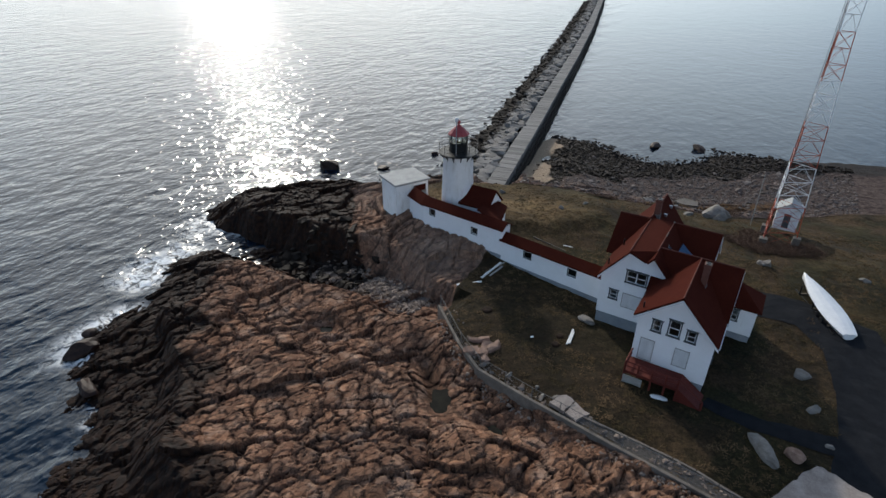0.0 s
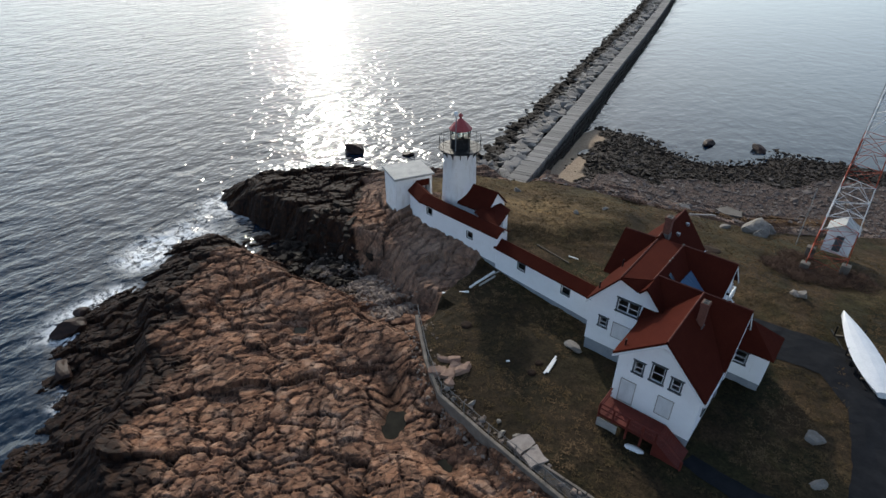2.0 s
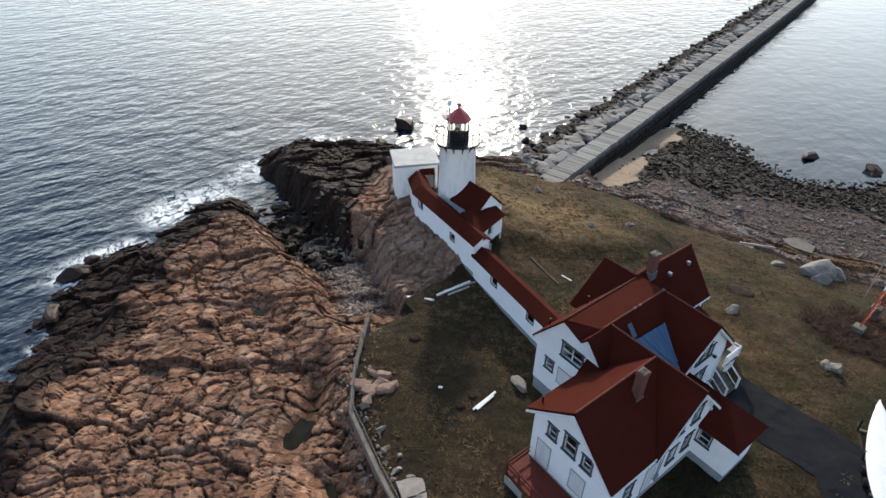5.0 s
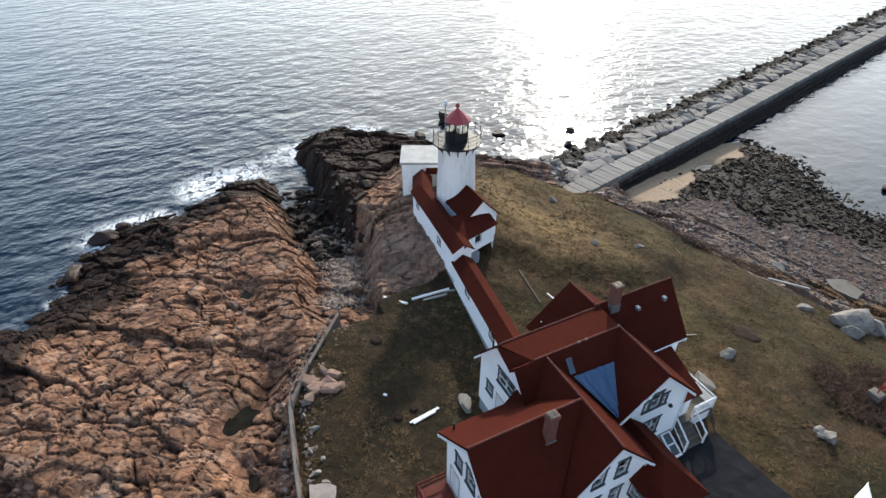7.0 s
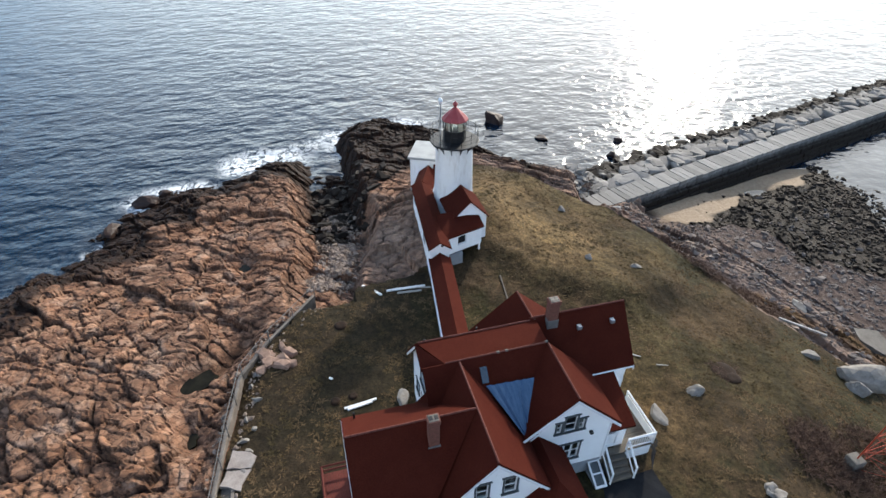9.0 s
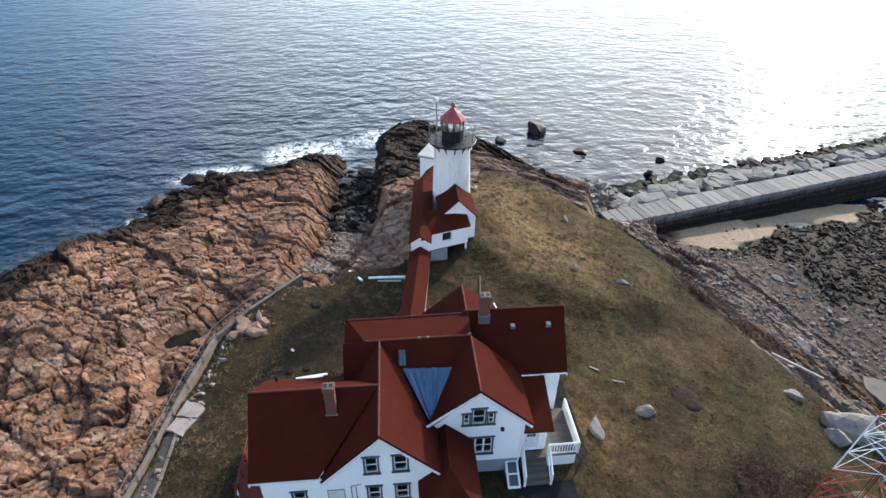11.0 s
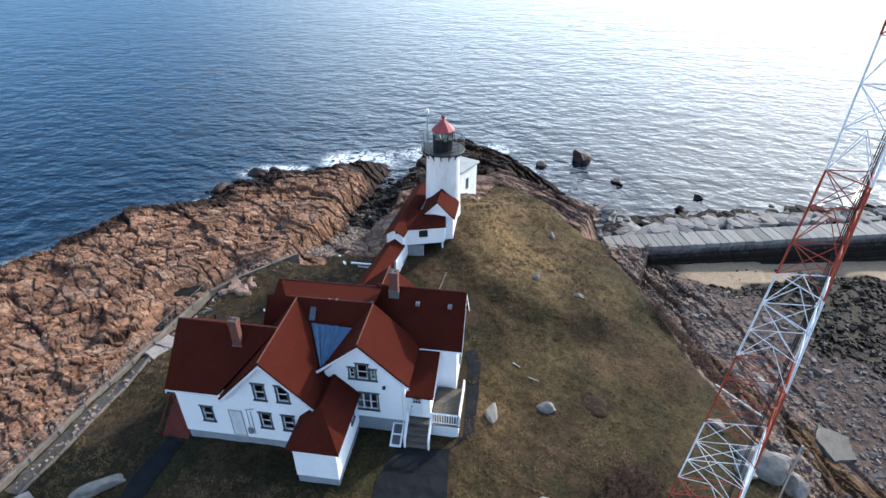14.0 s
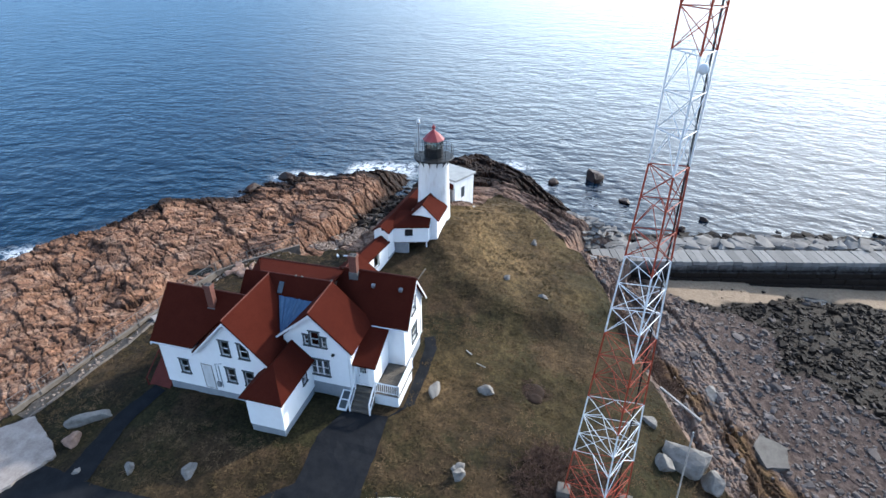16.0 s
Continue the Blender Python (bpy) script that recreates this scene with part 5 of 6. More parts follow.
part("hut_wall", blockbm((1.9, 72.6, -2.2), (4.4, 74.6, 0.5), 0.02), PAINT, hut)
part("door", blockbm((2.8, 72.55, -1.9), (3.5, 72.6, -0.1), 0.01), TRIM, hut, "dark grey door")
for sgn in (-1, 1):
    bm = bmesh.new()
    solid(bm, [(3.15, 72.4, 1.35), (3.15, 74.8, 1.35), (3.15 + sgn * 1.45, 74.8, 0.42), (3.15 + sgn * 1.45, 72.4, 0.42)], (0, 0, -0.1))
    part("roof", bm, GREYROOF, hut)
bm = bmesh.new()
solid(bm, [(1.95, 72.6, 0.5), (4.35, 72.6, 0.5), (3.15, 72.6, 1.25)], (0, 0.1, 0))
part("gable_panel", bm, PAINT, hut)
pole = tagged(link_bm("flag_pole", bar(bmesh.new(), (-0.4, 73.4, -3.0), (-0.45, 73.1, 4.1), 0.05, 8), GREYWOOD), "bare grey wooden pole standing in the turf", "pole")

# ---- stones ----


def hull_mesh(name, seed, mat, n=16, size=(1, 1, 1), smooth=False):
    """An angular stone: the hull of random points in a box of unit half size."""
    rnd = random.Random(seed)
    bm = bmesh.new()
    for _ in range(n):
        v = Vector((rnd.uniform(-1, 1), rnd.uniform(-1, 1), rnd.uniform(-1, 1)))
        k = max(abs(c) for c in v)
        v = v / k * rnd.uniform(0.75, 1.0) if k > 0 else v
        if v.length > 1.35:
            v *= 1.35 / v.length
        bm.verts.new([c * s for c, s in zip(v, size)])
    r = bmesh.ops.convex_hull(bm, input=bm.verts)
    bmesh.ops.delete(bm, geom=[g for g in r["geom_interior"] if isinstance(g, bmesh.types.BMVert)], context="VERTS")
    me = bpy.data.meshes.new(name)
    bm.to_mesh(me)
    bm.free()
    me.materials.append(mat)
    return me


def boulder_mesh(name, seed, size, mat, sub=3):
    """A weathered boulder: a sphere pressed by random planes and roughened."""
    rnd = random.Random(seed)
    bm = bmesh.new()
    bmesh.ops.create_icosphere(bm, subdivisions=sub, radius=1)
    planes = [(Vector((rnd.gauss(0, 1), rnd.gauss(0, 1), rnd.gauss(0, 0.8))).normalized(), rnd.uniform(0.45, 0.78)) for _ in range(14)]
    for v in bm.verts:
        for n, d in planes:
            over = v.co.dot(n) - d
            if over > 0:
                v.co -= n * over * 0.9
        v.co += v.co.normalized() * (0.12 * noise.noise(v.co * 1.8 + Vector((seed, 0, 0))) + 0.05 * noise.noise(v.co * 6 + Vector((0, seed, 0))))
        v.co = Vector((v.co.x * size[0], v.co.y * size[1], v.co.z * size[2])) * 1.15
    me = bpy.data.meshes.new(name)
    bm.to_mesh(me)
    bm.free()
    me.materials.append(mat)
    return me


PINK = simple("pink_granite_boulder", (0.15, 0.088, 0.064), (0.33, 0.22, 0.165), 2.6, 0.85, bump=0.7)


def boulder(x, y, size, seed, mat=BOULDER, turn=0.0, sink=0.35, label="pale grey granite boulder lying in the turf", z=None):
    ob = new("boulder", boulder_mesh("boulder", seed, size, mat))
    ob.matrix_world = pose(x, y, (height_at(x, y) if z is None else z) + size[2] * (1 - 2 * sink), 0, 0, turn)
    return tagged(ob, label, "boulder", "boulders on the headland")


boulder(4.4, 33.0, (1.5, 0.65, 0.5), 1, turn=130, label="long pale grey boulder on the lawn")
boulder(6.4, 33.5, (0.75, 0.6, 0.45), 2, PINK, label="rounded pinkish boulder on the lawn")
boulder(8.3, 35.7, (0.35, 0.25, 0.2), 3)
boulder(7.2, 38.8, (0.65, 0.35, 0.4), 4, turn=40)
boulder(6.4, 42.7, (0.8, 0.55, 0.35), 5, turn=10)
boulder(2.2, 59.7, (0.6, 0.5, 0.45), 6)
boulder(-5.8, 59.9, (0.85, 0.5, 0.4), 7, turn=80)
boulder(-4.7, 56.2, (0.95, 0.5, 0.45), 8, turn=10, label="tall pale boulder on the lawn by the porch")
boulder(-7.7, 72.3, (0.9, 0.5, 0.4), 9, turn=40)
boulder(-5.2, 75.0, (2.0, 1.5, 1.15), 10, turn=70, label="large grey boulder beside the wooden pole")
boulder(-3.9, 73.0, (1.0, 0.8, 0.7), 11, turn=20)
boulder(-3.7, 76.3, (1.1, 0.9, 0.8), 12)
boulder(1.6, 59.6, (0.5, 0.4, 0.25), 13)
boulder(11.0, 62.3, (0.6, 0.45, 0.35), 14)
boulder(1.9, 59.4, (0.35, 0.3, 0.2), 15)
ro = random.Random(31)
for k in range(15):
    a, q = ro.uniform(0, 6.28), ro.random() ** 0.6
    x, y = -16.3 + 1.35 * q * math.cos(a), 32.1 + 1.25 * q * math.sin(a)
    sx, sy, sz = ro.uniform(0.35, 0.75), ro.uniform(0.28, 0.55), ro.uniform(0.22, 0.42)
    ob = new("boulder", hull_mesh("boulder", 720 + k, PINK, 22, (sx, sy, sz)))
    ob.matrix_world = pose(x, y, height_at(x, y) + 0.05 * (1 - q), ro.uniform(-14, 14), ro.uniform(-14, 14), 40 + ro.uniform(-35, 35))
    tagged(ob, "pink granite block in a low jointed outcrop on the lawn", "boulder", "boulders on the headland")
boulder(-10.3, 40.2, (0.75, 0.45, 0.45), 31, label="pale boulder against the house wall")
boulder(-20.4, 59.2, (0.45, 0.35, 0.25), 32)
boulder(-29.2, 60.8, (0.5, 0.4, 0.35), 33)
boulder(-18.6, 62.8, (0.6, 0.25, 0.2), 34, turn=70)
for k in range(8):
    boulder(-7.6 - 1.1 * k + 0.3 * math.sin(5 * k), 29.9 + 0.35 * math.sin(9 * k) + 0.09 * k, (0.22 + 0.12 * (k % 3), 0.2, 0.16), 40 + k, turn=50 * k, label="small loose stone along the low wall")
# rocks in the sea
for k, (x, y, sx, sy, sz, z) in enumerate(((-66.3, 67.4, 2.3, 1.8, 1.4, -6.7), (-58.3, 72.0, 1.3, 0.8, 0.45, -6.9), (-52.3, 16.9, 1.9, 1.1, 0.8, -6.6), (-54.4, 18.3, 0.9, 0.7, 0.5, -6.7), (-46.4, 14.0, 1.5, 1.0, 0.8, -6.6),
                                           (-50.0, 79.5, 0.9, 0.6, 0.5, -6.8), (-54.5, 83.0, 0.7, 0.5, 0.4, -6.9), (-20.5, 110.5, 1.6, 1.0, 0.7, -6.8), (-13.0, 113.0, 1.8, 1.1, 0.7, -6.8), (-63.0, 60.5, 1.2, 1.0, 0.7, -6.8))):
    boulder(x, y, (sx, sy, sz), 60 + k, SEARUST, 40 * k, 0.5, "dark weed-covered rock standing in the sea", z)

# ---- breakwater ----


def on_line(s):
    """The point s metres along the breakwater and the direction there."""
    for (x0, y0), (x1, y1) in zip(LINE, LINE[1:]):
        ln = math.hypot(x1 - x0, y1 - y0)
        if s <= ln or (x1, y1) == LINE[-1]:
            return Vector((x0 + (x1 - x0) * s / ln, y0 + (y1 - y0) * s / ln, 0)), Vector(((x1 - x0) / ln, (y1 - y0) / ln, 0))
        s -= ln


breakwater = thing("breakwater", "long granite block breakwater with flat capstones and riprap flank", "breakwater")
bm = bmesh.new()
for k in range(94):
    p, d = on_line(5.0 * k)
    q, e = on_line(5.0 * (k + 1))
    n, n2 = Vector((d.y, -d.x, 0)), Vector((e.y, -e.x, 0))
    lo, top = Vector((0, 0, -12)), Vector((0, 0, DECK - 0.42))
    vs = [bm.verts.new(v) for v in (p - n * 3.5 + lo, p + n * 3.6 + lo, p + n * 1.1 + top, p - n * 1.3 + top, q - n2 * 3.5 + lo, q + n2 * 3.6 + lo, q + n2 * 1.1 + top, q - n2 * 1.3 + top)]
    for f in ((0, 1, 2, 3), (7, 6, 5, 4), (1, 5, 6, 2), (2, 6, 7, 3), (3, 7, 4, 0)):
        bm.faces.new([vs[i] for i in f])
part("core", bm, WALLSTONE, breakwater, "rough granite core")


def bevelled(name, size, mat, bev):
    bm = blockbm([-v / 2 for v in size], [v / 2 for v in size], bev)
    rnd = random.Random(len(name) + int(size[0] * 100))
    for v in bm.verts:
        v.co += Vector((rnd.uniform(-1, 1), rnd.uniform(-1, 1), rnd.uniform(-1, 1))) * bev * 0.5
    me = bpy.data.meshes.new(name)
    bm.to_mesh(me)
    bm.free()
    me.materials.append(mat)
    return me


def place(name, me, parent, m):
    ob = new(name, me)
    ob.parent = parent
    ob.matrix_local = m
    return ob


rs = random.Random(5)
caps = [bevelled("capstone", (w, 2 * HALF, 0.5), CAPSTONE, 0.035) for w in (0.78, 0.92, 1.08)]
s = 0.0
while s < 270:
    k = rs.randrange(3)
    w = (0.78, 0.92, 1.08)[k]
    p, d = on_line(s + w / 2)
    turn = math.degrees(math.atan2(d.y, d.x))
    place("capstone", caps[k], breakwater, pose(p.x + rs.uniform(-0.05, 0.05), p.y, DECK - 0.25 + rs.uniform(-0.04, 0.03), rs.uniform(-0.8, 0.8), rs.uniform(-0.8, 0.8), turn + rs.uniform(-1, 1)))
    s += w + 0.035
far_caps = []
while s < 460:
    p, d = on_line(s + 0.46)
    far_caps.append((1, pose(p.x, p.y, DECK - 0.25 + rs.uniform(-0.04, 0.03), 0, 0, math.degrees(math.atan2(d.y, d.x)))))
    s += 0.955
blocks_me = [bevelled("wall_block", (w, 0.9, 0.66), WALLSTONE, 0.05) for w in (1.2, 1.6, 2.1)]
far = []
for row in range(5):
    s = rs.uniform(0, 1)
    while s < 300:
        k = rs.randrange(3)
        w = (1.2, 1.6, 2.1)[k]
        p, d = on_line(s + w / 2)
        n = Vector((d.y, -d.x, 0))
        off = HALF - 0.40 + (0.40 + 0.26 * (row - 1) if row else 0.0) + rs.uniform(-0.06, 0.06)
        m = pose(p.x + n.x * off, p.y + n.y * off, DECK - 0.85 - 0.69 * row, 0, rs.uniform(-1, 1), math.degrees(math.atan2(d.y, d.x)) + rs.uniform(-1.5, 1.5))
        if s < 88:
            place("wall_block", blocks_me[k], breakwater, m)
        else:
            far.append((k, m))
        s += w + 0.04

def joined(name, bases, mats, material, parent=None):
    """Many stones as one mesh from transform matrices."""
    cos, faces, base = [], [], 0
    data = []
    for me in bases:
        v = np.array([tuple(w.co) for w in me.vertices])
        data.append((v, [tuple(p.vertices) for p in me.polygons]))
    for i, m in mats:
        v, f = data[i]
        a = np.array(m)
        cos.append(v @ a[:3, :3].T + a[:3, 3])
        faces += [tuple(q + base for q in p) for p in f]
        base += len(v)
    me = bpy.data.meshes.new(name)
    me.from_pydata(np.concatenate(cos).tolist(), [], faces)
    me.materials.append(material)
    ob = new(name, me)
    if parent:
        ob.parent = parent
    return tagged(ob, kind="stuff")


joined("far_capstone", caps, far_caps, CAPSTONE, breakwater)
joined("far_wall_block", blocks_me, far, WALLSTONE, breakwater)
stones = [hull_mesh("riprap_stone", 100 + k, RIPRAP, 18, (0.95, 0.65, 0.42)) for k in range(7)]


rest = []
near = 0
for k in range(2300):
    s = -3 + 330 * (k / 2300) ** 1.35
    p, d = on_line(max(s, 0))
    n = Vector((d.y, -d.x, 0))
    o = rs.random() ** 0.85 * 10.0
    off = HALF + 0.5 + o
    zz = DECK - 0.40 - 0.38 * max(o - 1.5, 0) * 1.12 + rs.uniform(-0.2, 0.2)
    lean = 5 if o < 3.2 else 22
    q = p - n * off + d * min(s, 0)
    sc = rs.uniform(0.9, 1.7) if o < 3.2 else rs.uniform(0.6, 1.4)
    m = pose(q.x, q.y, zz, rs.uniform(-lean, lean), rs.uniform(-lean, lean), rs.uniform(0, 360)) @ Matrix.Diagonal((sc, sc * rs.uniform(0.8, 1.2), sc * 0.85, 1))
    i = rs.randrange(7)
    if near < 290 and s < 75 and k % 3 == 0:
        place("riprap_stone", stones[i], breakwater, m)
        near += 1
    else:
        rest.append((i, m))
joined("riprap_rest", stones, rest, RIPRAP, breakwater)
# loose stones at the landing and down the far side
loose = []
for k in range(260):
    x, y = rs.uniform(-45.5, -35.4), rs.uniform(62, 71)
    if y < 64 + 0.25 * (x + 44) or (y > 66.6 and x > -36.0 - 0.26 * (y - 67.4)):
        continue
    sc = rs.uniform(0.35, 0.9)
    loose.append((rs.randrange(7), pose(x, y, height_at(x, y) + 0.1, rs.uniform(-12, 12), rs.uniform(-12, 12), rs.uniform(0, 360)) @ Matrix.Diagonal((sc, sc, sc * 0.7, 1))))
for i, m in loose:
    ob = new("shore_stone", stones[i])
    ob.matrix_world = m
    tagged(ob, "angular grey granite stone heaped at the breakwater landing", "stone", "stones at the landing")

# beach cobbles and weed-covered stones
cob = [hull_mesh("cobble", 200 + k, COBBLE, 12, (1, 0.75, 0.5)) for k in range(6)]
mats = []
bx = np.array([rs.uniform(-42, 12) for _ in range(14000)])
by = np.array([rs.uniform(66, 116) for _ in range(14000)])
bh, bl, bs, _, _, bd, bt, _, bo = terrain(bx, by)
weedy = []
for k in range(14000):
    if bl[k] > 0.05 or bd[k] < -3 or (bo[k] > 0.5 and rs.random() < 0.85) or (bs[k] > 0.25 and rs.random() < 0.985) or bx[k] < -34.2 - 0.258 * (by[k] - 67.4) + 3.2:
        continue
    low = bt[k] > 0.7
    sc = rs.uniform(0.08, 0.22) * (1.9 if rs.random() < 0.10 else 1) * (1.4 if low else 1)
    (weedy if low and rs.random() < 0.9 else mats).append((rs.randrange(6), pose(bx[k], by[k], bh[k] + sc * 0.2, rs.uniform(-25, 25), rs.uniform(-25, 25), rs.uniform(0, 360)) @ Matrix.Diagonal((sc, sc, sc, 1))))
tagged(joined("beach_cobbles", cob, mats, COBBLE), "grey and pink beach cobbles below the lawn bank", "cobbles")
big = [hull_mesh("beach_stone", 240 + k, COBBLE, 16, (1, 0.72, 0.42)) for k in range(6)]
spots = [(rs.uniform(-30, 8), rs.uniform(72, 104)) for _ in range(700)]
sh, sl, ss, _, _, _, st, _, _ = terrain(np.array([p[0] for p in spots]), np.array([p[1] for p in spots]))
made = 0
for (x, y), z, lw, sd, wd in zip(spots, sh, sl, ss, st):
    if lw > 0.02 or sd > 0.2 or made >= 110 or (wd > 0.7 and rs.random() < 0.75) or y < 74 + 0.3 * (x + 20):
        continue
    sc = 0.22 + 0.5 * rs.random() ** 2.2
    ob = new("beach_stone", big[made % 6])
    ob.matrix_world = pose(x, y, z + sc * 0.12, rs.uniform(-14, 14), rs.uniform(-14, 14), rs.uniform(0, 360)) @ Matrix.Diagonal((sc, sc, sc, 1))
    tagged(ob, "pale grey granite stone on the gravel beach", "stone", "stones on the upper beach")
    made += 1
WEEDSTONE = stone_material("weed_covered_stone", (0.009, 0.006, 0.005), (0.036, 0.026, 0.018), 0.75)
weed_cob = [hull_mesh("weed_stone", 220 + k, WEEDSTONE, 13, (1, 0.75, 0.5)) for k in range(6)]
weedy.sort(key=lambda q: -q[1].to_scale().x)
for i, m in weedy[:260]:
    ob = new("weed_stone", weed_cob[i])
    ob.matrix_world = m
    tagged(ob, "dark weed-covered stone on the lower beach", "stone", "large stones on the lower beach")
tagged(joined("weed_stones", weed_cob, weedy[260:], WEEDSTONE), "dark weed-covered stones on the lower beach", "stones")
mats = []
for k in range(2200):
    t = rs.random()
    x = -25.5 - 17 * t
    y = np.interp(x, [-42, -33, -25], [38.6, 38.6, 36.4]) + rs.gauss(0, 0.95)
    sc = rs.uniform(0.09, 0.26) * (1.6 if rs.random() < 0.12 else 1)
    mats.append((rs.randrange(6), (x, y, sc)))
gh = terrain(np.array([m[1][0] for m in mats]), np.array([m[1][1] for m in mats]))[0]
GULLYSTONE = simple("pale_storm_cobble", (0.11, 0.080, 0.063), (0.34, 0.265, 0.212), 1.6, 0.85, bump=0.4)
gc = [hull_mesh("storm_cobble", 300 + k, GULLYSTONE, 12, (1, 0.8, 0.6)) for k in range(5)]
tagged(joined("gully_cobbles", gc, [(i % 5, pose(x, y, z + sc * 0.2, rs.uniform(-30, 30), rs.uniform(-30, 30), rs.uniform(0, 360)) @ Matrix.Diagonal((sc, sc, sc, 1))) for (i, (x, y, sc)), z in zip(mats, gh)], GULLYSTONE),
       "pale storm-tossed cobbles filling the rock gully", "cobbles")

# ---- drive, path, slabs ----


def laid(name, rows, mat, up=0.05, step=0.5):
    """A strip laid on the ground between a left and a right edge line."""
    bm = bmesh.new()
    prev = None
    for (l0, r0), (l1, r1) in zip(rows, rows[1:]):
        n = max(1, int(math.hypot(l1[0] - l0[0], l1[1] - l0[1]) / step))
        for k in range(n + (rows[-1] == (l1, r1))):
            t = k / n
            a = Vector(l0).lerp(Vector(l1), t)
            b = Vector(r0).lerp(Vector(r1), t)
            cols = []
            m = max(2, int((a - b).length / step))
            for j in range(m + 1):
                q = a.lerp(b, j / m) + Vector((0.10 * noise.noise(Vector((a.x * 1.3, a.y * 1.3, j))), 0.10 * noise.noise(Vector((a.y, a.x, j + 5)))))
                cols.append((q.x, q.y))
            cols = [cols[round(j * m / 8)] if m >= 8 else tuple(Vector(cols[0]).lerp(Vector(cols[-1]), j / 8)) for j in range(9)]
            line = [bm.verts.new((x, y, height_at(x, y) + up)) for x, y in cols]
            if prev:
                for j in range(8):
                    bm.faces.new((prev[j], prev[j + 1], line[j + 1], line[j]))
            prev = line
    bmesh.ops.recalc_face_normals(bm, faces=bm.faces)
    if bm.faces[:][0].normal.z < 0:
        bmesh.ops.reverse_faces(bm, faces=bm.faces)
    return link_bm(name, bm, mat)


tagged(laid("road", [((-1.3, 50.3), (-1.3, 53.6)), ((1.5, 49.4), (1.6, 53.9)), ((5.4, 49.8), (5.6, 54.2)), ((7.6, 47.2), (11.5, 52.5)), ((8.6, 42.0), (14.0, 45.0)), ((8.8, 37.5), (15.0, 38.0)), ((8.4, 33.5), (14, 30)), ((10.0, 28), (14, 24))], ASPHALT), "dark worn asphalt drive", "drive", kind="structure")
tagged(laid("path", [((0.2, 35.0), (0.5, 36.2)), ((3.5, 34.5), (4.0, 35.9)), ((8.9, 35.0), (9.0, 37.0))], ASPHALT, 0.045), "narrow dark asphalt path", "path", kind="structure")
tagged(laid("path", [((-2.3, 54.2), (-1.2, 53.6)), ((-3.0, 55.1), (-2.2, 54.4)), ((-9.5, 55.0), (-9.5, 54.0)), ((-11.0, 54.4), (-10.6, 53.6))], ASPHALT, 0.045), "narrow dark asphalt path", "path", kind="structure")


def slab(pts, z, mat, label, thick=0.25, name="concrete_slab"):
    """A cast slab with a broken, uneven edge."""
    rnd = random.Random(int(100 * abs(pts[0][0])))
    edge = []
    for (x0, y0), (x1, y1) in zip(pts, pts[1:] + pts[:1]):
        n = max(2, int(math.hypot(x1 - x0, y1 - y0) / 0.35))
        edge += [(x0 + (x1 - x0) * k / n + rnd.uniform(-0.1, 0.1), y0 + (y1 - y0) * k / n + rnd.uniform(-0.1, 0.1), z + rnd.uniform(-0.02, 0.02)) for k in range(n)]
    bm = bmesh.new()
    solid(bm, edge, (0, 0, -thick))
    return tagged(link_bm(name, bm, mat), label, "slab")


PALECONC = simple("pale_pink_concrete", (0.19, 0.155, 0.135), (0.37, 0.32, 0.285), 1.4, 0.85, bump=0.3)
slab([(6.8, 27.6), (5.3, 29.0), (6.2, 30.8), (7.6, 33.4), (11.0, 32.3), (13.5, 28.5), (10.5, 26.0)], -0.92, PALECONC, "pale cracked concrete slab beside the drive", 0.9)
slab([(-9.3, 29.2), (-8.5, 30.7), (-7.6, 30.4), (-8.0, 29.0)], -0.98, PALECONC, "broken pale concrete slab on the lawn edge", 0.5)
slab([(-7.9, 28.9), (-7.5, 30.3), (-6.4, 29.7), (-7.0, 28.6)], -1.02, PALECONC, "broken pale concrete slab on the lawn edge", 0.5)
slab([(-10.9, 81.2), (-9.9, 83.0), (-7.9, 82.6), (-7.6, 81.0), (-9.4, 80.4)], height_at(-9.2, 81.7) + 0.35, CONCRETE, "flat tan stone slab lying on the beach", 0.8, "stone_slab")
boulder(-14.0, 78.0, (1.0, 0.8, 0.3), 72, label="flat grey stone slab on the beach")

# ---- low wall and fence on the south edge ----
FENCE = [(-23.0, 37.2), (-22.6, 35.3), (-18.2, 31.6), (-15.3, 29.7), (-10.5, 28.9), (-3.5, 28.0), (1.0, 27.5), (5.4, 26.9)]
WALLCONC = simple("weathered_wall_concrete", (0.095, 0.078, 0.063), (0.23, 0.195, 0.163), 1.3, 0.85, bump=0.35)
low_wall = thing("low_wall", "low grey concrete retaining wall between lawn and rocks", "wall", kind="structure")
fence = thing("fence", "grey galvanised fence with thin rails along the low wall", "fence")
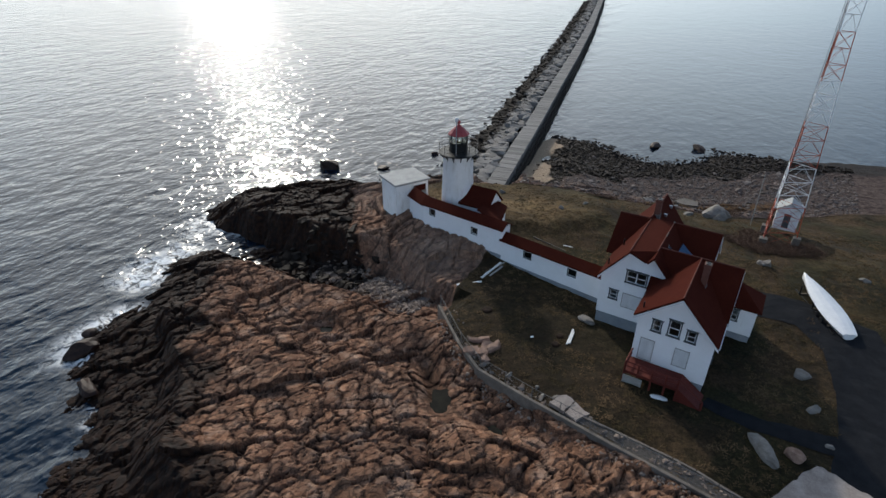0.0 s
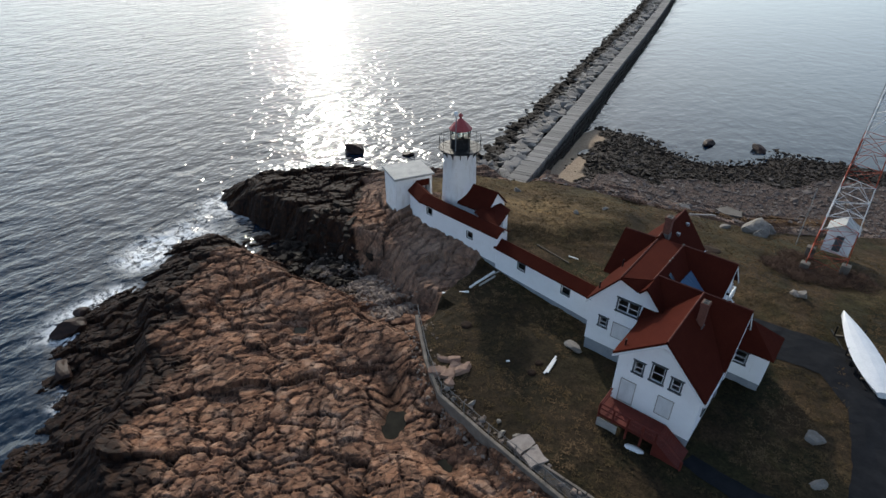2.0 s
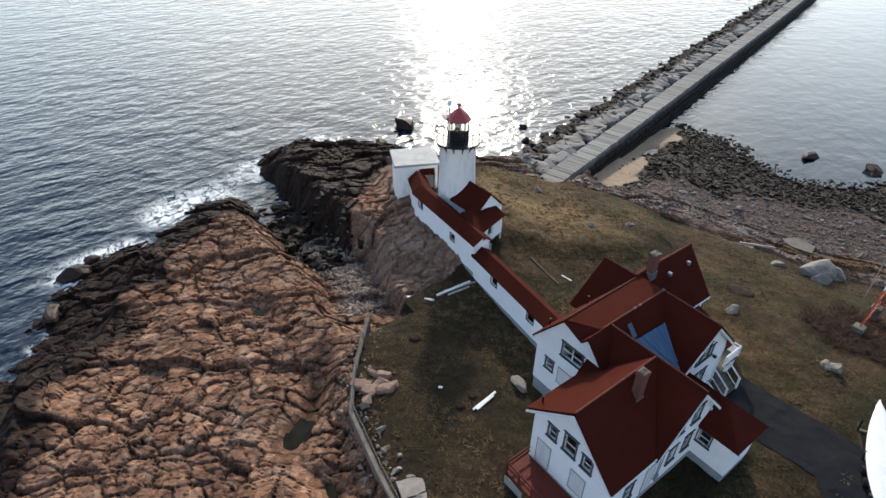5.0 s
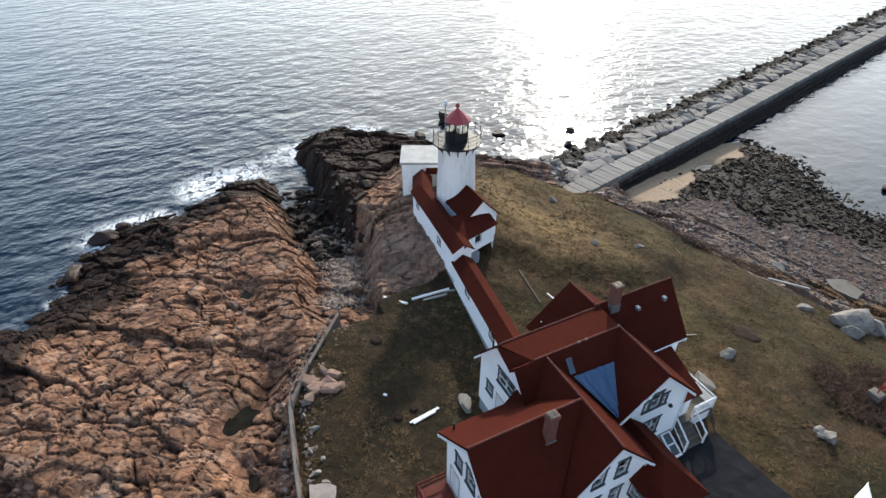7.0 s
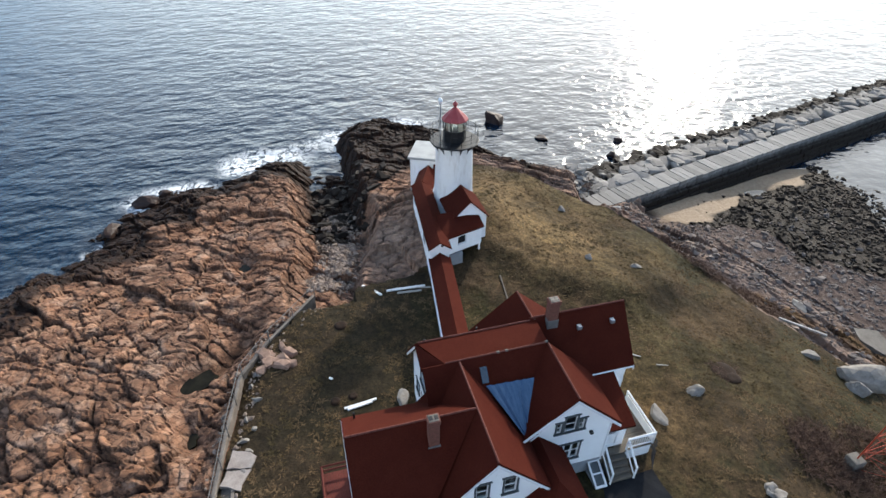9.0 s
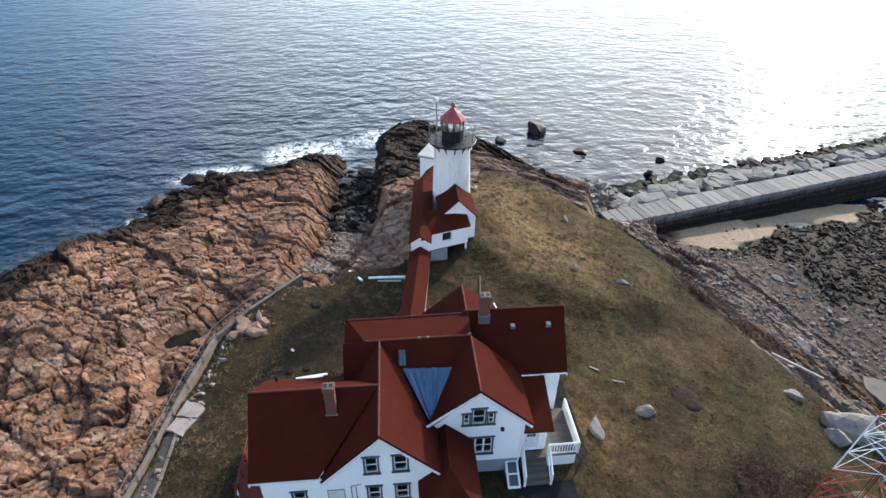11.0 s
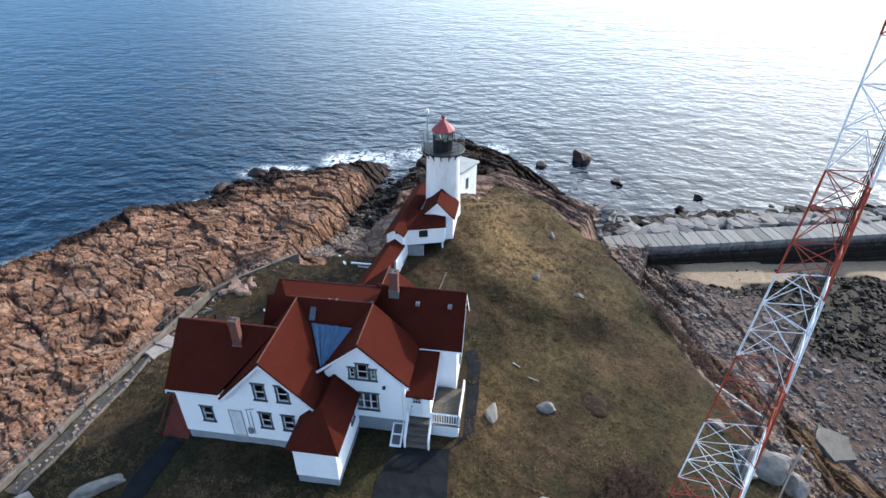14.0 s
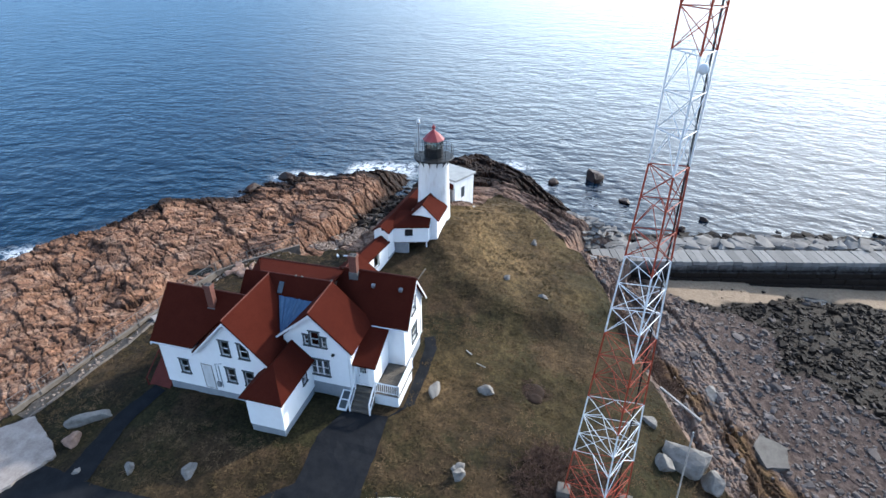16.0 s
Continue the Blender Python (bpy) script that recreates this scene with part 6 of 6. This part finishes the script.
for (x0, y0), (x1, y1) in zip(FENCE[1:], FENCE[2:]):
    m, ln = local_frame((x0, y0), (x1, y1))
    part("wall_section", shift(blockbm((-0.05, -0.24, -3.6), (ln, 0.02, -1.0), 0.03), m), WALLCONC, low_wall)
    part("rail", bar(bmesh.new(), (x0, y0, 0.05), (x1, y1, 0.05), 0.024, 6), FENCEGREY, fence)
    part("rail", bar(bmesh.new(), (x0, y0, -0.75), (x1, y1, -0.75), 0.014, 6), FENCEGREY, fence)
    k = max(1, round(ln / 2.4))
    for j in range(k + 1):
        q = m @ Vector((ln * j / k, 0.06, 0))
        part("post", bar(bmesh.new(), (q.x, q.y, -1.3), (q.x, q.y, 0.07), 0.032, 6), FENCEGREY, fence)
    segs = []
    for j in range(int(ln / 0.28)):
        for sgn in (-1, 1):
            u = 0.28 * j
            u2 = min(max(u + sgn * 0.8, 0), ln)
            pa, pb = m @ Vector((u, 0.05, -0.75)), m @ Vector((u2, 0.05, -0.75 + 0.8 * abs(u2 - u) / 0.8))
            if (pb - pa).length > 0.1:
                segs.append((pa, pb, 0.004))
    rods("wire_mesh", segs, FENCEGREY, fence, "thin wire mesh")

# gravelled strip behind the wall, held by a low kerb
STRIPGRAVEL = simple("grey_strip_gravel", (0.030, 0.026, 0.023), (0.105, 0.093, 0.083), 5.0, 0.9, bump=0.6)
STRIP = [((-8.0, 28.8), (-7.9, 29.3)), ((-3.5, 28.2), (-3.4, 29.3)), ((1.0, 27.7), (1.1, 28.9)), ((5.2, 27.1), (5.4, 28.2))]
tagged(laid("gravel_strip", STRIP, STRIPGRAVEL, 0.04), "grey gravel strip behind the low wall", "path", kind="structure")
for (_, (x0, y0)), (_, (x1, y1)) in zip(STRIP, STRIP[1:]):
    n = max(1, int(math.hypot(x1 - x0, y1 - y0) / 1.4))
    for k in range(n):
        qa, qb = [(x0 + (x1 - x0) * t, y0 + (y1 - y0) * t) for t in ((k + 0.02) / n, (k + 0.98) / n)]
        pa, pb = Vector((*qa, height_at(*qa) + 0.02)), Vector((*qb, height_at(*qb) + 0.02))
        kd = pb - pa
        kerb_m = Matrix.Translation((pa + pb) / 2) @ kd.to_track_quat("X", "Z").to_matrix().to_4x4()
        part("kerb_stone", blockbm((-kd.length / 2, -0.09, -0.2), (kd.length / 2, 0.09, 0.1), 0.02, kerb_m), WALLCONC, low_wall)

# loose rubble along the wall, on both its sides
rub = []
for k in range(330):
    i = rs.randrange(1, len(FENCE) - 1)
    (x0, y0), (x1, y1) = FENCE[i], FENCE[i + 1]
    t = rs.random()
    side = rs.choice((-1, 1)) * rs.uniform(0.35, 1.2)
    ln = math.hypot(x1 - x0, y1 - y0)
    x, y = x0 + (x1 - x0) * t - (y1 - y0) / ln * side, y0 + (y1 - y0) * t + (x1 - x0) / ln * side
    sc = rs.uniform(0.06, 0.18) * (1.6 if rs.random() < 0.1 else 1)
    rub.append((rs.randrange(5), (x, y, sc)))
rh = terrain(np.array([m[1][0] for m in rub]), np.array([m[1][1] for m in rub]))[0]
tagged(joined("wall_rubble", gc, [(i, pose(x, y, z + sc * 0.2, rs.uniform(-30, 30), rs.uniform(-30, 30), rs.uniform(0, 360)) @ Matrix.Diagonal((sc, sc, sc, 1))) for (i, (x, y, sc)), z in zip(rub, rh)], GULLYSTONE),
       "pale stone rubble strewn along the low wall", "rubble")
# black boulders at the seaward end of the gully
blk = []
for k in range(150):
    x = rs.uniform(-50, -35)
    y = 38.8 + rs.gauss(0, 1.6) + max(0.0, rs.gauss(0, 1.5))
    sc = rs.uniform(0.3, 0.85)
    blk.append((rs.randrange(6), (x, y, sc)))
kh = terrain(np.array([m[1][0] for m in blk]), np.array([m[1][1] for m in blk]))[0]
for (i, (x, y, sc)), z in zip(blk, kh):
    ob = new("gully_boulder", weed_cob[i])
    ob.matrix_world = pose(x, y, z + sc * 0.15, rs.uniform(-25, 25), rs.uniform(-25, 25), rs.uniform(0, 360)) @ Matrix.Diagonal((sc, sc, sc, 1))
    tagged(ob, "black weed-covered boulder at the gully mouth", "boulder", "boulders in the gully")


def rock_pool(x, y, rx, ry, turn, label):
    """A still pool in a hollow of the rock."""
    ps = [(x + c * math.cos(turn) - d * math.sin(turn), y + c * math.sin(turn) + d * math.cos(turn)) for c, d in ((rx * math.cos(a) * q, ry * math.sin(a) * q) for a, q in ((6.2832 * k / 36, 1 + 0.22 * math.sin(3 * 6.2832 * k / 36 + x) + 0.13 * math.sin(7 * 6.2832 * k / 36 + y)) for k in range(36)))]
    z = float(np.percentile(terrain(np.array([p[0] for p in ps]), np.array([p[1] for p in ps]))[0], 25)) - 0.02
    bm = bmesh.new()
    solid(bm, [(a, b, z) for a, b in ps], (0, 0, -0.6))
    return tagged(link_bm("rock_pool", bm, POOL), label, "rock pool", "rock pools", "structure")


pm = Mat("still_pool_water", 0.12, 0, 0.06)
pm.color(pm.ramp(pm.noise(1.2, 4, 0.6), (0.3, (0.007, 0.006, 0.004)), (0.7, (0.018, 0.016, 0.010))))
pm.bump(pm.noise(5, 3, 0.5), 0.1, 0.02)
POOL = pm.m
rock_pool(-16.1, 25.3, 2.3, 1.3, 2.3, "dark still pool in a hollow of the granite")
rock_pool(-12.2, 26.2, 0.8, 0.5, -0.3, "small dark pool in the granite below the wall")
rock_pool(-31.2, 29.2, 1.0, 0.6, 0.3, "small still pool in the pink granite")

# ---- boat on its cradle ----
boat = thing("boat", "white wrapped sailing boat hull on a low cradle by the drive", "boat")
bmt, bl_ = local_frame((9.4, 49.9), (5.4, 57.7))
bm = bmesh.new()
secs = []
N = 18
for k in range(N + 1):
    t = k / N
    w = 1.12 * (math.sin(math.pi * min(1, 0.10 + 0.92 * t) ** 0.85)) ** 0.75 if t < 0.999 else 0.02
    w = max(w, 0.02)
    sheer = -0.62 + 0.80 * t + 0.25 * (t - 0.4) ** 2
    keel = -1.15 + 0.5 * t + 1.1 * max(0, t - 0.75)
    ridge = sheer + 0.26 * min(1, 4 * t + 0.2) * min(1, 3.0 * (1 - t) + 0.05)
    x = t * bl_
    secs.append([bm.verts.new(p) for p in ((x, 0, keel), (x, w * 0.62, keel * 0.75 + sheer * 0.25), (x, w, sheer), (x, w * 0.5, (sheer + ridge) / 2 + 0.05), (x, 0, ridge), (x, -w * 0.5, (sheer + ridge) / 2 + 0.05), (x, -w, sheer), (x, -w * 0.62, keel * 0.75 + sheer * 0.25))])
for a, b in zip(secs, secs[1:]):
    for j in range(8):
        bm.faces.new((a[j], a[(j + 1) % 8], b[(j + 1) % 8], b[j]))
bm.faces.new(secs[0][::-1])
bm.faces.new(secs[-1])
bmesh.ops.recalc_face_normals(bm, faces=bm.faces)
WRAP = simple("white_shrink_wrap", (0.72, 0.73, 0.74), (0.86, 0.86, 0.86), 1.2, 0.35, bump=0.5)
part("hull", shift(bm, bmt), WRAP, boat, "white wrapped hull")
for x in (1.6, 4.2, 6.6):
    part("bunk", shift(blockbm((x, -1.0, -1.05), (x + 0.16, 1.0, -0.85)), bmt), DECKWOOD, boat, "dark cradle beam")
    for sgn in (-1, 1):
        part("cradle_post", shift(bar(bmesh.new(), (x + 0.08, sgn * 0.95, -1.4), (x + 0.08, sgn * 1.05, -0.62 + 0.1 * x), 0.06, 6), bmt), BLACK, boat)
for sgn in (-1, 1):
    part("cradle_rail", shift(blockbm((0.6, sgn * 0.9 - 0.06, -1.1), (7.6, sgn * 0.9 + 0.06, -0.98)), bmt), BLACK, boat)
    for x in (2.4, 3.3):
        part("wheel", shift(bar(bmesh.new(), (x, sgn * 1.05, -0.85), (x, sgn * 1.22, -0.85), 0.28, 14), bmt), BLACK, boat)

# ---- small things ----


def plank(a, b, w, h, mat, label, name="plank", za=None, zb=None):
    pa = Vector((*a, za if za is not None else height_at(*a) + h / 2 + 0.02))
    pb = Vector((*b, zb if zb is not None else height_at(*b) + h / 2 + 0.02))
    d = pb - pa
    m = Matrix.Translation((pa + pb) / 2) @ d.to_track_quat("X", "Z").to_matrix().to_4x4()
    return tagged(link_bm(name, blockbm((-d.length / 2, -w / 2, -h / 2), (d.length / 2, w / 2, h / 2), min(w, h) * 0.15, m), mat), label, name)


plank((-10.6, 36.3), (-10.85, 38.5), 0.16, 0.1, PLANKWHITE, "white painted plank lying on the grass")
plank((-10.45, 36.5), (-10.7, 38.2), 0.16, 0.1, PLANKWHITE, "white painted plank lying on the grass")
plank((-23.3, 39.4), (-21.2, 40.7), 0.2, 0.14, PLANKWHITE, "white weathered timber at the edge of the rock", "timber")
plank((-21.5, 41.2), (-21.0, 44.4), 0.2, 0.14, PLANKWHITE, "white weathered timber at the edge of the rock", "timber")
plank((-21.0, 42.0), (-20.6, 44.0), 0.18, 0.12, GREYWOOD, "grey weathered timber at the edge of the rock", "timber")
plank((-21.6, 42.0), (-20.7, 44.8), 0.12, 0.1, GREYWOOD, "grey weathered timber at the edge of the rock", "timber")
plank((-12.1, 73.4), (-9.7, 76.4), 0.2, 0.16, GREYWOOD, "bleached driftwood log above the beach", "log")
plank((-17.0, 51.5), (-16.0, 51.7), 0.12, 0.08, PLANKWHITE, "short white plank on the grass", "plank")
plank((-20.3, 50.8), (-16.3, 50.3), 0.12, 0.1, DECKWOOD, "long dark pole lying on the grass", "pole")
plank((-30.6, 66.0), (-29.0, 67.6), 0.3, 0.2, GREYWOOD, "bleached driftwood log at the breakwater landing", "log")
plank((-31.8, 65.6), (-31.0, 66.2), 0.3, 0.2, GREYWOOD, "bleached driftwood log at the breakwater landing", "log")
plank((-10.0, 57.4), (-9.6, 58.0), 0.09, 0.06, GREYWOOD, "short bleached plank on the grass")
plank((-8.6, 58.6), (-8.3, 59.4), 0.07, 0.06, GREYWOOD, "grey stick lying on the grass", "stick")
plank((-13.6, 35.6), (-13.4, 35.8), 0.15, 0.1, PLANKWHITE, "scrap of white wood on the grass", "scrap")
HOLE = simple("bare_peat", (0.009, 0.005, 0.003), (0.034, 0.017, 0.009), 3, 0.95, bump=0.4)
for x, y, r in ((-11.4, 35.8, 0.35), (-11.5, 37.0, 0.32), (-18.6, 37.0, 0.5), (-7.1, 63.3, 1.0), (-6.4, 63.6, 0.6)):
    ob = link_bm("earth_mound", lathe([(r, -0.3), (r, 0.04), (r * 0.8, 0.14), (r * 0.45, 0.17), (0.03, 0.13)], 14), HOLE, None, "", True)
    ob.location = (x, y, height_at(x, y))
    tagged(ob, "small dark patch of bare peat on the lawn", "earth mound", "peat patches")
TWIG = simple("bare_brown_twigs", (0.060, 0.034, 0.024), (0.125, 0.075, 0.052), 3, 0.9, bump=0)


def shrub(x, y, r, h, n, seed, label="leafless brown shrub thicket in the rough grass"):
    rnd = random.Random(seed)
    t = thing("shrub", label, "shrub", "shrubs on the headland")
    segs = []
    spots = [(rnd.uniform(0, 6.28), rnd.random() ** 0.5 * r) for _ in range(n)]
    zs = terrain(np.array([x + q * math.cos(a) for a, q in spots]), np.array([y + q * math.sin(a) for a, q in spots]))[0]
    for _, (a, q) in enumerate(spots):
        px, py = x + q * math.cos(a), y + q * math.sin(a)
        pz = zs[_] - 0.05
        top = h * rnd.uniform(0.4, 1.0) * (1.1 - 0.6 * q / r)
        p0 = Vector((px, py, pz))
        p1 = p0 + Vector((rnd.gauss(0, 0.3), rnd.gauss(0, 0.3), top))
        segs.append((p0, p1, 0.016))
        for _ in range(3):
            b0 = p0.lerp(p1, rnd.uniform(0.3, 0.9))
            segs.append((b0, b0 + Vector((rnd.gauss(0, 0.28), rnd.gauss(0, 0.28), rnd.uniform(0.05, 0.4) * min(1, h))), 0.011))
    tagged(rods("brushwood", segs, TWIG, t), kind="stuff")
    return t


for k, (x, y, r, h, n) in enumerate(((0.6, 65.2, 2.2, 0.8, 420), (-1.0, 65.4, 1.5, 0.6, 240), (3.0, 66.2, 2.2, 0.8, 400), (5.6, 67.6, 2.0, 0.8, 300), (0.4, 68.6, 1.8, 0.7, 260),
                                     (-22.6, 70.6, 1.3, 0.5, 240), (-20.4, 71.0, 1.5, 0.6, 300), (-18.0, 71.7, 1.5, 0.6, 300), (-15.6, 72.8, 1.4, 0.55, 260), (-13.2, 74.2, 1.3, 0.5, 220), (-3.2, 79.4, 1.4, 1.0, 90), (-7.2, 63.4, 1.0, 0.22, 160))):
    shrub(x, y, r, h, n, 500 + k)

# ---- rough grass ----
def grass_mesh(name, seed):
    """A tuft of bent blades."""
    rnd = random.Random(seed)
    cos, faces = [], []
    for k in range(9):
        a = rnd.uniform(0, 6.28)
        r0, lean, w = rnd.uniform(0, 0.10), rnd.uniform(0.05, 0.3), rnd.uniform(0.02, 0.045)
        h = rnd.uniform(0.5, 1.0) * 0.06
        c, q = math.cos(a), math.sin(a)
        n = len(cos)
        cos += [(c * r0 - q * w, q * r0 + c * w, -0.03), (c * r0 + q * w, q * r0 - c * w, -0.03), (c * (r0 + lean * 0.4) + q * w * 0.7, q * (r0 + lean * 0.4) - c * w * 0.7, h * 0.75), (c * (r0 + lean * 0.4) - q * w * 0.7, q * (r0 + lean * 0.4) + c * w * 0.7, h * 0.75), (c * (r0 + lean), q * (r0 + lean), h)]
        faces += [(n, n + 1, n + 2, n + 3), (n + 3, n + 2, n + 4)]
    me = bpy.data.meshes.new(name)
    me.from_pydata(cos, [], faces)
    return me


def grass_material():
    m = Mat("dry_winter_grass", 0.9, 0, 0.1)
    big = m.noise(0.26, 5, 0.7)
    c = m.ramp(big, (0.40, (0.0532, 0.0405, 0.0178)), (0.50, (0.0857, 0.0569, 0.0272)), (0.60, (0.136, 0.0876, 0.0461)))
    m.color(m.mix(m.math("MULTIPLY", m.island(), 0.4), c, (0.0502, 0.035, 0.0178)))
    return m.m


GRASS = grass_material()
tufts = [grass_mesh("tuft", 900 + k) for k in range(5)]
gx = np.array([rs.uniform(-42, 14) for _ in range(15000)])
gy = np.array([rs.uniform(27, 79) for _ in range(15000)])
gh, gl = terrain(gx, gy)[:2]
keep = (gl > 0.9) & (fbm(gx / 3.0, gy / 3.0, 3, 95) > -0.22)
for bx0, by0, bx1, by1 in ((-10.2, 36, 2.6, 54.4), (-5.6, 34.2, 1.2, 36.6), (-2.4, 49.2, 6.5, 54.2), (-29, 44.0, -21, 51.2)):
    keep &= ~((gx > bx0) & (gx < bx1) & (gy > by0) & (gy < by1))
keep &= ~((gx > 6) & (gy > 28) & (gy < 53) & (gx > 12.4 - 0.1 * gy)) & ~((gx > 0) & (gy > 34.2) & (gy < 37))
mats = []
for k in np.nonzero(keep)[0]:
    sc = rs.uniform(0.7, 1.6)
    mats.append((int(k) % 5, pose(gx[k], gy[k], gh[k], 0, 0, rs.uniform(0, 360)) @ Matrix.Diagonal((sc, sc, sc * rs.uniform(0.5, 1.0), 1))))
tagged(joined("rough_grass", tufts, mats, GRASS), "short tufts of dry winter grass over the lawn", "grass")
